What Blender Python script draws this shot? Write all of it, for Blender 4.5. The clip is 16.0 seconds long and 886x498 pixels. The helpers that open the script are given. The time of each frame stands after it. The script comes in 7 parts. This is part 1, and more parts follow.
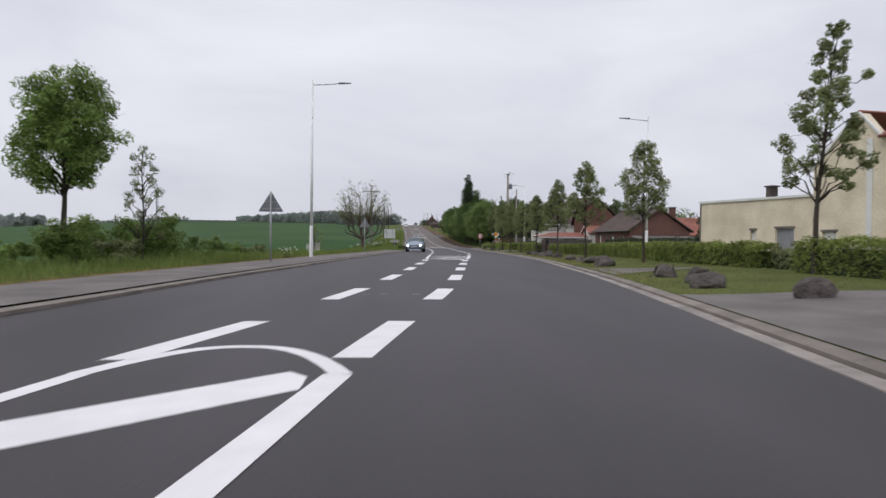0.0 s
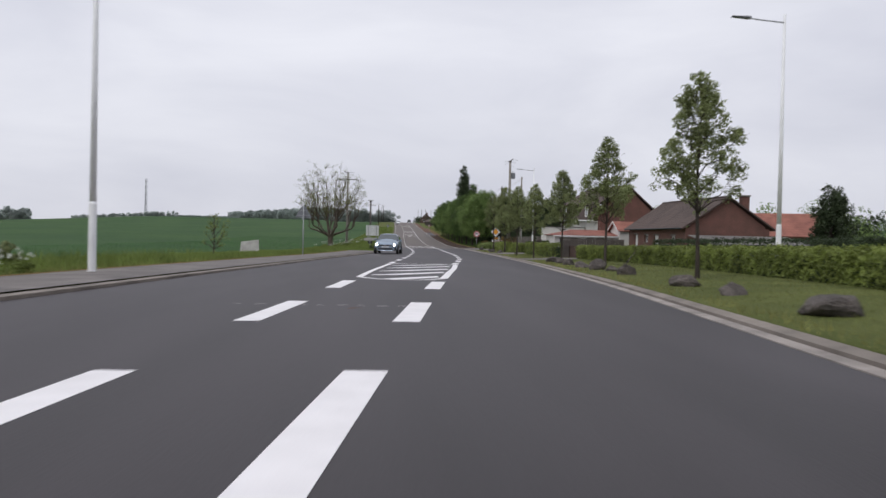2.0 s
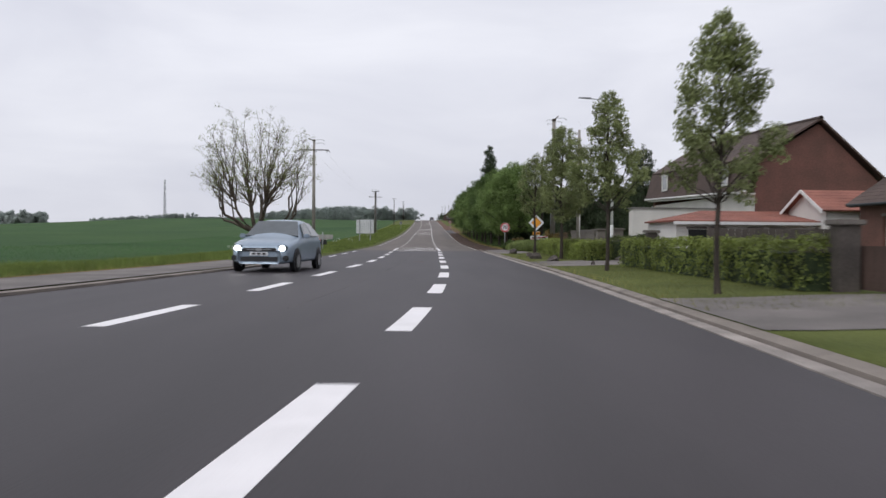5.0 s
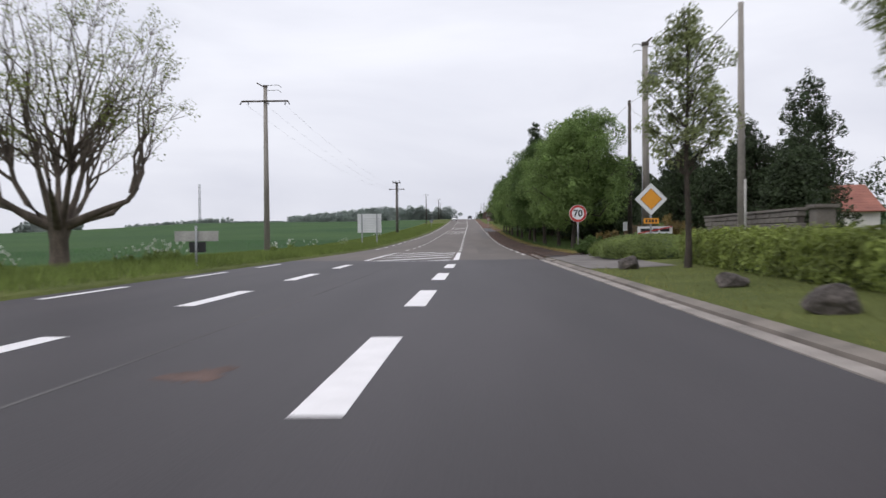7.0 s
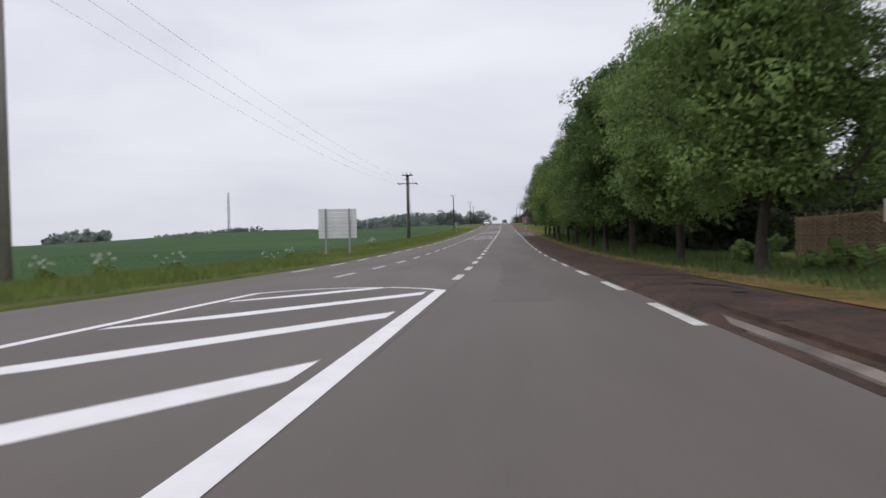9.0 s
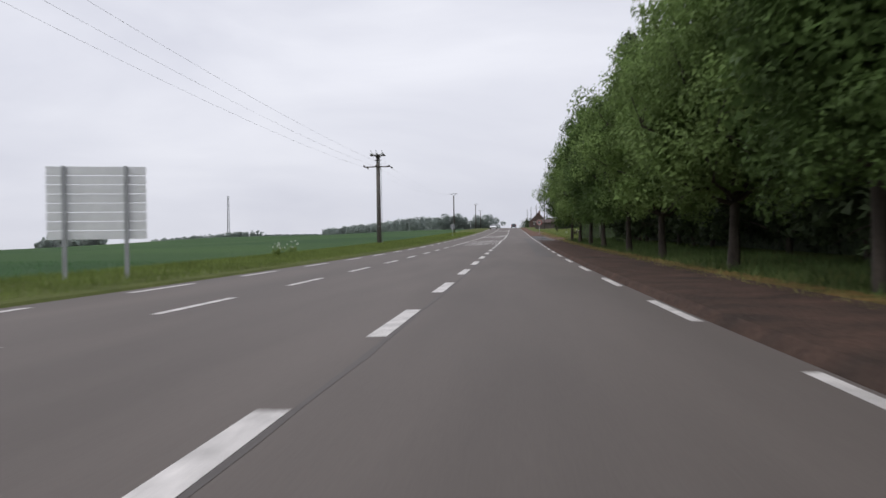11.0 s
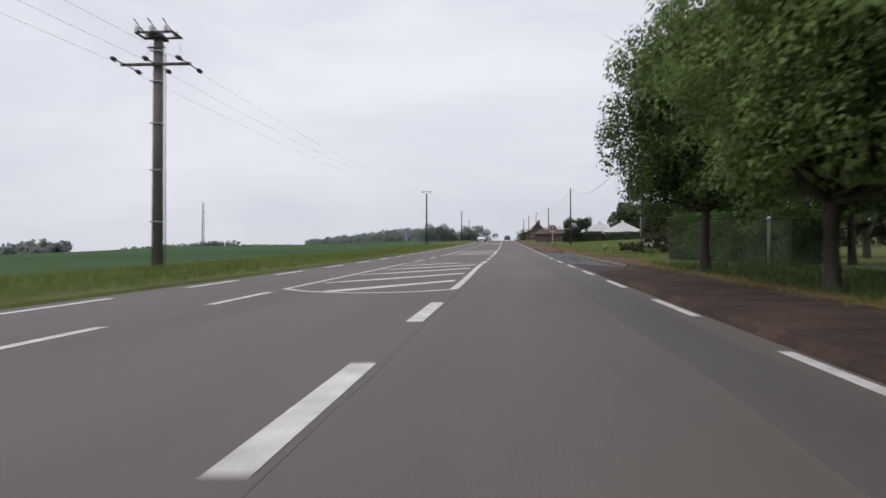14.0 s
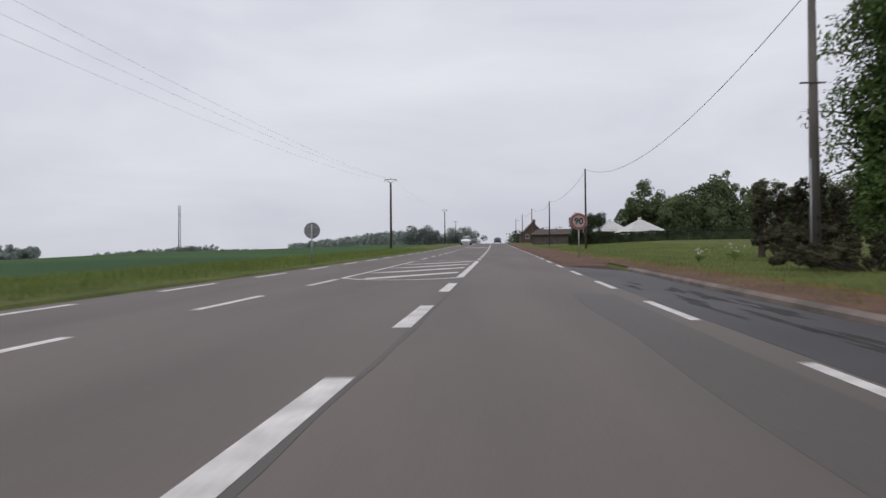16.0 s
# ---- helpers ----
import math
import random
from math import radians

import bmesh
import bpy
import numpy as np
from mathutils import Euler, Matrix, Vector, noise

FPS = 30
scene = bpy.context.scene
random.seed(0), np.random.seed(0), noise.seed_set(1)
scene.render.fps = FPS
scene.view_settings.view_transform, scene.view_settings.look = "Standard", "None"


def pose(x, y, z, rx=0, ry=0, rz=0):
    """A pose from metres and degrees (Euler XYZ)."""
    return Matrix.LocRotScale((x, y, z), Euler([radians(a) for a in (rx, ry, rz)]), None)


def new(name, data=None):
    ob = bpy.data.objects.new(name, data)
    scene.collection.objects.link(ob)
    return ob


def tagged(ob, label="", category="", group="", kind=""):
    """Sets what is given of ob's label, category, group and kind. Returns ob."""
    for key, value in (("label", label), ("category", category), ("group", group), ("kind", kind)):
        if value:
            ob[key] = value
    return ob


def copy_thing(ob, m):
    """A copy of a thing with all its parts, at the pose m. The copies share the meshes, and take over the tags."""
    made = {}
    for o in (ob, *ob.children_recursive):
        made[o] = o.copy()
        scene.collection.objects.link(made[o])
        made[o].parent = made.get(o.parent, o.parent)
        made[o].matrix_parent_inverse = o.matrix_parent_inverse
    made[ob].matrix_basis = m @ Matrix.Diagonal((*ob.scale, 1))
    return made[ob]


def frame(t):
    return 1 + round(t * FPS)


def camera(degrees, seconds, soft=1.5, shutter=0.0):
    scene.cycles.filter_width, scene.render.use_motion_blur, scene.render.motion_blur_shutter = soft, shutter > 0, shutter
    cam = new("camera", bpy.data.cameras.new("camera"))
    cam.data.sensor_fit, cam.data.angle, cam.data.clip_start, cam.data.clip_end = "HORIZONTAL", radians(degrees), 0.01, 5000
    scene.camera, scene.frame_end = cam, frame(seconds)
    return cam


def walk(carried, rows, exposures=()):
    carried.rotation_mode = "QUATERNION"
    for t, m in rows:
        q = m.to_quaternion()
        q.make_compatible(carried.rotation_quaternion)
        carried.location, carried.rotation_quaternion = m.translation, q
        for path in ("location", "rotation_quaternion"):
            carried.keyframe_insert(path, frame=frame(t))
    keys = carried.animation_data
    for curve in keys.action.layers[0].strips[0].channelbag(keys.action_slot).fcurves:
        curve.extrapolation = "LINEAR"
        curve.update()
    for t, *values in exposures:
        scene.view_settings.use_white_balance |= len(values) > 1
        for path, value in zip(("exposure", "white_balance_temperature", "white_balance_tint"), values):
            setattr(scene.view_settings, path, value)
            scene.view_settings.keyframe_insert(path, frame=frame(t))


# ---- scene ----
cam = camera(57.8, 16.0, 1.5, 0.3)
PATH = [
    (0.0, 0.01, 0.00, 1.127, -0.75, -0.65, -3.49),
    (0.5, 0.60, 5.43, 1.093, -0.79, -0.53, -3.30),
    (1.0, 1.26, 11.32, 1.069, -0.81, -0.97, -3.14),
    (1.5, 1.90, 16.95, 1.050, -0.86, -1.25, -3.38),
    (2.0, 2.60, 22.99, 1.068, -0.85, -1.27, -3.70),
    (2.5, 3.25, 28.95, 1.024, -0.85, -1.31, -3.26),
    (3.0, 3.91, 35.35, 1.016, -0.91, -1.44, -2.55),
    (3.5, 4.45, 41.69, 0.952, -0.90, -1.53, -2.16),
    (4.0, 5.25, 48.36, 0.917, -0.91, -1.57, -1.96),
    (4.5, 6.21, 55.24, 0.873, -0.93, -1.18, -1.83),
    (5.0, 6.97, 62.40, 0.769, -0.91, -0.58, -1.55),
    (5.5, 7.51, 69.83, 0.682, -0.84, -0.14, -1.16),
    (6.0, 7.91, 77.44, 0.619, -0.79, 0.10, -0.58),
    (6.5, 8.30, 85.16, 0.568, -0.83, 0.43, 0.32),
    (7.0, 8.69, 92.91, 0.539, -0.86, 0.51, 1.41),
    (7.5, 8.96, 100.44, 0.524, -0.84, 0.66, 2.36),
    (8.0, 9.30, 108.20, 0.548, -0.80, 0.99, 3.37),
    (8.5, 9.52, 115.76, 0.516, -0.63, 1.08, 3.86),
    (9.0, 9.64, 123.62, 0.524, -0.35, 1.28, 4.02),
    (9.5, 9.82, 131.41, 0.555, -0.18, 1.18, 4.56),
    (10.0, 9.93, 139.27, 0.565, 0.01, 1.08, 4.68),
    (10.5, 9.97, 147.23, 0.577, 0.06, 1.00, 4.69),
    (11.0, 9.95, 155.33, 0.618, 0.09, 0.93, 4.68),
    (11.5, 9.90, 163.55, 0.699, 0.26, 0.83, 4.82),
    (12.0, 9.87, 171.84, 0.829, 0.45, 0.68, 4.75),
    (12.5, 9.89, 180.06, 0.970, 0.75, 0.36, 4.73),
    (13.0, 9.92, 188.35, 1.164, 0.89, 0.27, 4.62),
    (13.5, 9.90, 196.68, 1.344, 1.02, 0.09, 4.47),
    (14.0, 10.03, 205.19, 1.544, 1.01, 0.03, 4.14),
    (14.5, 10.08, 213.36, 1.796, 1.02, 0.33, 3.88),
    (15.0, 10.21, 221.40, 2.003, 1.06, 0.40, 3.70),
    (15.5, 10.31, 229.45, 2.190, 1.17, 0.38, 3.58),
    (16.0, 10.37, 237.77, 2.397, 1.25, 0.40, 3.48),
]
walk(cam, [(t, pose(x, y, z, 90 + pitch, roll, yaw)) for t, x, y, z, pitch, roll, yaw in PATH],
     [(0.0, 0.0), (4.2, 0.0), (6.3, 0.19), (8.0, 0.15), (9.0, 0.04), (11.5, 0.05), (13.0, 0.05), (14.5, 0.0), (15.5, -0.1), (16.0, -0.12)])

# ---- light ----
world = bpy.data.worlds.new("overcast_sky")
scene.world = world
world.use_nodes = True
wn, wl = world.node_tree.nodes, world.node_tree.links
wn.clear()
w_out = wn.new("ShaderNodeOutputWorld")
w_bg = wn.new("ShaderNodeBackground")
w_sky = wn.new("ShaderNodeTexSky")
w_sky.sky_type, w_sky.sun_disc = "NISHITA", False
w_sky.sun_elevation, w_sky.sun_rotation = radians(54), radians(-45)
w_hsv = wn.new("ShaderNodeHueSaturation")
w_hsv.inputs["Saturation"].default_value = 0.25
w_hsv.inputs["Value"].default_value = 0.09
wl.new(w_sky.outputs[0], w_hsv.inputs["Color"])
# thick cloud cover laid over the clear sky
w_co = wn.new("ShaderNodeTexCoord")
w_map = wn.new("ShaderNodeMapping")
w_map.inputs["Scale"].default_value = (1.0, 1.0, 3.2)
wl.new(w_co.outputs["Generated"], w_map.inputs["Vector"])
w_noise = wn.new("ShaderNodeTexNoise")
w_noise.inputs["Scale"].default_value = 2.2
w_noise.inputs["Detail"].default_value = 7.0
w_noise.inputs["Roughness"].default_value = 0.5
w_noise.inputs["Distortion"].default_value = 0.4
wl.new(w_map.outputs[0], w_noise.inputs["Vector"])
w_ramp = wn.new("ShaderNodeValToRGB")
w_ramp.color_ramp.elements[0].position, w_ramp.color_ramp.elements[0].color = 0.34, (0.665, 0.68, 0.775, 1)
w_ramp.color_ramp.elements[1].position, w_ramp.color_ramp.elements[1].color = 0.68, (0.85, 0.862, 0.94, 1)
wl.new(w_noise.outputs["Fac"], w_ramp.inputs[0])
w_mix = wn.new("ShaderNodeMixRGB")
w_mix.inputs[0].default_value = 0.94
wl.new(w_hsv.outputs[0], w_mix.inputs[1])
wl.new(w_ramp.outputs[0], w_mix.inputs[2])
# the cloud deck is a little darker towards the horizon
w_sep = wn.new("ShaderNodeSeparateXYZ")
wl.new(w_co.outputs["Generated"], w_sep.inputs[0])
w_fall = wn.new("ShaderNodeMapRange")
w_fall.inputs["From Min"].default_value, w_fall.inputs["From Max"].default_value = 0.0, 0.22
w_fall.inputs["To Min"].default_value, w_fall.inputs["To Max"].default_value = 0.90, 1.0
wl.new(w_sep.outputs["Z"], w_fall.inputs["Value"])
w_mul = wn.new("ShaderNodeMixRGB")
w_mul.blend_type = "MULTIPLY"
w_mul.inputs[0].default_value = 1.0
wl.new(w_mix.outputs[0], w_mul.inputs[1])
wl.new(w_fall.outputs[0], w_mul.inputs[2])
wl.new(w_mul.outputs[0], w_bg.inputs["Color"])
w_bg.inputs["Strength"].default_value = 1.0
wl.new(w_bg.outputs[0], w_out.inputs["Surface"])
sun = new("sun", bpy.data.lights.new("sun", "SUN"))
sun.data.energy, sun.data.angle, sun.data.color = 1.15, radians(40), (1.0, 0.97, 0.93)
sun.matrix_world = pose(0, 0, 60, 36, 0, -45)

# ---- materials ----
def mat(name, base, rough=0.8, var=0.25, scale=3.0, fine=40.0, bump=0.25, bump_d=0.01, second=None, metal=0.0, spec=0.5,
        island=0.0, per_object=0.0, space="Object", stretch=(1, 1, 1), sub=0.0, grain=None):
    """A procedural surface: base colour broken up at two scales, with fine relief."""
    m = bpy.data.materials.new(name)
    m.use_nodes = True
    n, l = m.node_tree.nodes, m.node_tree.links
    b = n["Principled BSDF"]
    b.inputs["Roughness"].default_value, b.inputs["Metallic"].default_value = rough, metal
    b.inputs["Specular IOR Level"].default_value = spec
    if space == "Object":
        src = n.new("ShaderNodeTexCoord").outputs["Object"]
    else:
        src = n.new("ShaderNodeNewGeometry").outputs["Position"]
    mp = n.new("ShaderNodeMapping")
    mp.inputs["Scale"].default_value = stretch
    l.new(src, mp.inputs["Vector"])
    big, small = n.new("ShaderNodeTexNoise"), n.new("ShaderNodeTexNoise")
    for tex, sc, de in ((big, scale, 5.0), (small, fine, 3.0)):
        tex.inputs["Scale"].default_value, tex.inputs["Detail"].default_value = sc, de
        l.new(mp.outputs[0], tex.inputs["Vector"])
    ramp = n.new("ShaderNodeValToRGB")
    c2 = second or tuple(c * (1 - var) for c in base)
    c1 = base if second else tuple(min(1, c * (1 + var)) for c in base)
    ramp.color_ramp.elements[0].position, ramp.color_ramp.elements[0].color = 0.34, (*c2, 1)
    ramp.color_ramp.elements[1].position, ramp.color_ramp.elements[1].color = 0.66, (*c1, 1)
    l.new(big.outputs["Fac"], ramp.inputs[0])
    mul = n.new("ShaderNodeMixRGB")
    mul.blend_type = "MULTIPLY"
    mul.inputs[0].default_value = min(1.0, var * 2.2) if grain is None else grain
    fr = n.new("ShaderNodeValToRGB")
    fr.color_ramp.elements[0].position, fr.color_ramp.elements[0].color = 0.3, (0.45, 0.45, 0.45, 1)
    fr.color_ramp.elements[1].position, fr.color_ramp.elements[1].color = 0.65, (1, 1, 1, 1)
    l.new(small.outputs["Fac"], fr.inputs[0])
    l.new(ramp.outputs[0], mul.inputs[1])
    l.new(fr.outputs[0], mul.inputs[2])
    out = mul.outputs[0]
    for amount, kind in ((island, "island"), (per_object, "object")):
        if amount:
            rnd = n.new("ShaderNodeNewGeometry").outputs["Random Per Island"] if kind == "island" else n.new("ShaderNodeObjectInfo").outputs["Random"]
            mr = n.new("ShaderNodeMapRange")
            mr.inputs["To Min"].default_value, mr.inputs["To Max"].default_value = 1 - amount, 1 + amount
            l.new(rnd, mr.inputs["Value"])
            hs = n.new("ShaderNodeHueSaturation")
            l.new(mr.outputs[0], hs.inputs["Value"])
            l.new(out, hs.inputs["Color"])
            out = hs.outputs[0]
    l.new(out, b.inputs["Base Color"])
    if bump:
        bp = n.new("ShaderNodeBump")
        bp.inputs["Strength"].default_value, bp.inputs["Distance"].default_value = bump, bump_d
        l.new(small.outputs["Fac"], bp.inputs["Height"])
        l.new(bp.outputs[0], b.inputs["Normal"])
    if sub:
        tr = n.new("ShaderNodeBsdfTranslucent")
        l.new(out, tr.inputs["Color"])
        ms = n.new("ShaderNodeMixShader")
        ms.inputs[0].default_value = sub
        l.new(b.outputs[0], ms.inputs[1])
        l.new(tr.outputs[0], ms.inputs[2])
        l.new(ms.outputs[0], n["Material Output"].inputs["Surface"])
    return m


M_ASPH = mat("asphalt_new", (0.0390, 0.0335, 0.0372), 0.58, 0.20, 0.8, 60, 0.3, 0.006, space="World", stretch=(1, 0.12, 1), spec=0.3, grain=0.16)
M_ASPH_OLD = mat("asphalt_worn", (0.122, 0.103, 0.092), 0.72, 0.13, 0.7, 60, 0.25, 0.006, space="World", stretch=(1, 0.12, 1), spec=0.4, grain=0.14)
M_ASPH_PATCH = mat("asphalt_patch", (0.062, 0.060, 0.064), 0.7, 0.22, 0.5, 60, 0.35, 0.006, space="World", stretch=(1, 0.4, 1))
M_ASPH_STRIP = mat("asphalt_repair", (0.095, 0.083, 0.077), 0.7, 0.14, 0.5, 70, 0.35, 0.006, space="World", stretch=(1, 0.15, 1))
M_ASPH_FAINT = mat("asphalt_faint_repair", (0.114, 0.097, 0.087), 0.72, 0.14, 0.5, 70, 0.3, 0.006, space="World", stretch=(1, 0.15, 1), spec=0.4)
M_JOINT = mat("asphalt_joint", (0.085, 0.080, 0.080), 0.8, 0.3, 0.6, 60, 0.35, 0.006, space="World", stretch=(1, 0.5, 1))
M_WET = mat("damp_asphalt", (0.047, 0.044, 0.044), 0.9, 0.3, 1.5, 50, 0.3, 0.006, space="World", spec=0.15)
M_PAVE = mat("pavement_asphalt", (0.165, 0.147, 0.138), 0.85, 0.25, 0.8, 60, 0.4, 0.008, space="World")
M_PAINT = mat("road_paint", (0.80, 0.78, 0.79), 0.55, 0.05, 2.5, 70, 0.15, 0.003, space="World")
M_PAINT_OLD = mat("road_paint_worn", (0.66, 0.63, 0.61), 0.6, 0.20, 3.2, 26, 0.15, 0.003, space="World")
M_KERB = mat("kerb_concrete", (0.220, 0.190, 0.165), 0.85, 0.25, 1.2, 50, 0.4, 0.006, space="World", per_object=0.10)
M_KERB_OLD = mat("sunken_kerb_concrete", (0.170, 0.140, 0.120), 0.88, 0.32, 1.2, 50, 0.4, 0.006, space="World", per_object=0.14)
M_GUTTER = mat("gutter_concrete", (0.31, 0.275, 0.252), 0.8, 0.28, 1.6, 40, 0.3, 0.005, space="World", per_object=0.08)
M_GRASS = mat("grass_ground", (0.140, 0.160, 0.050), 0.95, 0.3, 0.5, 18, 0.8, 0.05, second=(0.095, 0.115, 0.036), space="World", spec=0.1)
M_FIELD = mat("wheat_field", (0.066, 0.120, 0.044), 0.95, 0.20, 0.03, 9, 0.8, 0.08, second=(0.042, 0.088, 0.036), space="World", spec=0.1)
M_DIRT = mat("reddish_gravel", (0.112, 0.069, 0.053), 0.95, 0.40, 0.9, 16, 1.0, 0.04, second=(0.055, 0.040, 0.033), space="World", spec=0.15)
M_GRITTY = mat("gritty_asphalt", (0.078, 0.060, 0.053), 0.9, 0.35, 1.1, 18, 0.8, 0.02, second=(0.094, 0.066, 0.054), space="World", spec=0.2)
M_EARTH = mat("reddish_earth", (0.195, 0.112, 0.083), 0.95, 0.35, 1.2, 20, 0.8, 0.03, second=(0.128, 0.080, 0.060), space="World", spec=0.15)
M_STRAW = mat("dry_grass", (0.24, 0.145, 0.055), 0.95, 0.4, 1.5, 25, 0.8, 0.03, second=(0.10, 0.09, 0.03), space="World", spec=0.1)
M_STEEL = mat("galvanised_steel", (0.36, 0.37, 0.385), 0.5, 0.12, 3, 40, 0.08, 0.002, metal=0.35)
M_SIGNBACK = mat("sign_back_grey", (0.20, 0.21, 0.23), 0.55, 0.10, 3, 30, 0.05, 0.002, metal=0.2)
M_WHITE = mat("white_enamel", (0.74, 0.75, 0.77), 0.45, 0.06, 2, 30, 0.05, 0.002)
M_RED = mat("red_enamel", (0.50, 0.045, 0.04), 0.45, 0.06, 2, 30, 0.03, 0.001)
M_RED_OLD = mat("faded_red_enamel", (0.33, 0.085, 0.075), 0.55, 0.12, 2, 30, 0.03, 0.001)
M_BLACK = mat("black_enamel", (0.015, 0.015, 0.017), 0.5, 0.1, 2, 30, 0.03, 0.001)
M_ORANGE = mat("orange_enamel", (0.78, 0.33, 0.03), 0.45, 0.06, 2, 30, 0.03, 0.001)
M_CONC = mat("pole_concrete", (0.30, 0.275, 0.25), 0.9, 0.2, 1.5, 40, 0.35, 0.006, stretch=(1, 1, 0.25))
M_CONC_D = mat("dark_weathered_concrete", (0.135, 0.122, 0.112), 0.9, 0.2, 1.5, 40, 0.35, 0.006, stretch=(1, 1, 0.25))
M_POLEWOOD = mat("pole_wood", (0.085, 0.070, 0.060), 0.9, 0.25, 2, 40, 0.4, 0.005, stretch=(1, 1, 0.15))
M_LAMP = mat("white_painted_steel", (0.84, 0.85, 0.86), 0.4, 0.05, 2, 20, 0.04, 0.002)
M_BARK = mat("bark", (0.065, 0.052, 0.042), 0.95, 0.3, 5, 40, 0.7, 0.015, stretch=(1, 1, 0.3))
M_BARK_L = mat("pale_bark", (0.125, 0.10, 0.08), 0.95, 0.3, 5, 40, 0.7, 0.015, stretch=(1, 1, 0.3))
LEAF = dict(rough=0.6, scale=1.1, fine=6.0, bump=0.0, spec=0.22, island=0.20, per_object=0.06, sub=0.40)
M_LEAF_A = mat("leaf_bright_green", (0.215, 0.315, 0.085), var=0.3, **LEAF)
M_LEAF_B = mat("leaf_mid_green", (0.190, 0.272, 0.092), var=0.35, **dict(LEAF, island=0.10, spec=0.12, grain=0.25))
M_LEAF_S = mat("leaf_street_tree", (0.275, 0.315, 0.140), var=0.3, **dict(LEAF, sub=0.48))
M_LEAF_V = mat("leaf_deep_green", (0.092, 0.145, 0.046), var=0.38, **dict(LEAF, sub=0.34, island=0.10, spec=0.12, grain=0.25))
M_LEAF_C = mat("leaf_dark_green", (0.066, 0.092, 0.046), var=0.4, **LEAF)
M_LEAF_Y = mat("leaf_yellow_green", (0.22, 0.25, 0.075), var=0.2, **LEAF)
M_LEAF_G = mat("leaf_grey_green", (0.265, 0.295, 0.14), var=0.3, **LEAF)
M_COPPER = mat("leaf_red_tipped", (0.235, 0.175, 0.062), var=0.4, **LEAF)
M_HEDGE_D = mat("dark_hedge_leaf", (0.125, 0.155, 0.062), var=0.45, **LEAF)
M_MOUND = mat("mound_leaf", (0.175, 0.225, 0.070), var=0.35, **dict(LEAF, grain=0.4))
M_CABINET = mat("dark_cabinet_paint", (0.022, 0.032, 0.036), 0.75, 0.12, 2, 20, 0.1, 0.003)
M_HEDGE = mat("hedge_leaf", (0.255, 0.310, 0.082), var=0.4, **LEAF)
# distance haze is put into these pale, translucent foliage colours
M_FAR = mat("hazed_far_foliage", (0.34, 0.385, 0.36), 0.9, 0.15, 0.02, 2.0, 0.0, space="World", island=0.06, spec=0.1, sub=0.78, grain=0.1)
M_HAZE = mat("paler_hazed_foliage", (0.50, 0.54, 0.52), 0.9, 0.15, 0.02, 2.0, 0.0, space="World", island=0.06, spec=0.1, sub=0.78, grain=0.1)
M_WOOD = mat("wood_foliage", (0.155, 0.195, 0.10), 0.9, 0.4, 0.15, 2.0, 0.0, space="World", island=0.25, spec=0.1, sub=0.35)
M_THICKET = mat("brown_thicket", (0.098, 0.094, 0.060), 0.9, 0.4, 0.8, 4.0, 0.0, space="World", island=0.3, spec=0.1, sub=0.2)
M_SIGNOLD = mat("weathered_white_board", (0.40, 0.39, 0.37), 0.7, 0.2, 2, 20, 0.1, 0.004)
M_ROCK = mat("dark_sandstone", (0.105, 0.090, 0.082), 0.95, 0.42, 3, 22, 1.0, 0.03, per_object=0.12)
M_CABLE = mat("weathered_cable", (0.55, 0.55, 0.57), 0.6, 0.1, 2, 20, 0.0)

# ---- the lie of the land ----
def curve_through(points):
    """A smooth function through (y, value) knots, straight beyond its ends."""
    ys, vs = np.array(points, float).T
    slope = np.gradient(vs, ys)

    def at(y):
        y = float(y)
        if y <= ys[0]:
            return vs[0] + slope[0] * (y - ys[0])
        if y >= ys[-1]:
            return vs[-1] + slope[-1] * (y - ys[-1])
        i = int(np.searchsorted(ys, y)) - 1
        h = ys[i + 1] - ys[i]
        u = (y - ys[i]) / h
        return (vs[i] * (1 + 2 * u) * (1 - u) ** 2 + slope[i] * h * u * (1 - u) ** 2
                + vs[i + 1] * u * u * (3 - 2 * u) + slope[i + 1] * h * u * u * (u - 1))
    return at


# height of the road along its length: a shallow dip, then a long rise to a crest
road_z = curve_through([(-80, 0.30), (-40, 0.24), (0, 0.17), (40, 0.03), (80, -0.33), (120, -0.38), (160, -0.28), (200, 0.48), (240, 1.54),
                        (280, 2.76), (330, 4.35), (380, 6.1), (420, 7.5), (450, 8.35), (480, 8.65), (520, 8.3), (600, 6.0), (700, 3.0)])
# right-hand edge of the marking on the left of the driven lane
axis_a = curve_through([(-40, -6.5), (0, -1.05), (6.5, -0.16), (16, 1.22), (29, 2.62), (42, 3.92), (48, 4.56), (53, 5.10), (58, 5.54), (66, 6.38), (74, 7.12), (82, 7.62),
                        (90, 7.93), (100, 8.12), (113, 8.34), (119, 8.44), (127, 8.54), (135, 8.57), (147, 8.62), (186, 8.83), (208, 9.0), (225, 9.2), (238, 9.29), (244, 9.42), (256, 9.58), (300, 9.95), (360, 10.2), (450, 10.3), (700, 10.3)])
# right-hand edge of the marking on the left of the middle strip
axis_b = curve_through([(-40, -8.2), (0, -2.85), (6.3, -1.98), (9.3, -1.42), (15.4, -0.5), (21.6, 0.2), (30, 0.95), (41, 1.78), (47, 2.05), (59, 2.75), (66, 3.15),
                        (74, 3.65), (82, 4.1), (90, 4.5), (99, 4.88), (113, 5.0), (125, 4.92), (135, 4.86), (147, 4.95), (172, 5.2), (186, 5.34), (222, 5.70),
                        (240, 6.0), (256, 6.4), (300, 6.8), (360, 7.0), (450, 7.1), (700, 7.1)])
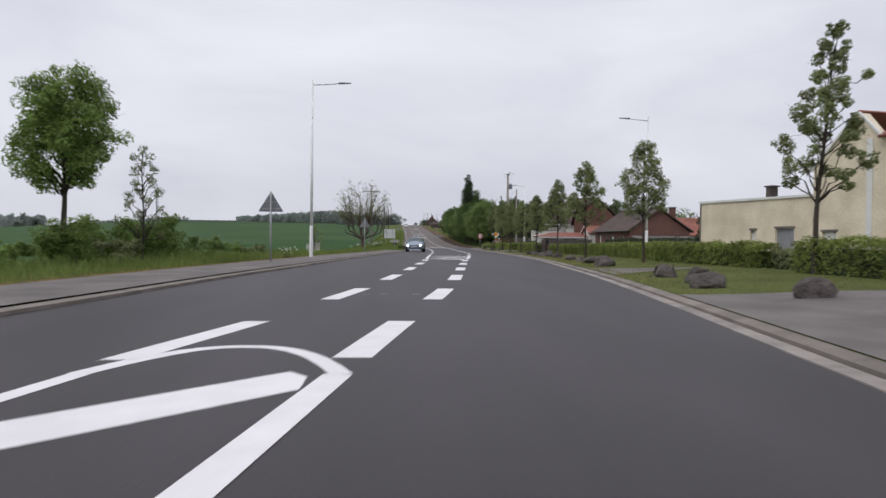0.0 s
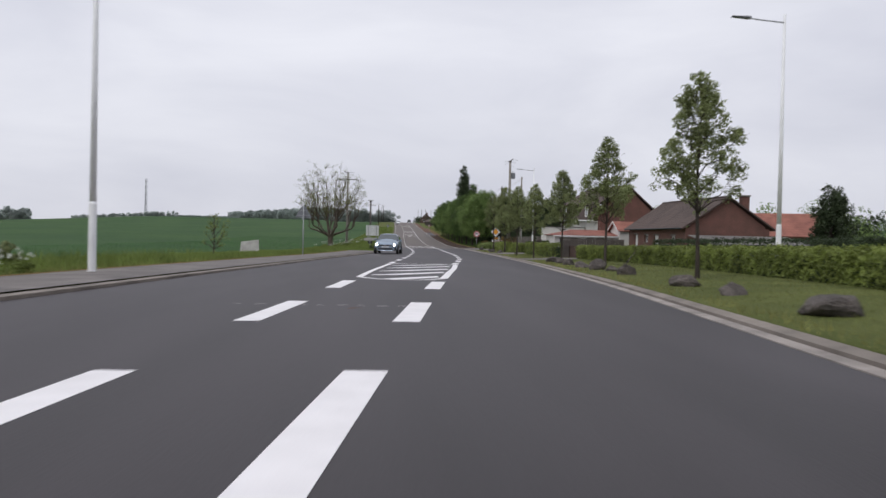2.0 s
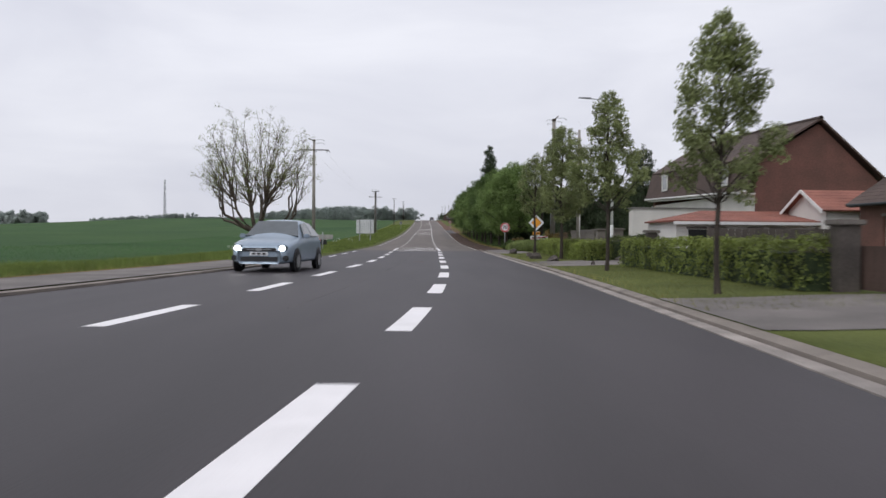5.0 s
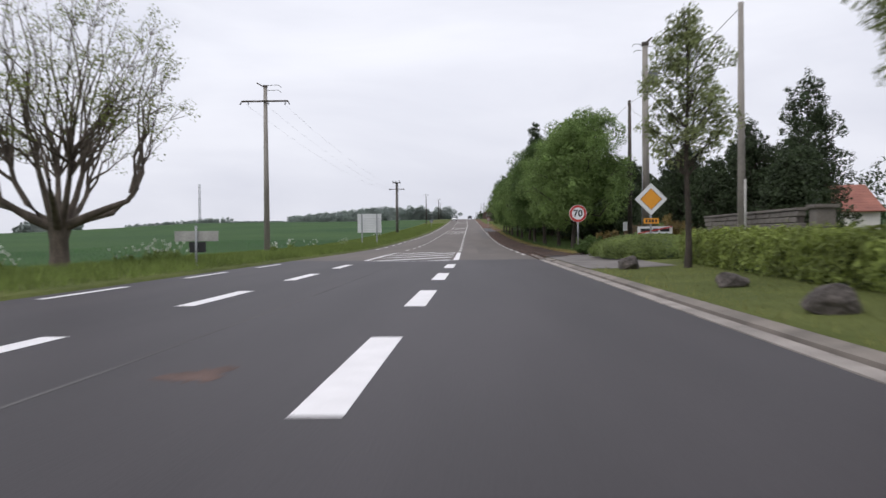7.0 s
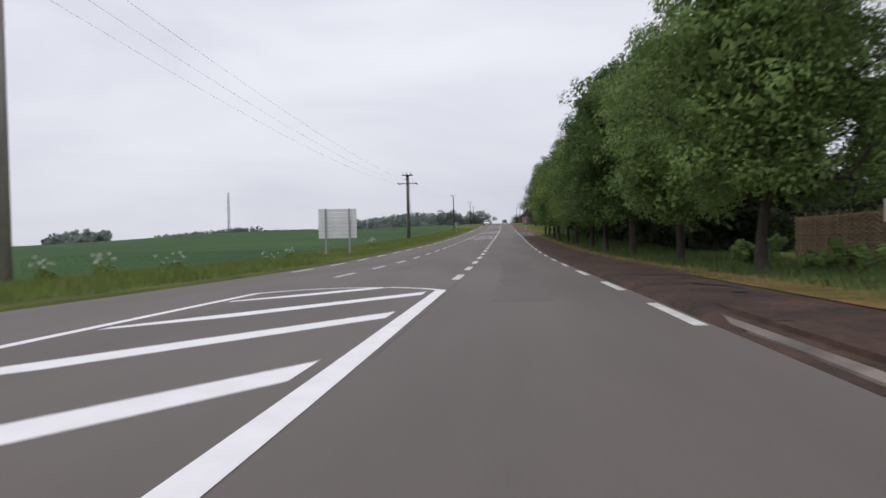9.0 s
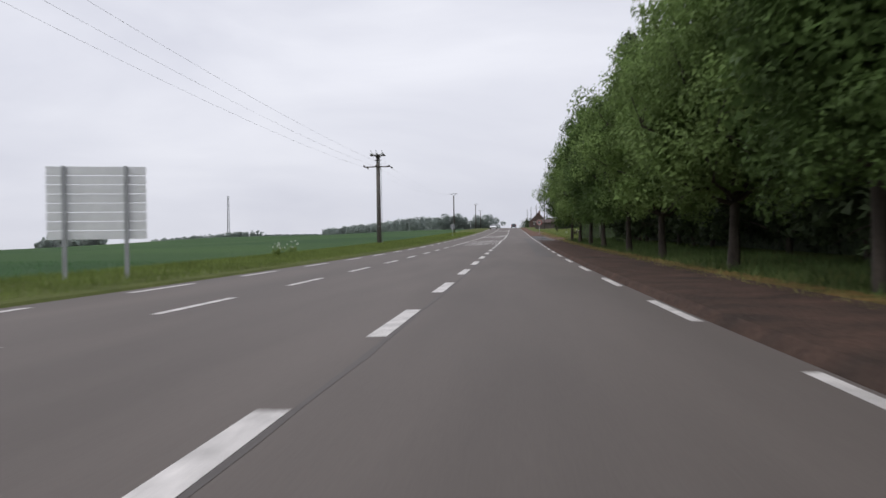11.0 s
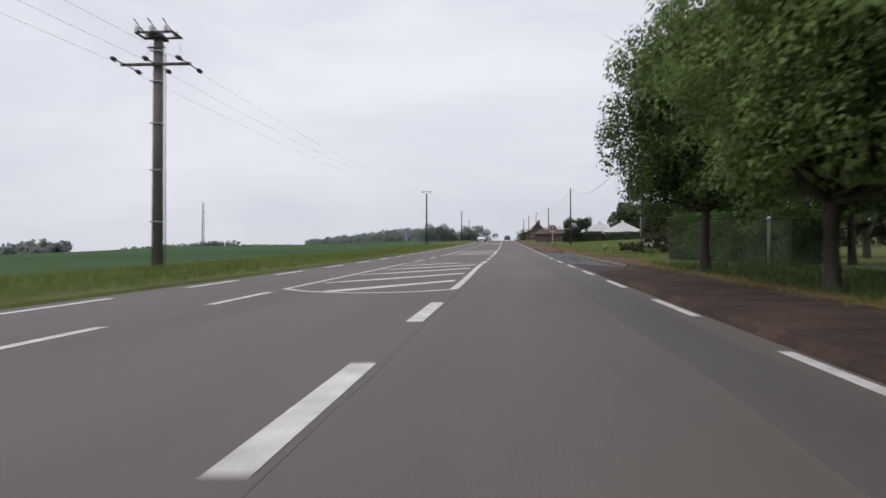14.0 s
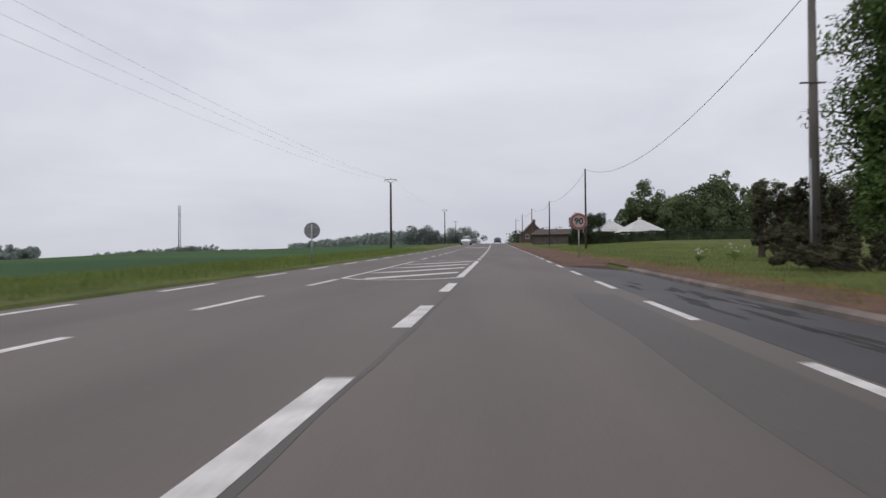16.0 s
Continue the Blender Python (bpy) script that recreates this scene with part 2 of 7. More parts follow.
# right and left edges of the asphalt
edge_r = curve_through([(-40, -2.4), (0, 2.5), (5, 3.20), (12, 4.23), (23, 5.66), (30, 6.40), (41.5, 7.62), (50, 8.38), (56, 8.95), (72, 10.24), (88, 11.05),
                        (98, 11.25), (108, 11.41), (118, 11.54), (124, 11.63), (130, 11.80), (137, 11.95), (172, 12.2), (192, 12.35), (230, 12.78), (256, 12.9), (300, 13.35), (360, 13.6), (450, 13.7), (700, 13.7)])
edge_l = curve_through([(-40, -10.5), (0, -5.6), (10, -4.6), (19.5, -3.95), (31, -2.95), (53, -1.4), (65, -0.8), (80, 0.35), (94, 1.45), (105, 1.6), (120, 1.75),
                        (140, 1.9), (175, 2.05), (196, 2.55), (250, 3.3), (300, 3.7), (360, 3.9), (450, 4.0), (700, 4.0)])


def smooth(a, b, v):
    u = min(1.0, max(0.0, (v - a) / (b - a)))
    return u * u * (3 - 2 * u)


def land_z(x, y):
    """Height of the ground beside the road."""
    z = road_z(y)
    far = smooth(430, 560, y)
    if x < edge_l(y):
        s = edge_l(y) - x
        rise = 8.6 + (min(max(y, 430), 900) - 430) * 0.0175
        z += (rise - z) * far * smooth(2, 60, s)
        hill = smooth(560, 900, y)
        fall = 0.006 + 0.028 * smooth(200, 330, y)
        z += 0.03 - 0.25 * smooth(4, 9, s) * (1 - smooth(9, 40, s)) - 0.06 * min(210, max(0, -x - 250)) * hill - fall * max(0, min(s, 260) - 20) * (1 - hill)
    elif x > edge_r(y):
        s = x - edge_r(y)
        if 124 < y < 134 and s < 0.39:
            return z - 0.004 + 0.089 * max(0.0, (y - 132) / 2)
        if 225 < y < 269 and s < 1.6:
            return z - 0.023
        if y < 133.5 and s < 0.39:
            return z - 0.05
        rise = 8.6 + (min(max(y, 430), 1000) - 430) * 0.006
        z += (rise - z) * far * smooth(2, 60, s)
        low = 1 - smooth(118, 150, y)
        z += 0.085 + low * (0.10 * smooth(0.6, 4, s) - 0.55 * smooth(6, 16, s)) + 0.004 * max(0, min(s, 400) - 20)
        z += 0.7 * smooth(3, 25, s) * smooth(255, 330, y) * (1 - smooth(430, 520, y))
    return z


def mesh_ob(name, verts, faces, material, parent=None, label="", shade=False):
    me = bpy.data.meshes.new(name)
    me.from_pydata(verts, [], faces)
    me.update()
    if shade:
        me.polygons.foreach_set("use_smooth", [True] * len(me.polygons))
    ob = new(name, me)
    for m in material if isinstance(material, (list, tuple)) else [material]:
        me.materials.append(m)
    if parent:
        ob.parent = parent
    if label:
        ob["label"] = label
    return ob


def part(name, bm, material, parent=None, label="", shade=False):
    """Link a bmesh as one mesh object under its thing."""
    me = bpy.data.meshes.new(name)
    bmesh.ops.recalc_face_normals(bm, faces=bm.faces)
    bm.to_mesh(me)
    bm.free()
    if shade:
        me.polygons.foreach_set("use_smooth", [True] * len(me.polygons))
    me.materials.append(material)
    ob = new(name, me)
    if parent:
        ob.parent = parent
    if label:
        ob["label"] = label
    return ob


def strip(name, y0, y1, left, right, lift, material, parent=None, step=1.0, kind="", label="", height=None):
    """A band that follows the road between two lateral functions of y."""
    n = max(1, int(round((y1 - y0) / step)))
    verts, faces = [], []
    for i in range(n + 1):
        y = y0 + (y1 - y0) * i / n
        for x in (left(y), right(y)):
            verts.append((x, y, (height(x, y) if height else road_z(y)) + lift))
    for i in range(n):
        faces.append((2 * i, 2 * i + 1, 2 * i + 3, 2 * i + 2))
    if 0 < lift < 0.05:
        # closed edges, so that the thin layer lies on the road like a slab
        m = len(verts)
        verts += [(x, y, z - lift - 0.003) for x, y, z in verts]
        for i in range(n):
            faces.append((m + 2 * i, 2 * i, 2 * i + 2, m + 2 * i + 2))
            faces.append((2 * i + 1, m + 2 * i + 1, m + 2 * i + 3, 2 * i + 3))
        faces += [(0, m, m + 1, 1), (2 * n, 2 * n + 1, m + 2 * n + 1, m + 2 * n)]
    ob = mesh_ob(name, verts, faces, material, parent, label)
    if kind:
        tagged(ob, kind=kind)
    return ob


S_STEPS = [0.0, 0.14, 0.385, 0.40, 0.9, 1.4, 1.59, 1.75, 2.2, 2.6, 3.1, 3.9, 4.6, 5.4, 6.5, 8, 9.5, 11.5, 14, 17, 21, 26, 34, 45, 60, 80, 110, 150, 200, 260, 340, 460, 620, 850, 1200, 1700, 2400]


def band(name, y0, y1, s0, s1, side, lift, material, label, category="verge", step=2.0, parent=None):
    """A band of surface on the ground from s0 to s1 metres outside the right or left road edge."""
    ss = [s0, *[s for s in S_STEPS if s0 + 0.02 < s < s1 - 0.02], s1]
    n = max(1, int(round((y1 - y0) / step)))
    verts, faces = [], []
    for i in range(n + 1):
        y = y0 + (y1 - y0) * i / n
        for s in ss:
            x = edge_r(y) + s if side > 0 else edge_l(y) - s
            verts.append((x, y, road_z(y) - 0.02 if s < 0.1 else land_z(x + 1e-4 * side, y) + lift))
    w = len(ss)
    for i in range(n):
        for k in range(w - 1):
            faces.append((i * w + k, i * w + k + 1, (i + 1) * w + k + 1, (i + 1) * w + k))
    ob = mesh_ob(name, verts, faces, material, parent)
    return tagged(ob, label, category, kind="structure")


# ground: one sheet to the horizon whose columns run along the road's edges
ys = sorted({round(v, 2) for v in [*np.arange(-40, 300, 2), *np.arange(300, 560, 5), *np.arange(-400, -40, 40), *np.arange(560, 900, 20), *np.arange(900, 2600, 100)]})
gv, gf = [], []
W = 2 * len(S_STEPS)
for y in ys:
    for s in reversed(S_STEPS):
        x = edge_l(y) - s
        gv.append((x, y, road_z(y) - 0.12 if s == 0 else land_z(x, y)))
    for s in S_STEPS:
        x = edge_r(y) + s
        gv.append((x, y, road_z(y) - 0.12 if s == 0 else land_z(x, y)))
for j in range(len(ys) - 1):
    for i in range(W - 1):
        gf.append((j * W + i, j * W + i + 1, (j + 1) * W + i + 1, (j + 1) * W + i))
ground = mesh_ob("ground", gv, gf, [M_GRASS, M_FIELD], shade=True)
tagged(ground, "green grass verge and wheat field land beside the road", "ground", kind="structure")
for p in ground.data.polygons:
    c = p.center
    if c.x < edge_l(c.y) - (8.0 if c.y > 100 else 11.5) or c.y > 560 or c.x > 90:
        p.material_index = 1

# ---- road ----
JOINT = 125.0
road = strip("road", -60, JOINT, edge_l, edge_r, 0, M_ASPH, kind="structure", label="dark smooth asphalt main road with fresh white markings")
road["category"] = "road"
road_old = strip("road", JOINT, 640, edge_l, edge_r, 0, M_ASPH_OLD, kind="structure", label="worn grey-brown asphalt road climbing to a crest")
road_old["category"] = "road"


def off(fn, d):
    return lambda y: fn(y) + d


# left footway, driveways, gravel and dry grass beside the road
band("pavement", -60, 96, 0.3, 2.6, -1, 0.05, M_PAVE, "grey asphalt footway along the field verge", "pavement")
band("verge", -60, 96, 2.6, 3.1, -1, 0.03, M_STRAW, "worn dry grass edge of the footway")
for y0, y1, reach in ((2, 13.2, 6.5), (70.6, 75.4, 6.0), (91.5, 97.2, 8.0), (113.2, 129, 2.6)):
    band("driveway", y0, y1, 0.392, reach, 1, 0.010, M_PAVE, "grey asphalt driveway crossing the grass verge", "driveway", 1.0)
band("verge", 126.5, 142, 0.30, 2.0, 1, 0.012, M_DIRT, "reddish gravel shoulder beside the worn road")
band("verge", 124.0, 126.5, 0.30, 0.46, 1, 0.012, M_DIRT, "reddish gravel along the footway edge")
band("verge", 142, 236, 0.02, 2.2, 1, 0.02, M_DIRT, "reddish gravel shoulder beside the worn road")
band("verge", 129, 142, 1.75, 2.7, 1, 0.025, M_STRAW, "dry brown grass along the gravel shoulder")
band("verge", 142, 236, 2.2, 2.8, 1, 0.02, M_STRAW, "dry brown grass along the gravel shoulder")
strip("layby", 226, 268, off(edge_r, 0.0), lambda y: edge_r(y) + 0.02 + 1.55 * smooth(268, 262, y) * smooth(228.5, 234.5, y), 0.003, M_ASPH_PATCH, step=1, kind="structure",
      label="patched dark asphalt lay-by beside the lane")["category"] = "layby"
strip("layby", 229.0, 238.5, off(edge_r, 0.10), lambda y: edge_r(y) + 0.12 + 1.44 * smooth(229.0, 233.5, y) - 1.0 * smooth(235.0, 238.5, y), 0.0055, M_GRITTY, step=0.5, kind="structure", label="gravel-strewn asphalt at the lay-by mouth")["category"] = "layby"
band("verge", 236, 268, 0.02, 1.58, 1, 0.02, M_DIRT, "reddish gravel round the lay-by")
band("verge", 236, 320, 1.72, 3.0, 1, 0.021, M_EARTH, "reddish bare earth behind the kerb")
band("verge", 236, 320, 3.0, 3.5, 1, 0.021, M_STRAW, "dry brown grass behind the kerb")
band("verge", 268, 420, 0.02, 1.72, 1, 0.015, M_EARTH, "reddish worn earth verge of the climbing road")
band("verge", 96, 640, 0.02, 1.75, -1, 0.02, M_GRASS, "mown grass edge of the road")
# a darker lengthwise repair and old joints in the worn road
strip("road_patch", 189, 252, lambda y: edge_r(y) - 0.5 - 0.62 * smooth(189, 191.5, y) + 0.03 * math.sin(0.9 * y), lambda y: edge_r(y) - 0.5 + 0.12 * smooth(189, 191, y), 0.002, M_ASPH_STRIP, step=1, kind="structure", label="darker asphalt repair strip near the lane edge")["category"] = "road"
strip("road_patch", 136, 158, lambda y: edge_r(y) - 2.4 + 0.06 * math.sin(1.7 * y), lambda y: edge_r(y) - 1.4 + 0.08 * math.sin(1.1 * y), 0.002, M_ASPH_FAINT, step=1, kind="structure", label="darker asphalt repair patch")["category"] = "road"
strip("road_joint", 130, 300, off(axis_a, 0.02), lambda y: axis_a(y) + 0.075 + 0.012 * math.sin(0.9 * y) + 0.01 * math.sin(2.3 * y), 0.002, M_ASPH_STRIP, step=1, kind="structure", label="dark sealed joint between two lanes of asphalt")["category"] = "road"
strip("road_joint", 74, 124, lambda y: (axis_a(y) + axis_b(y)) / 2 - 0.33, lambda y: (axis_a(y) + axis_b(y)) / 2 - 0.29 + 0.008 * math.sin(1.3 * y), 0.0015, M_JOINT, step=1, kind="structure", label="pale lengthwise joint in the new asphalt")["category"] = "road"

# ---- road markings ----
def dash(y0, y1, right, width, material=None, parent=None):
    """One painted dash whose right edge follows a lateral function."""
    n = max(1, int(round((y1 - y0) / 0.75)))
    verts, faces = [], []
    for i in range(n + 1):
        y = y0 + (y1 - y0) * i / n
        z = road_z(y)
        for x, up in ((right(y) - width, 0.001), (right(y) - width, 0.004), (right(y), 0.004), (right(y), 0.001)):
            verts.append((x, y, z + up))
    for i in range(n):
        for k in range(3):
            a = 4 * i + k
            faces.append((a, a + 1, a + 5, a + 4))
    return mesh_ob("road_marking", verts, faces, material or M_PAINT, parent or road)


def quad_mark(corners, material=None, parent=None):
    """A painted bar given by its corners on the road, cut into short lengths."""
    (ax, ay), (bx, by), (cx, cy), (dx, dy) = corners
    n = 5
    verts, faces = [], []
    for i in range(n + 1):
        u = i / n
        for px, py in ((ax + (bx - ax) * u, ay + (by - ay) * u), (dx + (cx - dx) * u, dy + (cy - dy) * u)):
            verts.append((px, py, road_z(py) + 0.0032))
    for i in range(n):
        faces.append((2 * i, 2 * i + 1, 2 * i + 3, 2 * i + 2))
    return mesh_ob("road_marking", verts, faces, material or M_PAINT, parent or road)


def polyline_mark(points, width, material=None, parent=None):
    """A painted line of constant width along plan points."""
    verts, faces = [], []
    pts = [Vector((*p, 0)) for p in points]
    for i, p in enumerate(pts):
        d = (pts[min(i + 1, len(pts) - 1)] - pts[max(i - 1, 0)]).normalized()
        s = Vector((d.y, -d.x, 0)) * width / 2
        for q in (p - s, p + s):
            verts.append((q.x, q.y, road_z(q.y) + 0.0040))
    for i in range(len(pts) - 1):
        faces.append((2 * i, 2 * i + 1, 2 * i + 3, 2 * i + 2))
    return mesh_ob("road_marking", verts, faces, material or M_PAINT, parent or road)


def island(y0, y1, wide, thin, tops, material, parent, slope=1.8, thick=1.05, clear=0.04):
    """A hatched painted island between the two marking columns: wide right line, thin left line, bowed ends, slanting bars.
    y0 and y1: where the lines begin and end; tops: where each bar's far edge meets the right line."""
    n = int(y1 - y0)
    run = [y0 + (y1 - y0) * i / n for i in range(n + 1)]
    polyline_mark([(axis_a(y) - wide / 2, y) for y in run], wide, material, parent)
    polyline_mark([(axis_b(y) - thin / 2, y) for y in run], thin, material, parent)

    def bow(u):
        return 1 - abs(2 * u - 1) ** 2.4
    for yb, bulge in ((y0, -1.25), (y1, 1.45)):
        xa, xb = axis_a(yb) - 0.08, axis_b(yb) - thin * 0.6
        polyline_mark([(xb + (xa - xb) * i / 16, yb + bulge * bow(i / 16)) for i in range(17)], 0.17, material, parent)
    for top in tops:
        far, near = [], []
        for i in range(13):
            u = i / 12
            xl, xr = axis_b(top - 3) + 0.12, axis_a(top) - wide - 0.14
            x = xl + (xr - xl) * u
            yf = top - slope * (xr - x)
            yn = yf - thick * (0.35 + 0.65 * min(1, 3 * u))
            lo, hi = y0 - 1.25 * bow(u) + clear, y1 + 1.45 * bow(u) - 0.10
            far.append((x, min(max(yf, lo), hi)))
            near.append((x, min(max(yn, lo), hi)))
        keep = [i for i in range(13) if far[i][1] - near[i][1] > 0.05]
        if len(keep) > 2:
            verts, faces = [], []
            for i in keep:
                for px, py in (far[i], near[i]):
                    verts.append((px, py, road_z(py) + 0.0032))
            for k in range(len(keep) - 1):
                faces.append((2 * k, 2 * k + 1, 2 * k + 3, 2 * k + 2))
            mesh_ob("road_marking", verts, faces, material, parent)


# fresh markings up to the joint
for i in range(6):
    y = 9.45 + 6.45 * i
    dash(y - 2.95, y, axis_a, 0.32)
    dash(y - 3.1, y - 0.1, axis_b, 0.29)
island(-14.0, 5.7, 0.21, 0.16, (-9, -5.2, -1.4, 2.3, 6.0), M_PAINT, road, 1.25, 0.88)
island(43.6, 57.4, 0.21, 0.17, (44.98, 48.3, 51.68, 55.2, 58.75), M_PAINT, road, 1.48, 0.92, 0.14)
for i in range(10):
    y = 61.3 + 6.50 * i
    dash(y - (3.0 if i == 0 else 3.3 if i == 6 else 3.2), y, axis_a, 0.29)
    dash(y - 2.95, y + 0.15, axis_b, 0.25)
for i in range(4):
    y = 102.1 + 6.4 * i
    dash(y - 3.2, y, lambda q: edge_l(q) + 0.52, 0.15)
# island over the joint, then worn markings up the hill
island(124.7, 139.3, 0.22, 0.16, (125.3, 129.9, 134.5, 138.95, 143.3), M_PAINT, road_old, 1.86, 0.95)
for k in range(-6, 38):
    ya = 186.0 + (6.36 if k > 0 else 6.55) * k
    if not (220.0 < ya - 1.5 < 241.5 or 257.0 < ya - 1.5 < 278 or 340 < ya < 356):
        dash(ya - 3.05, ya, off(axis_a, 0.015), 0.205, M_PAINT_OLD, road_old)
    yb = 188.6 + (6.34 if k > 0 else 6.5) * k
    if not (220.0 < yb - 1.5 < 241.5 or 257.0 < yb - 1.5 < 278 or 340 < yb < 356):
        dash(yb - 3.05, yb, axis_b, 0.14, M_PAINT_OLD, road_old)
    ye = 193.3 + (6.33 if k > 0 else 6.45) * k
    if k > -9:
        dash(ye - 3.0, ye, off(edge_r, -0.06), 0.125, M_PAINT_OLD, road_old)
    dash(ye - 3.2, ye - 0.1, off(edge_l, 0.50), 0.145, M_PAINT_OLD, road_old)
for ye in (135.2, 141.4, 147.9):
    dash(ye - 3.1, ye, off(edge_r, -0.06), 0.15, M_PAINT_OLD, road_old)
island(221.4, 239.25, 0.16, 0.12, (225.3, 229.75, 234.15, 238.3, 242.4), M_PAINT_OLD, road_old, 1.95, 0.83)
island(259.0, 276.0, 0.19, 0.12, (263.0, 267.4, 271.8, 276.2), M_PAINT_OLD, road_old)
island(341.0, 355.0, 0.19, 0.12, (345, 349.5, 354), M_PAINT_OLD, road_old)


# ---- kerbs ----
def kerb_run(name, y0, y1, inner, width, top, bottom, material, piece, parent_label, gap=0.012, slope=0.0):
    """Kerb or gutter stones laid end to end beside the asphalt, each stone a piece of its own."""
    group = new(name)
    tagged(group, parent_label, "kerb", kind="structure")
    y = y0
    while y < y1:
        ye = y + piece - gap
        bm = bmesh.new()
        vs = []
        for yy in (y, ye):
            z = road_z(yy)
            for x, zz in ((inner(yy), z + bottom), (inner(yy) + 0.01, z + top - slope), (inner(yy) + width, z + top), (inner(yy) + width, z + bottom)):
                vs.append(bm.verts.new((x, yy, zz)))
        for f in ((0, 1, 5, 4), (1, 2, 6, 5), (2, 3, 7, 6), (0, 3, 2, 1), (4, 5, 6, 7)):
            bm.faces.new([vs[k] for k in f])
        part("stone", bm, material, group)
        y += piece
    return group


kerb_run("kerb", -8, 124, off(edge_r, 0.0), 0.20, 0.016, -0.1, M_GUTTER, 1.0, "pale concrete gutter slabs along the asphalt", slope=0.006)
kerb_run("kerb", 124, 133, off(edge_r, 0.14), 0.105, 0.05, -0.1, M_KERB_OLD, 1.0, "narrow worn kerb stones sinking into the gravel", slope=0.03)
kerb_run("kerb", 113, 121.0, off(edge_r, 0.212), 0.19, 0.078, -0.1, M_KERB, 1.0, "low dropped kerb stones before the footway", slope=0.05)
kerb_run("kerb", 121.7, 124, off(edge_r, 0.212), 0.19, 0.078, -0.1, M_KERB, 0.76, "low dropped kerb stones before the footway", slope=0.05)
kerb_run("kerb", -8, 113, off(edge_r, 0.212), 0.19, 0.080, -0.1, M_KERB, 1.0, "low brownish concrete kerb stones behind the gutter", slope=0.03)
kerb_run("kerb", -4, 96, off(edge_l, -0.30), 0.30, 0.055, -0.1, M_KERB, 1.0, "weathered concrete kerb of the footway")
kerb_run("kerb", 234, 263, off(edge_r, 1.585), 0.105, 0.115, -0.1, M_KERB_OLD, 1.0, "weathered concrete kerb of the lay-by", slope=0.05)

# worn edge between road and sunken kerb, gravel behind it, a kerb inlet and a damp patch
strip("verge", 124.0, 133.4, off(edge_r, 0.262), off(edge_r, 0.60), 0.047, M_DIRT, step=0.5, kind="structure", label="reddish gravel behind the sunken kerb")["category"] = "verge"
strip("road_patch", 124, 133.4, off(edge_r, 0.0), off(edge_r, 0.128), 0.004, M_DIRT, step=1, kind="structure", label="broken asphalt edge beside the sunken kerb")["category"] = "road"
band("verge", 131.5, 142, 0.0, 0.6, 1, 0.02, M_DIRT, "reddish gravel spilling onto the road edge", step=0.5)
strip("damp_patch", 124.9, 127.0, lambda y: edge_r(y) + 0.62 + 0.2 * math.sin(3.1 * y), lambda y: edge_r(y) + 1.1 + 0.22 * math.sin(2.3 * y + 1), 0.112, M_WET, step=0.1, kind="structure",
      label="dark damp patch on the footway")["category"] = "stain"
strip("damp_patch", 135.6, 138.4, lambda y: edge_r(y) + 1.25 - 0.2 * math.sin(2.1 * y), lambda y: edge_r(y) + 1.55 + 0.2 * math.sin(1.7 * y), 0.115, M_WET, step=0.1, kind="structure",
      label="dark rut in the gravel shoulder")["category"] = "stain"
inlet = new("drain_inlet")
bm = bmesh.new()
for a, b, lo, hi in ((121.0, 121.06, 0.0, 0.082), (121.62, 121.69, 0.0, 0.082), (121.06, 121.62, 0.066, 0.082)):
    x = edge_r(121.4)
    vs = [bm.verts.new((x + dx, y, road_z(y) + z)) for dx in (0.205, 0.40) for y, z in ((a, lo), (b, lo), (b, hi), (a, hi))]
    for f in ((0, 1, 2, 3), (7, 6, 5, 4), (0, 4, 5, 1), (1, 5, 6, 2), (2, 6, 7, 3), (3, 7, 4, 0)):
        bm.faces.new([vs[k] for k in f])
part("frame", bm, M_KERB, inlet)
# black filler block, its colour stands for the shade inside the inlet
bm = bmesh.new()
vs = [bm.verts.new((edge_r(121.4) + dx, y, road_z(y) + z)) for dx, z in ((0.215, 0.005), (0.215, 0.064), (0.39, 0.064), (0.39, 0.005)) for y in (121.062, 121.618)]
for f in ((0, 1, 3, 2), (2, 3, 5, 4), (4, 5, 7, 6), (0, 2, 4, 6), (1, 7, 5, 3)):
    bm.faces.new([vs[k] for k in f])
part("slot", bm, M_BLACK, inlet, "black filler standing for the dark opening")
tagged(inlet, "dark gutter inlet under a concrete kerb lid", "drain")


def blotch(seed, x, y, w, l, material, lift, label, turn=0.0):
    """An irregular stain lying on the asphalt, longer along the road."""
    rng = random.Random(seed)
    verts, n = [(x, y, road_z(y) + lift)], 28
    ph = [rng.uniform(0, 6.28) for _ in range(4)]
    for i in range(n):
        a = 2 * math.pi * i / n
        r = 1 + 0.30 * math.sin(2 * a + ph[0]) + 0.24 * math.sin(3 * a + ph[1]) + 0.2 * math.sin(5 * a + ph[2]) + 0.16 * math.sin(9 * a + ph[3])
        px, py = w / 2 * r * math.cos(a), l / 2 * r * math.sin(a)
        px, py = x + px * math.cos(turn) - py * math.sin(turn), y + px * math.sin(turn) + py * math.cos(turn)
        verts.append((px, py, road_z(py) + lift))
    ob = mesh_ob("stain", verts, [(0, i + 1, (i + 1) % n + 1) for i in range(n)], material)
    return tagged(ob, label, "stain", kind="structure")


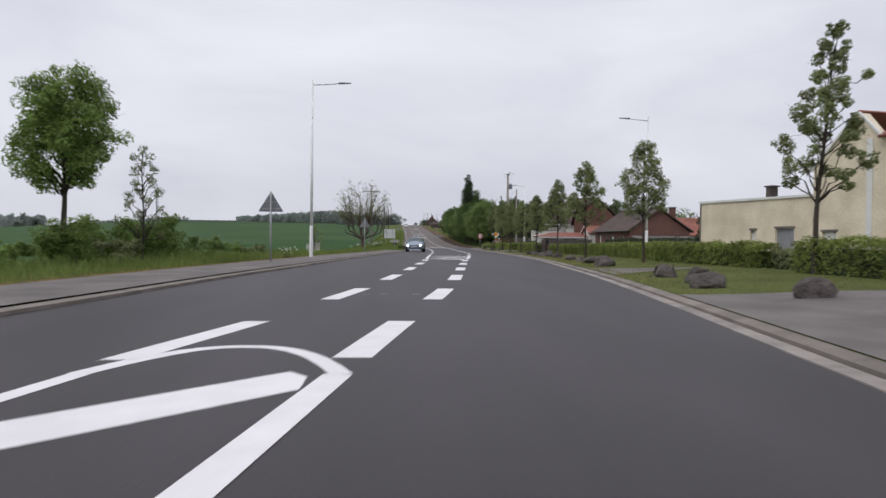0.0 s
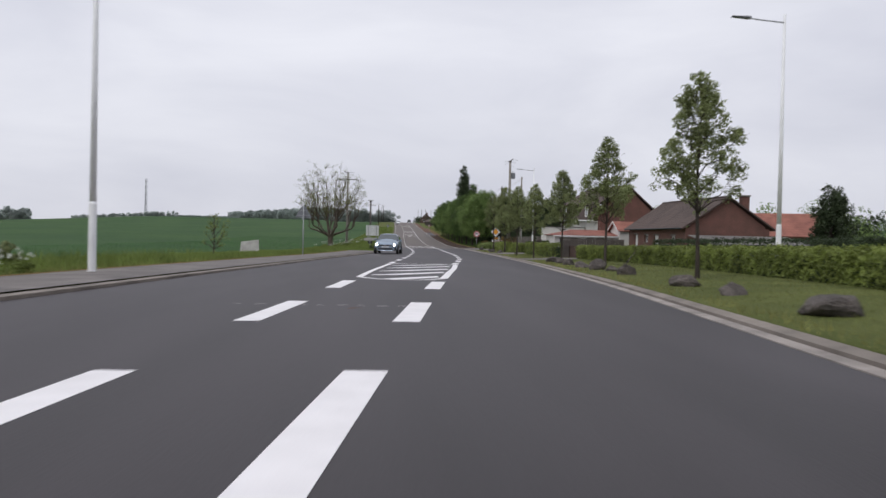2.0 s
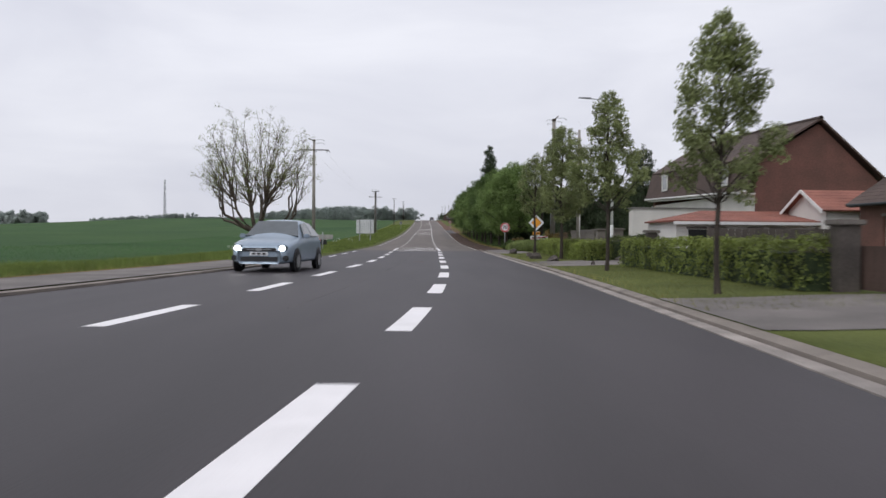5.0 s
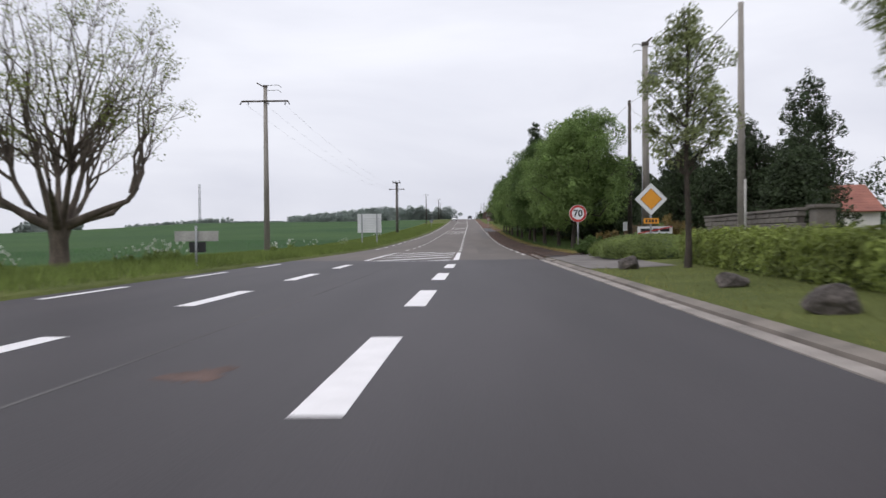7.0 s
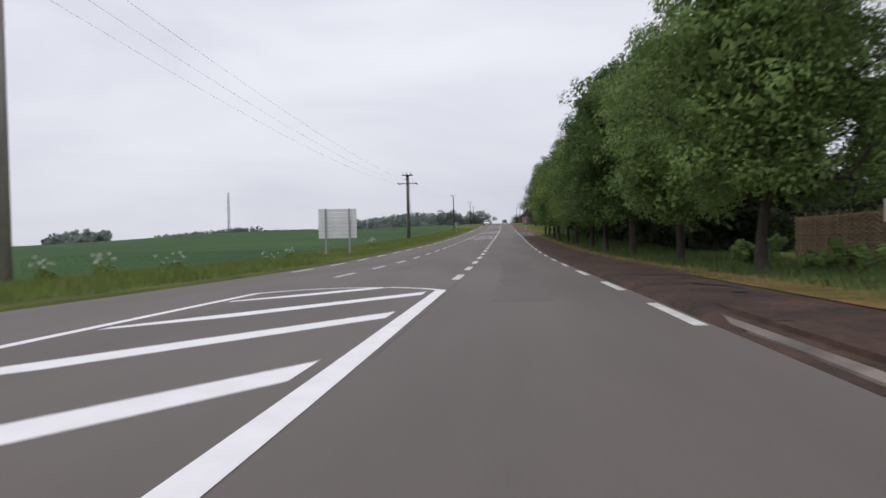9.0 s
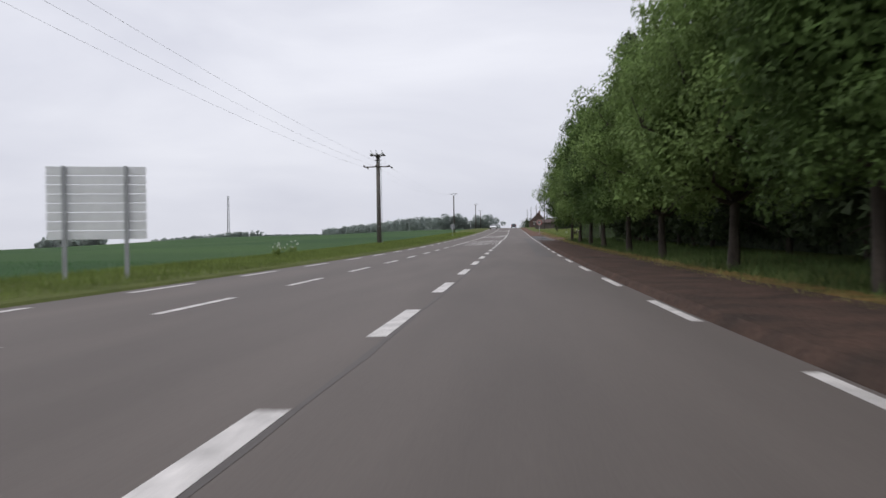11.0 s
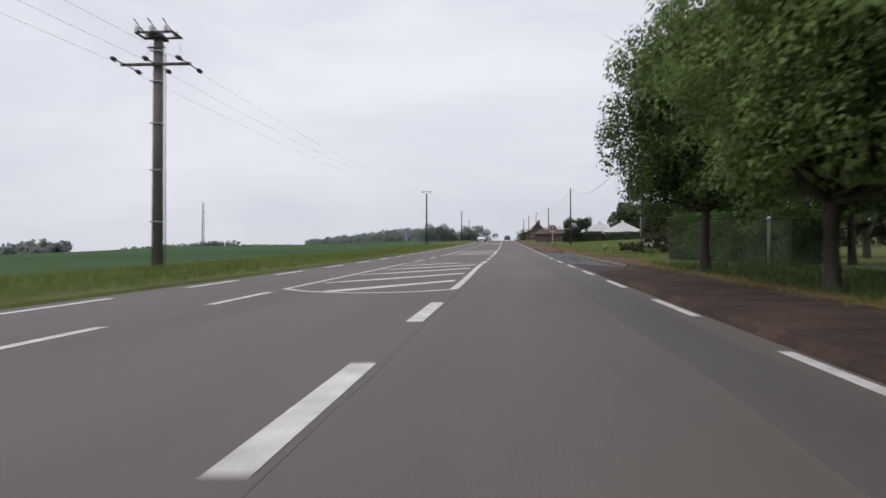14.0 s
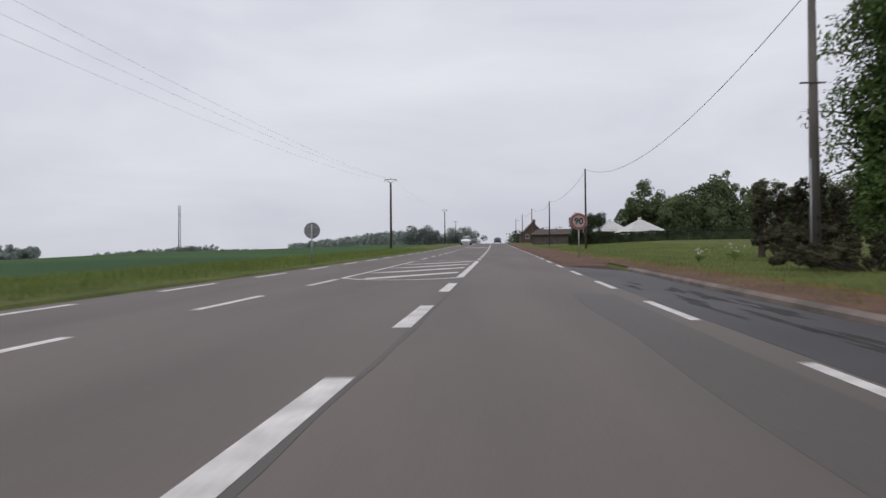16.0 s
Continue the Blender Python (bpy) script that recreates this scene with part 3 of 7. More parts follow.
M_STAIN = mat("oily_asphalt", (0.050, 0.047, 0.048), 0.8, 0.3, 1.5, 50, 0.3, 0.006, space="World", spec=0.2)
for k, (x, y, w, l) in enumerate(((13.9, 251.2, 0.30, 2.2), (13.78, 252.9, 0.22, 1.8), (13.35, 249.2, 0.16, 3.2), (13.48, 250.6, 0.1, 2.6), (14.05, 248.4, 0.22, 2.4), (14.15, 249.9, 0.12, 1.6), (13.65, 246.6, 0.18, 3.4),
                                 (13.8, 245.2, 0.1, 2.2), (13.2, 254.0, 0.12, 2.2), (13.45, 255.4, 0.1, 1.6), (13.6, 243.0, 0.2, 3.0), (13.4, 241.4, 0.1, 2.0))):
    blotch(k, x, y, w, l, M_STAIN, 0.0045, "dark oily stain on the patched lay-by")
M_MUD = mat("reddish_mud", (0.115, 0.070, 0.058), 0.9, 0.35, 3, 40, 0.4, 0.006, space="World")
blotch(21, 6.9, 98.3, 0.32, 0.7, M_MUD, 0.0015, "dried reddish mud on the asphalt")
blotch(22, 2.1, 34.1, 0.16, 0.22, M_MUD, 0.0015, "small dried reddish mud spot on the asphalt")

# oblique paved crossing between two hedges
cv, cf = [], []
for i in range(13):
    u = i / 12
    for k in range(5):
        v = k / 4
        x0 = (edge_r(21.2) + 0.5) * (1 - v) + (edge_r(27.0) + 0.5) * v
        y0 = 21.2 + 5.8 * v
        pinch = 1 - (1 - u) ** 2
        x, y = x0 + (9.8 - x0) * u, y0 + (24.2 + 0.9 * v - y0) * pinch
        cv.append((x, y, land_z(x, y) + 0.012))
for i in range(12):
    for k in range(4):
        a = i * 5 + k
        cf.append((a, a + 1, a + 6, a + 5))
tagged(mesh_ob("driveway", cv, cf, M_PAVE), "grey asphalt driveway narrowing between two hedges", "driveway", kind="structure")

# broken remains of two painted lines across the middle strip
for y, x0, n in ((14.1, -1.1, 7), (34.5, 0.4, 10)):
    for k in range(n):
        x = x0 + 0.29 * k
        yy = y + 0.05 * math.sin(2.7 * k)
        quad_mark(((x, yy - 0.02), (x + 0.10 + 0.05 * (k % 2), yy - 0.015), (x + 0.10 + 0.05 * (k % 2), yy + 0.02), (x, yy + 0.015)), M_PAINT_OLD)


# ---- plants ----
def tube(verts, faces, pts, radii, seg=7):
    """A tapered limb through points."""
    base = len(verts)
    for i, (p, r) in enumerate(zip(pts, radii)):
        d = (Vector(pts[min(i + 1, len(pts) - 1)]) - Vector(pts[max(i - 1, 0)])).normalized()
        u = d.orthogonal().normalized()
        v = d.cross(u)
        for k in range(seg):
            a = 2 * math.pi * k / seg
            q = Vector(p) + (u * math.cos(a) + v * math.sin(a)) * r
            verts.append(tuple(q))
    for i in range(len(pts) - 1):
        for k in range(seg):
            a, b = base + i * seg + k, base + i * seg + (k + 1) % seg
            faces.append((a, b, b + seg, a + seg))


def leaf_cloud(centres, radii, count, size, rng, flat=0.55, droop=0.0, lobes=0, lobe_r=0.42):
    """Many small pointed leaves round clump centres, denser towards each clump's outside; with lobes, each clump billows into smaller ones."""
    centres, radii = np.array(centres, float), np.array(radii, float)
    if lobes:
        n = len(centres)
        d = rng.normal(size=(n * lobes, 3)) + np.array([0, 0, 0.35])
        d /= np.linalg.norm(d, axis=1)[:, None]
        big = np.repeat(radii, lobes)
        sub = np.repeat(centres, lobes, 0) + d * (big * rng.uniform(0.55, 0.95, n * lobes))[:, None]
        centres = np.concatenate([centres, sub])
        radii = np.concatenate([radii * 0.75, big * lobe_r * rng.uniform(0.7, 1.25, n * lobes)])
    pick = rng.choice(len(centres), count, p=radii ** 2 / (radii ** 2).sum())
    d = rng.normal(size=(count, 3))
    d /= np.linalg.norm(d, axis=1)[:, None]
    rad = radii[pick] * rng.uniform(0.5, 1.08, count) ** 0.55
    pos = centres[pick] + d * rad[:, None] * np.array([1, 1, 0.85])
    # leaf frame: normal leans outwards and up
    nrm = d * (flat + 0.3) + rng.normal(size=(count, 3)) * 0.3 + np.array([0, 0, 0.45])
    nrm /= np.linalg.norm(nrm, axis=1)[:, None]
    t = np.cross(nrm, rng.normal(size=(count, 3)))
    t /= np.linalg.norm(t, axis=1)[:, None]
    t[:, 2] -= droop
    b = np.cross(nrm, t)
    return pointed(pos, t, b, size * rng.uniform(0.6, 1.3, count)[:, None])


def pointed(pos, t, b, s):
    """One pointed leaf at each place: t runs along it, b across."""
    return np.stack([pos - t * s * 0.6 - b * s * 0.6, pos - t * s * 0.6 + b * s * 0.6, pos + t * s * 1.1], 1).reshape(-1, 3)


def leaf_part(name, pts, material, parent, label=""):
    n = len(pts) // 3
    me = bpy.data.meshes.new(name)
    me.vertices.add(len(pts))
    me.vertices.foreach_set("co", pts.astype(np.float32).ravel())
    me.loops.add(3 * n)
    me.loops.foreach_set("vertex_index", np.arange(3 * n, dtype=np.int32))
    me.polygons.add(n)
    me.polygons.foreach_set("loop_start", np.arange(0, 3 * n, 3, dtype=np.int32))
    me.update(calc_edges=True)
    me.materials.append(material)
    ob = new(name, me)
    ob.parent = parent
    if label:
        ob["label"] = label
    return ob


def limb_path(start, end, rng, bend=0.12, n=4):
    s, e = Vector(start), Vector(end)
    length = (e - s).length
    out = []
    for i in range(n + 1):
        u = i / n
        j = Vector(rng.normal(size=3)) * bend * length * math.sin(math.pi * u) * 0.5
        lift = Vector((0, 0, 1)) * 0.10 * length * u * (1 - u)
        out.append(tuple(s.lerp(e, u) + j + lift))
    return out


def make_tree(name, seed, height, trunk_h, trunk_r, profile, clumps, clump_r, leaves, leaf_size, material, bark=None, lean=0.0, limb_r=0.35, inner=0.0, droop=0.0, lobes=7, core=0,
              label="", category="tree", group=""):
    """A tree: tapered trunk, limbs out to the clumps, and a crown of many leaf sprays. profile(u) gives the crown's radius from its foot (0) to its tip (1)."""
    rng = np.random.default_rng(seed)
    root = new(name)
    verts, faces = [], []
    top = height * 0.93
    tr = [(lean * (max(z, 0) / height) ** 1.5 + 0.03 * math.sin(z * 1.7 + seed), 0.03 * math.cos(z * 1.3 + seed), z) for z in np.linspace(-0.15, top, 9)]
    tube(verts, faces, tr, [trunk_r * (1.35 if i == 0 else 1.0) * (1 - 0.92 * (i / 8) ** 1.1) + 0.008 for i in range(9)], 8)
    cs, rs = [], []
    for k in range(clumps):
        u = (k + 0.5) / clumps
        z = trunk_h + (height - trunk_h) * (u ** 0.9)
        r = profile(u)
        ang = k * 2.39996 + rng.uniform(-0.5, 0.5)
        rr = r * rng.uniform(0.4, 1.05)
        c = (rr * math.cos(ang) + lean * (z / height) ** 1.5, rr * math.sin(ang), z + rng.uniform(-0.15, 0.15) * clump_r)
        cs.append(c)
        rs.append(clump_r * rng.uniform(0.65, 1.2) * (0.55 + 0.45 * min(1.0, r / max(profile(0.4), 0.01))))
        z0 = max(trunk_h * 0.85, z - (0.25 + rr * 0.75))
        i0 = min(7, max(0, int(z0 / top * 8)))
        base_r = trunk_r * (1 - 0.9 * z0 / height) * limb_r * 1.6
        p = limb_path((tr[i0][0], tr[i0][1], z0), c, rng)
        tube(verts, faces, p, [base_r * (1 - 0.8 * i / 4) + 0.006 for i in range(5)], 5)
        for _ in range(2):
            q = Vector(c) + Vector(rng.normal(size=3)) * rs[-1] * 0.6
            tube(verts, faces, limb_path(p[3], tuple(q), rng, n=2), [base_r * 0.35 + 0.004, base_r * 0.2 + 0.003, 0.003], 4)
    mesh_ob("trunk", verts, faces, bark or M_BARK, root, "", shade=True)
    if inner:
        for k in range(int(clumps * inner)):
            u = rng.uniform(0.02, 0.85)
            r = profile(u) * 0.5
            a = rng.uniform(0, 6.28)
            cs.append((r * math.cos(a), r * math.sin(a), trunk_h + (height - trunk_h) * u))
            rs.append(clump_r * 0.9)
    sprays = leaf_cloud(cs, rs, leaves, leaf_size, rng, droop=droop, lobes=lobes)
    if core:
        # larger shaded leaves fill the crown's inside
        us = rng.uniform(0.04, 0.86, 60)
        ang = rng.uniform(0, 6.28, 60)
        far = np.array([profile(u) for u in us]) * rng.uniform(0, 0.68, 60)
        mids = np.stack([far * np.cos(ang), far * np.sin(ang), trunk_h + (height - trunk_h) * us], 1)
        sprays = np.concatenate([sprays, leaf_cloud(mids, [clump_r * 0.8] * 60, core, leaf_size * 2.4, rng)])
    leaf_part("crown", sprays, material, root)
    return tagged(root, label, category, group)


def egg(rmax, low=0.35, tip=0.08, foot=0.5):
    """Crown radius: widest at low, narrowing to foot and tip."""
    def at(u):
        if u < low:
            return rmax * (foot + (1 - foot) * math.sin(u / low * math.pi / 2))
        return rmax * (tip + (1 - tip) * math.cos((u - low) / (1 - low) * math.pi / 2) ** 0.8)
    return at


def put(ob, x, y, sink=0.0, turn=0.0, scale=1.0):
    ob.matrix_basis = pose(x, y, land_z(x, y) - sink, 0, 0, turn) @ Matrix.Scale(scale, 4)
    return ob


def again(ob, x, y, sink=0.0, turn=0.0, scale=1.0):
    c = copy_thing(ob, Matrix())
    return put(c, x, y, sink, turn, scale)


rng0 = np.random.default_rng(11)
# young street trees in the right-hand verge
kinds = [make_tree("young_tree", 20 + k, 5.2, 2.0, 0.05, egg(1.08, 0.22, 0.03, 0.72), 46, 0.34, 15000, 0.040, M_LEAF_S, limb_r=0.22, inner=0.2, lobes=6,
                   label="young street tree with a pointed airy green crown", group="street trees") for k in range(3)]
street = [(11.2, 20.6, 0.0), (10.0, 31.7, 0.93), (10.35, 42.9, 0.98), (11.4, 55.4, 1.0), (11.7, 65.2, 0.92), (12.2, 76.4, 0.93), (12.7, 87.0, 1.05), (13.6, 100.3, 1.2), (14.0, 112.0, 1.18)]
for i, (x, y, s) in enumerate(street):
    if i == 0:
        put(make_tree("young_tree", 33, 6.6, 2.2, 0.075, egg(1.2, 0.25, 0.04, 0.7), 40, 0.30, 10000, 0.048, M_LEAF_S, lean=0.55, limb_r=0.25, lobes=4,
                      label="loose-crowned young street tree leaning beside the cream house", group="street trees"), x - 0.1, y, 0, -10)
        put(kinds[0], 10.9, 9.0, 0, 10, 1.0)
    elif i < 3:
        put(kinds[i], x, y, 0, 40 * i, s)
    elif i < 7:
        again(kinds[i % 3], x, y, 0, 67 * i, s)
    else:
        put(make_tree("young_tree", 27 + i, 6.1, 2.0 if i == 7 else 2.5, 0.075, egg(1.45 if i == 7 else 1.05, 0.28, 0.05, 0.7), 60, 0.42 if i == 7 else 0.32, 30000 if i == 7 else 12000, 0.042, M_LEAF_S, limb_r=0.2, inner=0.4, lobes=6,
                      label="fuller street tree with a broad leafy crown beside the hedge", group="street trees"), x, y, 0, 67 * i, s / 1.18)

# dense avenue on the right of the climbing road
aves = [make_tree("avenue_tree", 40 + k, 7.4 + 0.25 * (k % 2), 1.75 if k < 2 else 2.0, 0.12, egg(2.5, 0.32, 0.22, 0.78), 42, 0.95, 68000, 0.054, M_LEAF_B if k < 2 else M_LEAF_V, inner=0.6, droop=0.25, lobes=12, core=8000,
                  label="dense mid-green roadside tree with a broad drooping crown", group="avenue trees") for k in range(4)]
first_avenue = make_tree("avenue_tree", 48, 7.6, 1.75, 0.12, egg(2.6, 0.34, 0.24, 0.78), 44, 0.95, 68000, 0.054, M_LEAF_B, lean=1.1, inner=0.6, droop=0.25, lobes=12, core=8000,
                         label="dense fresh green roadside tree leaning behind the speed sign", group="avenue trees")
for i in range(11):
    x, y = 15.5 + rng0.uniform(-0.15, 0.15), 141.7 + 8.6 * i
    s = rng0.uniform(0.98, 1.08) * (1.04, 1.0, 1.06, 1.06, 1.05, 1.0)[min(i, 5)]
    ob = first_avenue if i == 0 else aves[i % 4]
    if i < 5:
        put(ob, x, y, 0, 50 * i, s)
    else:
        again(ob, x, y, 0, 73 * i, s)
# a second, looser row added behind shuts out skylight and keeps the wood dark
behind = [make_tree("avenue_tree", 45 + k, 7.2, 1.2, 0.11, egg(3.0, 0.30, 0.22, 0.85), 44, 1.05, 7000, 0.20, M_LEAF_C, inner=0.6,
                    label="dark green tree added behind the avenue to shut out skylight", group="trees behind the avenue") for k in range(2)]
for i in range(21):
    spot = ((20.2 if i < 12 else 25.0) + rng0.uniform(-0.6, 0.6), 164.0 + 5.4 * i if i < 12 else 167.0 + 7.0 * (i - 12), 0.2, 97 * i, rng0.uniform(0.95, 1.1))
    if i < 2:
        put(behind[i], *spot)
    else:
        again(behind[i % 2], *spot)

# other trees
put(make_tree("round_tree", 3, 6.75, 3.05, 0.12, egg(1.72, 0.36, 0.40, 0.72), 34, 0.66, 32000, 0.058, M_LEAF_A, inner=0.35, lobes=9,
              label="bright green broadleaf tree with a rounded crown behind the shrubs"), -11.2, 28.0, 0.1)
put(make_tree("sapling", 5, 4.4, 1.0, 0.035, egg(0.85, 0.2, 0.06, 0.85), 30, 0.24, 2400, 0.045, M_LEAF_G, limb_r=0.5,
              label="thin sapling with few pale leaves standing in the shrubs"), -9.3, 30.4)
put(make_tree("sapling", 6, 2.3, 0.5, 0.03, egg(0.7, 0.4, 0.1, 0.7), 14, 0.3, 420, 0.05, M_LEAF_Y, limb_r=0.5,
              label="thin young shrub with sparse yellow-green leaves"), -6.3, 64.0)
put(make_tree("poplar_tree", 8, 17.7, 2.0, 0.3, egg(1.5, 0.35, 0.12, 0.7), 60, 1.0, 16000, 0.15, M_LEAF_C, inner=0.5,
              label="tall narrow dark poplar rising above the avenue"), 20.8, 226.0)
put(make_tree("poplar_tree", 9, 15.5, 1.2, 0.3, egg(1.95, 0.3, 0.3, 0.8), 90, 1.0, 60000, 0.085, M_LEAF_V, inner=1.0, core=6000, lobes=9,
              label="tall dark ivy-clad tree standing behind the clipped hedge"), 23.95, 264.5)
put(make_tree("poplar_tree", 10, 14.5, 0.8, 0.3, egg(2.5, 0.3, 0.25, 0.85), 90, 1.15, 60000, 0.09, M_LEAF_V, inner=1.0, core=6000, lobes=9,
              label="tall dark ivy-clad tree behind the last avenue tree"), 26.6, 262.2)
again(aves[2], 24.0, 249.5, 0, 20, 1.35)
again(aves[3], 27.5, 245.0, 0, 140, 1.3)
again(aves[2], 22.6, 235.0, 0, 80, 1.1)
for k, (x, y, h, r) in enumerate(((28.0, 138.2, 9.8, 3.1), (25.2, 139.5, 7.4, 2.4), (27.0, 146.0, 7.6, 2.8), (24.6, 150.5, 6.8, 2.4), (25.5, 158.0, 6.8, 2.6), (26.2, 134.9, 6.2, 1.9), (23.6, 146.5, 6.8, 2.3),
                                  (31.0, 150.0, 7.0, 3.0), (22.6, 137.5, 5.0, 2.2), (24.5, 130.5, 5.0, 1.9), (22.4, 127.0, 4.2, 1.6))):
    put(make_tree("conifer_tree", 60 + k, h, 0.3, 0.16, lambda u, r=r: r * (0.04 + 0.96 * (1 - u) ** 0.6) * min(1.0, 0.75 + u * 3), 84, 0.6, 22000, 0.076, M_LEAF_C, inner=0.9, droop=0.3, lobes=5,
                  label="broad dark green conifer behind the garden wall"), x, y, 0.1)


def pollard(seed):
    """A pollarded tree: short thick trunk, bowed limbs, long upright shoots, few young leaves."""
    rng = np.random.default_rng(seed)
    root = new("pollard_tree")
    verts, faces = [], []
    tube(verts, faces, [(0, 0, -0.2), (0.02, 0, 0.5), (0.0, 0.03, 1.1), (0.03, 0, 1.7)], [0.40, 0.31, 0.29, 0.42], 10)
    cs, rs = [], []
    limbs = []
    for k in range(11):
        a = 2 * math.pi * k / 11 + rng.uniform(-0.2, 0.2)
        spread = rng.uniform(0.6, 1.6) if k % 2 else rng.uniform(2.3, 3.0)
        e = (spread * math.cos(a), spread * math.sin(a), 4.7 - 0.62 * spread + rng.uniform(-0.3, 0.4))
        mid = (e[0] * 0.62, e[1] * 0.62, 2.15 + 0.4 * rng.uniform(0, 1) + 0.25 * (2.0 - spread))
        p = [(0, 0, 1.45), (e[0] * 0.3, e[1] * 0.3, 1.8), mid, tuple(Vector(mid).lerp(Vector(e), 0.5) + Vector((e[0] * 0.06, e[1] * 0.06, -0.1))), e]
        tube(verts, faces, p, [0.17, 0.14, 0.105, 0.085, 0.065], 7)
        limbs += [Vector(q) for q in p[2:]] + [Vector(mid).lerp(Vector(e), 0.75)]
    for k in range(84):
        # shoots fan out to a rounded crown
        d = Vector(rng.normal(size=3))
        d.z = abs(d.z) * 0.9 - 0.25
        d.normalize()
        r = rng.uniform(0.78, 1.0)
        top = Vector((d.x * 3.9 * r, d.y * 3.9 * r, 5.2 + d.z * 4.9 * r))
        want = Vector((top.x * 0.55, top.y * 0.55, 3.4))
        s = min(limbs, key=lambda q: (q - want).length + rng.uniform(0, 0.5))
        shoot = limb_path(tuple(s), tuple(top), rng, 0.07, 5)
        tube(verts, faces, shoot, [0.055, 0.043, 0.033, 0.024, 0.015, 0.006], 5)
        for m in range(9):
            q = Vector(shoot[rng.integers(2, 6)])
            t2 = q + Vector((d.x * 0.3 + rng.normal() * 0.35, d.y * 0.3 + rng.normal() * 0.35, rng.uniform(0.1, 0.9)))
            tube(verts, faces, limb_path(tuple(q), tuple(t2), rng, 0.1, 2), [0.016, 0.011, 0.005], 4)
            cs.append(tuple(t2))
            rs.append(0.28)
    mesh_ob("trunk", verts, faces, M_BARK_L, root, "", shade=True)
    leaf_part("crown", leaf_cloud(cs, rs, 15000, 0.045, rng), M_LEAF_Y, root, "sparse young yellow-green leaves")
    return tagged(root, "pollarded tree with bare upright shoots and sparse young leaves", "tree")


put(pollard(4), -4.6, 119.0, 0.1, 20)


def bush(name, seed, w, h, leaves, size, material, label, depth=None, group=""):
    """A loose shrub of leaf sprays over short stems."""
    rng = np.random.default_rng(seed)
    root = new(name)
    verts, faces = [], []
    cs, rs = [], []
    d = depth or w
    for k in range(16 if w < 4.5 or h > 3 else int(3.5 * w * d)):
        c = (rng.uniform(-0.42, 0.42) * w, rng.uniform(-0.42, 0.42) * d, h * rng.uniform(0.25, 0.82))
        tube(verts, faces, limb_path((c[0] * 0.25, c[1] * 0.25, -0.1), c, rng, 0.1, 3), [0.03, 0.02, 0.012, 0.004], 4)
        cs.append(c)
        rs.append(h * rng.uniform(0.2, 0.32))
    mesh_ob("stem", verts, faces, M_BARK, root, "", shade=True)
    leaf_part("foliage", leaf_cloud(cs, rs, int(leaves * 1.7), size * 0.9, rng, lobes=4), material, root)
    return tagged(root, label, "shrub", group)


put(bush("shrub", 1, 1.7, 1.75, 5600, 0.05, M_LEAF_A, "bright green leafy shrub on the grass verge"), -9.9, 25.2)
put(bush("shrub", 2, 2.0, 2.0, 6500, 0.055, M_LEAF_A, "leafy green shrub round the sapling's foot"), -9.6, 31.6)
put(bush("shrub", 3, 2.2, 1.15, 2600, 0.06, M_LEAF_G, "low grey-green shrub on the grass verge"), -10.6, 36.5)
put(bush("shrub", 12, 1.8, 1.0, 2600, 0.06, M_LEAF_G, "low grey-green shrub on the grass verge"), -9.7, 28.3)
put(bush("shrub", 22, 2.8, 1.45, 6500, 0.055, M_LEAF_B, "spreading green shrub at the field edge"), -9.9, 36.2)
put(bush("shrub", 23, 2.6, 1.25, 5600, 0.055, M_LEAF_B, "spreading green shrub at the field edge"), -9.5, 40.2)
put(bush("shrub", 24, 2.4, 1.0, 4200, 0.055, M_LEAF_A, "low green shrub at the field edge"), -9.3, 43.8)
put(bush("shrub", 25, 2.2, 1.35, 5200, 0.055, M_LEAF_A, "bright green shrub at the field edge"), -10.2, 28.9)
put(bush("shrub", 26, 2.4, 1.0, 4200, 0.055, M_LEAF_A, "low green shrub at the field edge"), -11.0, 22.0)
put(bush("shrub", 4, 1.3, 0.75, 1500, 0.05, M_LEAF_G, "low ragged shrub in the long grass"), -7.6, 44.0)
put(bush("shrub", 5, 0.95, 0.62, 1500, 0.035, M_LEAF_C, "small dark tuft growing at the road edge"), 1.05, 100.2)

put(bush("shrub", 7, 1.5, 1.4, 3000, 0.05, M_COPPER, "reddish-tipped shrub behind the place-name board"), 17.4, 125.4)
put(bush("shrub", 15, 1.2, 1.05, 2600, 0.05, M_COPPER, "reddish-tipped yellow-green shrub beside the low mound"), 14.9, 126.2)
put(bush("shrub", 16, 0.9, 0.42, 1800, 0.045, M_LEAF_V, "small dark green shrub at the footway edge"), 13.75, 126.6)
put(bush("shrub", 17, 1.7, 0.75, 2600, 0.05, M_LEAF_V, "low dark green bramble behind the footway"), 14.6, 128.6)
put(bush("shrub", 19, 1.7, 0.75, 3000, 0.05, M_LEAF_B, "low dark green bramble at the footway edge"), 15.0, 123.9)
put(bush("shrub", 20, 1.4, 1.15, 2800, 0.05, M_LEAF_B, "green leafy shrub behind the footway"), 16.1, 124.6)
put(bush("shrub", 21, 1.2, 0.7, 2200, 0.05, M_LEAF_V, "low dark green bramble at the footway edge"), 14.4, 125.2)
put(bush("shrub", 8, 1.5, 0.7, 2400, 0.055, M_LEAF_A, "green bramble shrub under the avenue trees"), 16.9, 136.2)
put(bush("shrub", 9, 2.2, 0.7, 3000, 0.055, M_LEAF_B, "green bramble shrub under the avenue trees"), 16.6, 140.6)
put(bush("shrub", 10, 1.3, 0.9, 2200, 0.05, M_LEAF_B, "low green bramble under the avenue trees"), 16.6, 146.0)
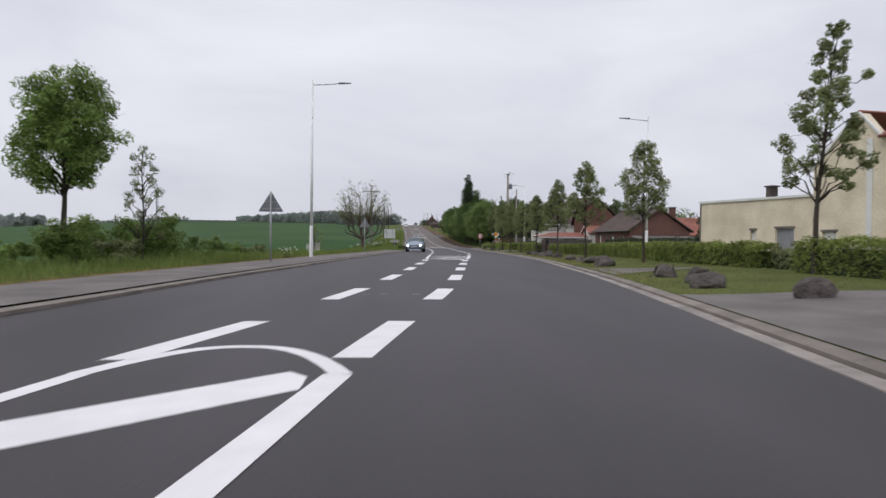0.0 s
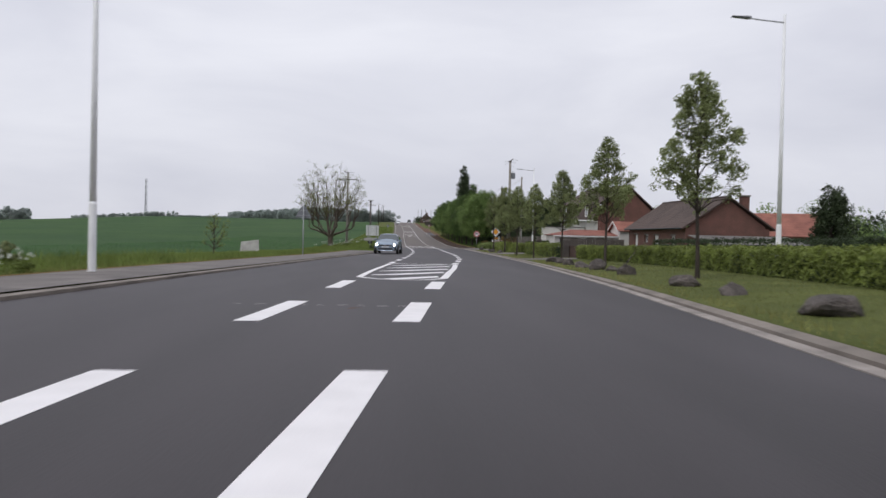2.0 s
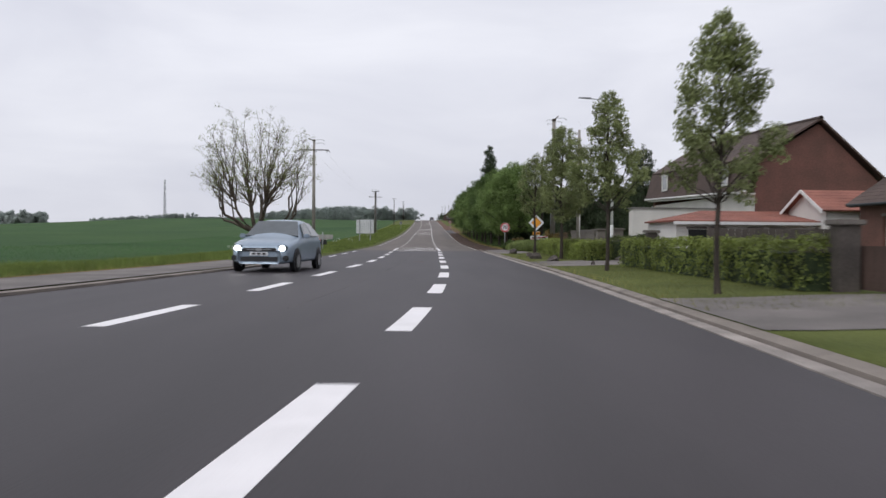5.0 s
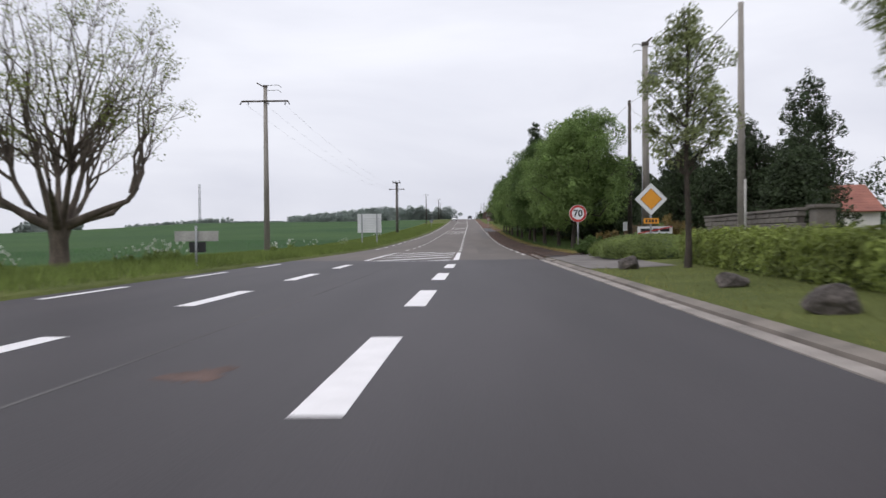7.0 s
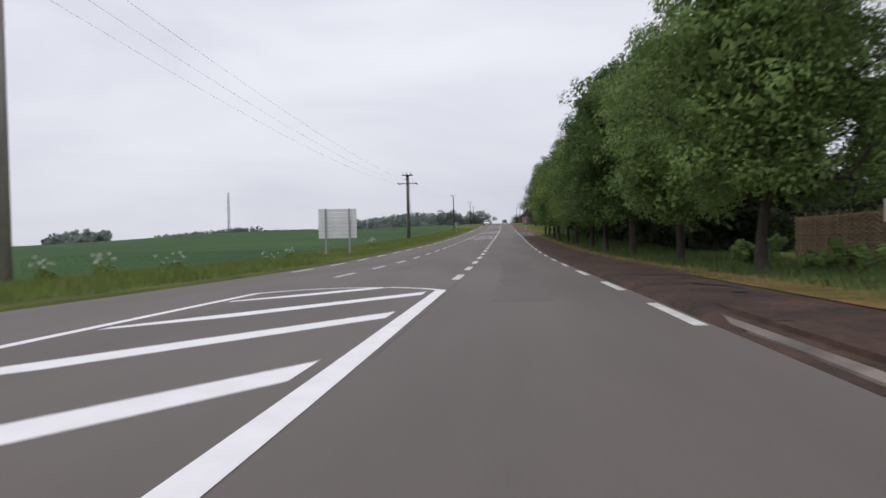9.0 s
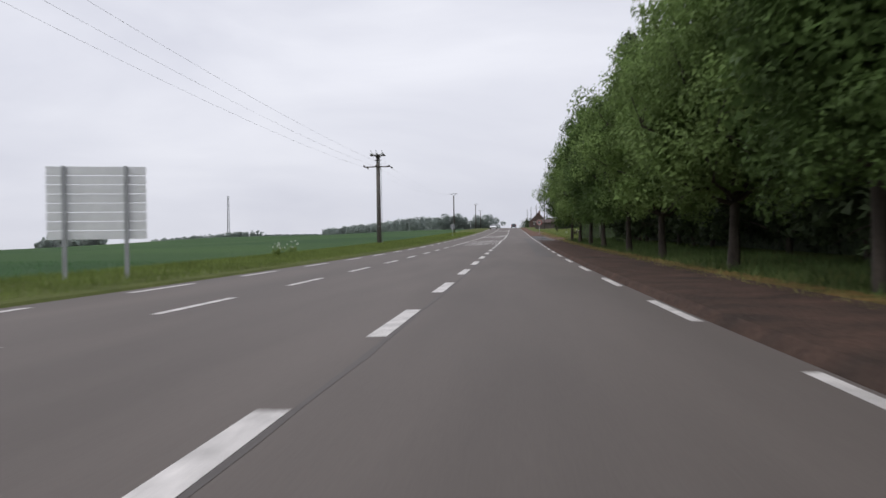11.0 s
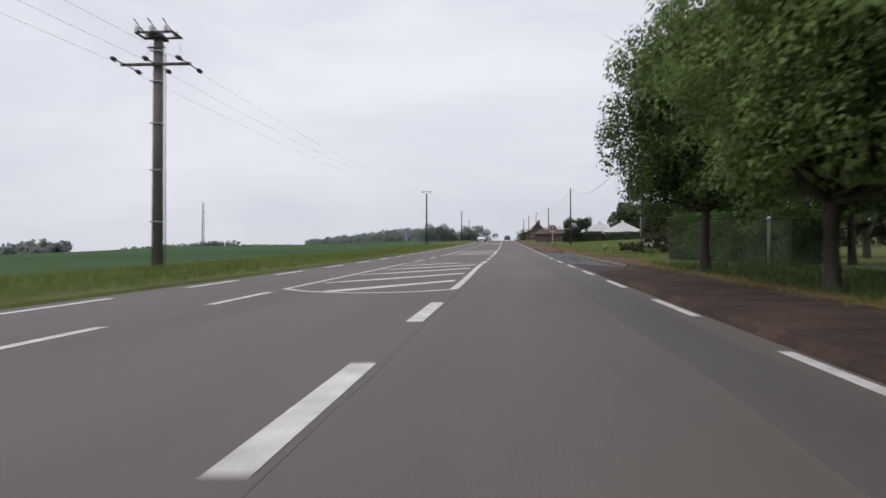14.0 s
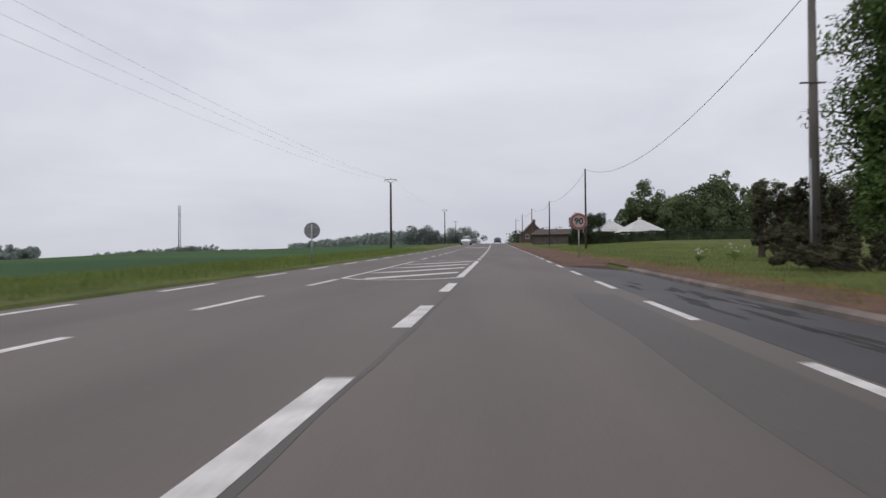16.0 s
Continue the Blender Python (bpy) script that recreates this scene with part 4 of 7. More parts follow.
put(bush("shrub", 11, 6.0, 0.72, 16000, 0.045, M_THICKET, "dark brushwood heap round the pole's foot", depth=4.0), 20.6, 259.5)
put(bush("shrub", 13, 9.0, 1.8, 18000, 0.065, M_THICKET, "dark overgrown brushwood behind the pole", depth=5.0), 27.0, 263.0)
put(bush("shrub", 14, 4.6, 4.3, 9000, 0.10, M_LEAF_C, "dark rounded garden tree beside the road"), 23.6, 349.0)


def hedge(name, pts, width, height, per_m, size, material, label, ragged=0.12):
    """A clipped hedge along plan points: a solid dark green core inside a coat of leaves."""
    rng = np.random.default_rng(int(abs(pts[0][0] * 7 + pts[0][1] * 13)))
    root = new(name)
    verts, faces, quads = [], [], []
    for (x0, y0), (x1, y1) in zip(pts, pts[1:]):
        d = Vector((x1 - x0, y1 - y0, 0))
        n = max(1, int(d.length / 1.0))
        s = Vector((d.y, -d.x, 0)).normalized()
        base = len(verts)
        for i in range(n + 1):
            p = Vector((x0, y0, 0)) + d * i / n
            z = land_z(p.x, p.y)
            hh = height * (1 + rng.uniform(-0.04, 0.04)) - 0.1
            for a, zz in ((-0.42, 0), (-0.40, hh * 0.9), (0.40, hh * 0.9), (0.42, 0)):
                q = p + s * a * width
                verts.append((q.x, q.y, z + zz))
        for i in range(n):
            for k in range(3):
                a = base + 4 * i + k
                faces.append((a, a + 1, a + 5, a + 4))
        faces.append((base, base + 1, base + 2, base + 3))
        e = base + 4 * n
        faces.append((e + 3, e + 2, e + 1, e))
        m = int(d.length * per_m * 1.7)
        along = rng.uniform(0, 1, m)
        face = rng.choice(4, m, p=[0.36, 0.10, 0.42, 0.12])
        across = np.where(face == 0, -0.5, np.where(face == 1, 0.5, rng.uniform(-0.5, 0.5, m)))
        up = np.where(face == 2, 1.0, rng.uniform(0, 1, m) ** 0.8)
        along = np.where(face == 3, np.round(along), along)
        nrm = np.zeros((m, 3))
        nrm[:, :2] = np.outer(np.where(face == 0, -1, np.where(face == 1, 1, 0)), (s.x, s.y))
        nrm[:, 2] = np.where(face == 2, 1, 0.25)
        px = x0 + d.x * along + s.x * across * width
        py = y0 + d.y * along + s.y * across * width
        zz = np.array([land_z(a, b) for a, b in zip(px, py)])
        wob = 0.05 * np.sin(px * 2.1 + py * 1.7) + 0.04 * np.sin(py * 4.3)
        # shallow pockets and swellings, as a clipped hedge has
        flat_n = nrm.copy()
        nrm += rng.normal(size=(m, 3)) * 0.5
        nrm /= np.linalg.norm(nrm, axis=1)[:, None]
        pocket = 0.055 * np.sin(py * 3.1 + 2.3 * np.sin(up * 5 + px)) * np.sin(up * 7 + py * 1.3) + 0.03 * np.sin(py * 9.7 + px * 8 + up * 11)
        pos = np.stack([px, py, zz + up * (height + wob)], 1) + flat_n * pocket[:, None] + rng.normal(size=(m, 3)) * ragged * 0.30
        t = np.cross(nrm, rng.normal(size=(m, 3)))
        t /= np.linalg.norm(t, axis=1)[:, None]
        b = np.cross(nrm, t)
        quads.append(pointed(pos, t, b, 0.86 * size * rng.uniform(0.6, 1.3, m)[:, None]))
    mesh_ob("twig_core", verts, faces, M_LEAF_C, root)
    leaf_part("foliage", np.concatenate(quads), material, root)
    return tagged(root, label, "hedge")


GREEN = "clipped bright green garden hedge beyond the grass verge"
hedge("hedge", [(11.6, 16.0), (11.5, 21.6)], 0.9, 0.85, 900, 0.05, M_HEDGE, GREEN)
hedge("hedge", [(12.6, 21.6), (12.4, 25.0)], 0.6, 0.62, 800, 0.045, M_LEAF_G, "low brownish-green hedge between two clipped hedges")
hedge("hedge", [(12.0, 25.2), (11.9, 33.0), (12.9, 40.0), (13.9, 50.0), (14.6, 58.0), (14.6, 66.2), (14.6, 72.4)], 0.9, 0.71, 1000, 0.055, M_HEDGE, GREEN)
hedge("hedge", [(14.0, 76.2), (14.1, 80.0), (14.4, 90.5)], 0.8, 0.85, 600, 0.05, M_HEDGE, GREEN)
hedge("hedge", [(14.55, 96.3), (14.5, 105.0), (15.05, 112.6), (15.3, 115.6)], 0.9, 0.70, 1300, 0.055, M_HEDGE, GREEN, 0.2)
hedge("hedge", [(15.3, 97.6), (21.5, 98.2)], 0.9, 1.02, 900, 0.05, M_HEDGE_D, "dark green clipped hedge behind the driveway")
hedge("hedge", [(18.5, 243.4), (19.3, 240.0), (20.9, 234.5)], 1.6, 1.95, 2200, 0.05, M_LEAF_V, "tall clipped dark green hedge after the avenue", 0.2)
hedge("hedge", [(35.0, 352.0), (52.0, 346.0)], 1.0, 1.35, 260, 0.11, M_LEAF_C, "far dark clipped hedge round a lawn")
hedge("hedge", [(21.5, 354.0), (35.0, 352.0)], 1.0, 1.35, 260, 0.11, M_LEAF_C, "far dark clipped hedge round a lawn")

# filler hedge whose dark leaf colour stands for the deep shade between trunks
hedge("hedge", [(22.3, 161.5), (22.5, 229.0)], 1.1, 1.75, 190, 0.09, M_LEAF_C, "dark leafy filler hedge standing for shade under the avenue", 0.5)


def mound(x, y, w, d, h, count, size, material, label):
    """A rounded clipped shrub mass: a solid dark green core under a dense coat of leaves."""
    rng = np.random.default_rng(int(x * 10 + y))
    root = new("hedge")
    bm = bmesh.new()
    bmesh.ops.create_icosphere(bm, subdivisions=3, radius=1.0)
    for v in bm.verts:
        v.co *= 1 + 0.08 * noise.noise(v.co * 2.5)
        v.co = Vector((v.co.x * w * 0.45, v.co.y * d * 0.46, max(v.co.z, -0.1) * h * 0.88))
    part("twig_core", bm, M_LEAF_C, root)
    a = rng.normal(size=(count, 3))
    a[:, 2] = np.abs(a[:, 2])
    a /= np.linalg.norm(a, axis=1)[:, None]
    a = np.sign(a) * np.abs(a) ** 0.75
    pos = a * np.array([w / 2, d / 2, h]) * (1 + rng.normal(size=(count, 1)) * 0.035 + 0.05 * np.sin(a[:, :1] * 9) * np.cos(a[:, 1:2] * 7))
    nrm = a + rng.normal(size=(count, 3)) * 0.5
    nrm /= np.linalg.norm(nrm, axis=1)[:, None]
    t = np.cross(nrm, rng.normal(size=(count, 3)))
    t /= np.linalg.norm(t, axis=1)[:, None]
    b = np.cross(nrm, t)
    leaf_part("foliage", pointed(pos, t, b, size * rng.uniform(0.6, 1.3, count)[:, None]), material, root)
    put(root, x, y)
    return tagged(root, label, "hedge")


mound(15.1, 120.6, 3.6, 5.6, 0.74, 30000, 0.034, M_MOUND, "low rounded clipped shrub mass beside the footway")


def rock(seed, w, d, h):
    """An angular boulder: a faceted hull with worn edges and a rough skin."""
    rng = np.random.default_rng(seed)
    bm = bmesh.new()
    for p in rng.normal(size=(26, 3)):
        q = Vector(p).normalized() * rng.uniform(0.42, 0.56)
        bm.verts.new((q.x, q.y, max(q.z, -0.22)))
    got = bmesh.ops.convex_hull(bm, input=bm.verts[:])
    bmesh.ops.delete(bm, geom=[g for g in got["geom_interior"] if isinstance(g, bmesh.types.BMVert)], context="VERTS")
    bmesh.ops.bevel(bm, geom=bm.edges[:], offset=0.035, segments=1, affect="EDGES")
    bmesh.ops.triangulate(bm, faces=bm.faces[:])
    bmesh.ops.subdivide_edges(bm, edges=bm.edges[:], cuts=2, use_grid_fill=True)
    o = Vector(rng.uniform(0, 50, 3))
    for v in bm.verts:
        v.co *= 1 + 0.10 * noise.noise(v.co * 3.5 + o) + 0.05 * noise.noise(v.co * 11 + o)
        v.co.x *= w
        v.co.y *= d
        v.co.z *= h * 1.35
    ob = part("boulder", bm, M_ROCK)
    return tagged(ob, "rough dark grey boulder set on the grass verge", "boulder", "boulders on the verge")


for k, (x, y, w, h) in enumerate(((6.5, 12.0, 0.62, 0.36), (6.1, 15.2, 0.85, 0.38), (6.6, 17.0, 0.72, 0.40), (6.8, 19.7, 0.62, 0.36), (7.3, 21.4, 0.5, 0.3), (7.6, 28.8, 0.9, 0.40),
                                  (8.3, 33.0, 0.9, 0.32), (8.7, 36.9, 0.6, 0.28), (8.9, 39.8, 0.7, 0.28), (9.5, 46.0, 0.58, 0.33), (9.95, 49.3, 0.56, 0.2), (9.9, 50.9, 0.64, 0.42), (10.05, 53.8, 0.86, 0.27), (10.35, 57.5, 0.58, 0.33),
                                  (10.8, 61.6, 0.56, 0.33), (10.95, 64.4, 0.66, 0.36), (11.4, 66.0, 0.7, 0.34), (12.2, 70.2, 0.4, 0.25), (13.4, 92.2, 0.2, 0.2), (12.8, 97.6, 0.75, 0.36),
                                  (12.55, 101.4, 0.78, 0.42), (12.9, 105.6, 0.72, 0.36), (12.75, 112.7, 0.85, 0.46), (15.7, 96.3, 1.3, 0.3))):
    w, h = (1.1 * w, 1.1 * h) if y < 64 else (0.88 * w, 0.92 * h)
    r = rock(k, w, w * 0.8, h)
    r.matrix_basis = pose(x, y, land_z(x, y) + h * 0.18, 0, 0, 37 * k)


# grass blades along the verges, and cow parsley at the field edge
def tufts(name, regions, per_m2, hmin, hmax, material, label, seed):
    rng = np.random.default_rng(seed)
    out = []
    for y0, y1, s0, s1, side in regions:
        n = int((y1 - y0) * (s1 - s0) * per_m2)
        y = rng.uniform(y0, y1, n)
        s = rng.uniform(s0, s1, n)
        x = np.array([(edge_r(b) + a) if side > 0 else (edge_l(b) - a) for a, b in zip(s, y)])
        z = np.array([land_z(a, b) for a, b in zip(x, y)])
        h = rng.uniform(hmin, hmax, n)
        a = rng.uniform(0, 6.28, n)
        w = 0.005 + 0.022 * h
        lean = rng.normal(size=(n, 2)) * 0.35 * h[:, None]
        base = np.stack([x, y, z - 0.01], 1)
        side_v = np.stack([np.cos(a) * w, np.sin(a) * w, 0 * a], 1)
        tip = base + np.stack([lean[:, 0], lean[:, 1], h], 1)
        out.append(np.stack([base - side_v, base + side_v, tip], 1).reshape(-1, 3))
    ob = leaf_part(name, np.concatenate(out), material, None, label)
    return tagged(ob, label, "grass", kind="stuff")


M_BLADE = mat("grass_blade", (0.178, 0.235, 0.062), 0.7, 0.25, 0.4, 5, 0.0, space="World", island=0.3, spec=0.2, sub=0.25)
M_BLADE_Y = mat("grass_blade_pale", (0.27, 0.26, 0.09), 0.7, 0.25, 0.4, 5, 0.0, space="World", island=0.3, spec=0.2, sub=0.25)
tufts("long_grass", [(4, 96, 3.2, 11, -1), (96, 160, 0.4, 8, -1)], 110, 0.08, 0.34, M_BLADE, "long green grass between road and field", 1)
tufts("long_grass", [(160, 260, 0.5, 8, -1), (260, 330, 0.5, 7, -1)], 75, 0.07, 0.28, M_BLADE, "long green grass between road and field", 2)
tufts("dry_grass", [(4, 96, 2.7, 4.5, -1), (129, 235, 1.8, 2.7, 1), (245, 300, 1.9, 3.4, 1), (13, 66, 0.42, 0.85, 1), (73, 113, 0.42, 0.6, 1)], 60, 0.04, 0.16, M_BLADE_Y, "short pale dry grass along the verge", 3)
# blade green darkened here to stand for the avenue's shade
tufts("shaded_grass", [(131, 235, 2.5, 7.5, 1)], 70, 0.08, 0.30, mat("shade_darkened_blade", (0.085, 0.130, 0.042), 0.7, 0.3, 0.4, 5, 0.0, space="World", island=0.35, spec=0.2, sub=0.25), "long grass under the avenue, its green darkened for shade", 7)
tufts("short_grass", [(13, 66, 0.7, 5.5, 1), (73, 91, 0.7, 4, 1), (98, 113, 0.7, 4.2, 1)], 130, 0.02, 0.07, mat("mown_grass_blade", (0.21, 0.225, 0.082), 0.7, 0.25, 0.4, 5, 0.0, space="World", island=0.3, spec=0.2, sub=0.25), "short mown grass with the boulders", 4)
tufts("tall_weeds", [(14, 62, 4.6, 9.0, -1)], 40, 0.2, 0.6, M_BLADE, "tall green weeds along the field edge", 8)
tufts("field_crop", [(8, 200, 8, 30, -1)], 14, 0.07, 0.16, mat("wheat_blade", (0.088, 0.195, 0.070), 0.7, 0.2, 0.1, 5, 0.0, space="World", island=0.25, spec=0.2, sub=0.4),
      "young green wheat standing in the field", 5)

tufts("lawn_grass", [(243, 345, 3.0, 16, 1)], 34, 0.05, 0.16, M_BLADE, "short bright green lawn grass beyond the kerb", 6)
M_PETAL = mat("white_petal", (0.72, 0.74, 0.68), 0.8, 0.1, 3, 20, 0.0, island=0.15, spec=0.2)


def parsley(seed):
    rng = np.random.default_rng(seed)
    root = new("cow_parsley")
    verts, faces, cs, low = [], [], [], []
    for k in range(9):
        top = (rng.normal() * 0.35, rng.normal() * 0.35, rng.uniform(0.5, 0.95))
        tube(verts, faces, [(top[0] * 0.3, top[1] * 0.3, 0), (top[0] * 0.7, top[1] * 0.7, top[2] * 0.6), top], [0.012, 0.009, 0.004], 4)
        cs.append(top)
        low.append((top[0] * 0.7, top[1] * 0.7, top[2] * 0.45))
    mesh_ob("stem", verts, faces, M_BLADE, root)
    tagged(leaf_part("leaf", leaf_cloud(low, [0.16] * 9, 260, 0.06, rng), M_BLADE, root), kind="stuff")
    fl = leaf_cloud(cs, [0.085] * 9, 330, 0.022, rng)
    tagged(leaf_part("flower", fl, M_PETAL, root, "flat white flower heads"), kind="stuff")
    return tagged(root, "white-flowering cow parsley in the long grass", "wildflower", "cow parsley")


pk = [parsley(k) for k in range(3)]
flowers = [(-4.9, 38.5), (-5.3, 41.0), (-3.6, 108.5), (-3.2, 111), (-5.2, 116), (-6.3, 119), (-3.0, 120.5), (-2.7, 122), (-2.4, 123.4), (-3.4, 125), (-3.2, 127.4), (-2.2, 139),
           (-2.6, 153), (-4.0, 147), (-3.5, 149.5), (-1.9, 163), (-2.8, 170), (-2.0, 196), (-3.2, 203), (18.4, 250.8), (18.0, 268), (20.5, 272)]
for k, (x, y) in enumerate(flowers):
    if k < 3:
        put(pk[k], x, y, 0, 50 * k, 0.6)
    else:
        again(pk[k % 3], x, y, 0, 61 * k, 0.6 + 0.09 * (k % 5))

# row of ivy-clad cut trunks behind the brushwood
ivy = make_tree("ivy_stump", 91, 3.3, 0.3, 0.16, egg(0.36, 0.5, 0.7, 0.8), 16, 0.3, 2600, 0.07, M_THICKET, inner=0.4, label="cut trunk wrapped in dark brown ivy behind the brushwood", category="tree", group="ivy-clad trunks")
put(ivy, 22.6, 275.0)
for k in range(1, 13):
    again(ivy, 22.6 + 0.78 * k, 275.0 - 0.15 * k, 0, 53 * k, 0.9 + 0.07 * ((k * 5) % 4))
put(bush("shrub", 18, 4.6, 1.35, 7000, 0.07, M_THICKET, "dark brown brushwood heap before the ivy-clad trunks", depth=3.0), 23.6, 271.0)


# ---- shared mesh tools ----
def box(bm, x0, x1, y0, y1, z0, z1):
    vs = [bm.verts.new(p) for p in ((x0, y0, z0), (x1, y0, z0), (x1, y1, z0), (x0, y1, z0), (x0, y0, z1), (x1, y0, z1), (x1, y1, z1), (x0, y1, z1))]
    return [bm.faces.new([vs[k] for k in f]) for f in ((0, 3, 2, 1), (4, 5, 6, 7), (0, 1, 5, 4), (1, 2, 6, 5), (2, 3, 7, 6), (3, 0, 4, 7))]


def box_part(name, dims, material, parent, label="", bevel=0.0):
    bm = bmesh.new()
    box(bm, *dims)
    if bevel:
        bmesh.ops.bevel(bm, geom=bm.edges[:], offset=bevel, segments=2, affect="EDGES")
    return part(name, bm, material, parent, label)


def pipe_part(name, pts, radii, material, parent, label="", seg=10):
    verts, faces = [], []
    r = radii if isinstance(radii, (list, tuple)) else [radii] * len(pts)
    tube(verts, faces, pts, r, seg)
    n = len(verts)
    faces.append(tuple(reversed(range(seg))))
    faces.append(tuple(range(n - seg, n)))
    return mesh_ob(name, verts, faces, material, parent, label, shade=True)


def plate(name, outline, y0, y1, material, parent, label="", bevel=0.0):
    """A flat plate in the x-z plane between two depths."""
    bm = bmesh.new()
    a = [bm.verts.new((x, y0, z)) for x, z in outline]
    b = [bm.verts.new((x, y1, z)) for x, z in outline]
    bm.faces.new(a)
    bm.faces.new(b[::-1])
    n = len(outline)
    for i in range(n):
        bm.faces.new((a[i], b[i], b[(i + 1) % n], a[(i + 1) % n]))
    return part(name, bm, material, parent, label)


def ring_pts(r, n=40, cx=0.0, cz=0.0):
    return [(cx + r * math.cos(2 * math.pi * i / n), cz + r * math.sin(2 * math.pi * i / n)) for i in range(n)]


def ring_plate(name, r0, r1, y0, y1, cz, material, parent, label=""):
    bm = bmesh.new()
    n = 40
    loops = [[bm.verts.new((x, y, z)) for x, z in ring_pts(r, n, 0, cz)] for r, y in ((r0, y0), (r1, y0), (r1, y1), (r0, y1))]
    for k in range(4):
        for i in range(n):
            bm.faces.new((loops[k][i], loops[k][(i + 1) % n], loops[(k + 1) % 4][(i + 1) % n], loops[(k + 1) % 4][i]))
    return part(name, bm, material, parent, label)


def writing(text, size, material, parent, m, name="lettering"):
    cu = bpy.data.curves.new(name, "FONT")
    cu.body, cu.size, cu.align_x, cu.align_y, cu.extrude, cu.offset = text, size, "CENTER", "CENTER", 0.002, 0.011
    tmp = new("tmp", cu)
    me = bpy.data.meshes.new_from_object(tmp.evaluated_get(bpy.context.evaluated_depsgraph_get()))
    bpy.data.objects.remove(tmp)
    me.materials.clear()
    me.materials.append(material)
    ob = new(name, me)
    ob.parent, ob.matrix_basis = parent, m
    return ob


def stand(root, x, y, turn=0.0, dz=0.0):
    z = land_z(x, y)
    root.matrix_basis = pose(x, y, z + dz, 0, 0, turn)
    return root


# ---- signs and lamps ----
def triangle_sign(x, y, top):
    root = new("warning_sign")
    h = top - land_z(x, y)
    s = 0.46
    pipe_part("post", [(0, -0.035, -0.3), (0, -0.035, h - 0.02)], 0.036, M_STEEL, root)
    rnd = []
    for cx, cz, a0 in ((-s, h - 0.80, 150), (s, h - 0.80, 270), (0, h - 0.02, 30)):
        for k in range(6):
            a = radians(a0 + 24 * k)
            rnd.append((cx * 0.93 + 0.035 * math.cos(a), (cz + (0.03 if cz < h - 0.5 else -0.05)) + 0.035 * math.sin(a)))
    plate("sign_plate", rnd, 0.005, 0.02, M_SIGNBACK, root, "bare grey back of a triangular sign plate")
    for zz in (h - 0.68, h - 0.40):
        w = 0.36 if zz < h - 0.5 else 0.2
        box_part("rail", (-w, w, -0.004, 0.006, zz - 0.015, zz + 0.015), M_STEEL, root)
        pipe_part("clamp", [(0, -0.035, zz - 0.02), (0, -0.035, zz + 0.02)], 0.046, M_STEEL, root)
    stand(root, x, y, 4)
    return tagged(root, "triangular warning sign seen from its grey back on a steel post", "road sign")


triangle_sign(-4.8, 31.7, 2.90)
triangle_sign(-2.55, 70.5, 2.84)


def street_lamp(x, y, top, reach, side):
    root = new("street_lamp")
    h = top - land_z(x, y)
    pipe_part("base_sleeve", [(0, 0, -0.2), (0, 0, 0.03), (0, 0, 1.6), (0, 0, 1.66)], [0.092, 0.092, 0.088, 0.078], M_LAMP, root)
    pipe_part("pole", [(0, 0, 1.6), (0, 0, h * 0.5), (0, 0, h)], [0.078, 0.066, 0.046], M_LAMP, root)
    pipe_part("arm", [(0, 0, h - 0.28), (side * reach * 0.45, 0, h - 0.22), (side * (reach - 0.55), 0, h - 0.17)], 0.024, M_STEEL, root)
    bm = bmesh.new()
    box(bm, -0.33, 0.33, -0.12, 0.12, -0.035, 0.035)
    for v in bm.verts:
        if v.co.x * side > 0:
            v.co.z *= 0.4
            v.co.y *= 0.8
    bmesh.ops.bevel(bm, geom=bm.edges[:], offset=0.012, segments=2, affect="EDGES")
    head = part("lamp_head", bm, M_SIGNBACK, root, "flat grey luminaire")
    head.matrix_basis = pose(side * (reach - 0.3), 0, h - 0.15, 0, -2 * side, 0)
    box_part("service_door", (-0.04, 0.04, -0.105, -0.093, 0.5, 0.9), M_LAMP, root)
    stand(root, x, y)
    return tagged(root, "slim white street lamp with one horizontal arm", "street lamp", "street lamps")


street_lamp(-4.28, 42.0, 9.27, 1.95, 1)
street_lamp(15.95, 49.9, 8.98, 1.85, -1)
street_lamp(17.2, 105.3, 8.4, 1.85, -1)


def limit_sign(x, y, centre, text, red=None):
    root = new("speed_limit_sign")
    c = centre - land_z(x, y)
    pipe_part("post", [(0, 0.05, -0.3), (0, 0.05, c + 0.32)], 0.032, M_STEEL, root)
    plate("sign_plate", ring_pts(0.405, 40, 0, c), 0.0, 0.014, M_SIGNOLD if red else M_WHITE, root)
    ring_plate("red_ring", 0.285, 0.388, -0.006, 0.001, c, red or M_RED, root, "broad red border ring")
    writing(text, 0.43, M_BLACK, root, pose(0, -0.004, c, 90, 0, 0))
    for zz in (c - 0.2, c + 0.2):
        box_part("rail", (-0.22, 0.22, 0.014, 0.03, zz - 0.015, zz + 0.015), M_STEEL, root)
    stand(root, x, y)
    return tagged(root, f"round red-ringed speed limit {text} sign on a steel post", "road sign")


limit_sign(14.1, 130.7, 1.58, "70")


limit_sign(14.6, 277.0, 4.54, "90", M_RED_OLD)

sg = new("priority_sign")
c = 1.86 - land_z(15.45, 122.6)
pipe_part("post", [(0, 0.05, -0.3), (0, 0.05, c + 0.4)], 0.034, M_STEEL, sg)


def diamond(r, cut=0.05):
    pts = []
    for k in range(4):
        a = radians(90 * k)
        for d in (-1, 1):
            pts.append((r * math.cos(a) * (1 - cut * 0.5) - d * cut * r * math.sin(a) * 0.5, c + r * math.sin(a) * (1 - cut * 0.5) + d * cut * r * math.cos(a) * 0.5))
    return pts


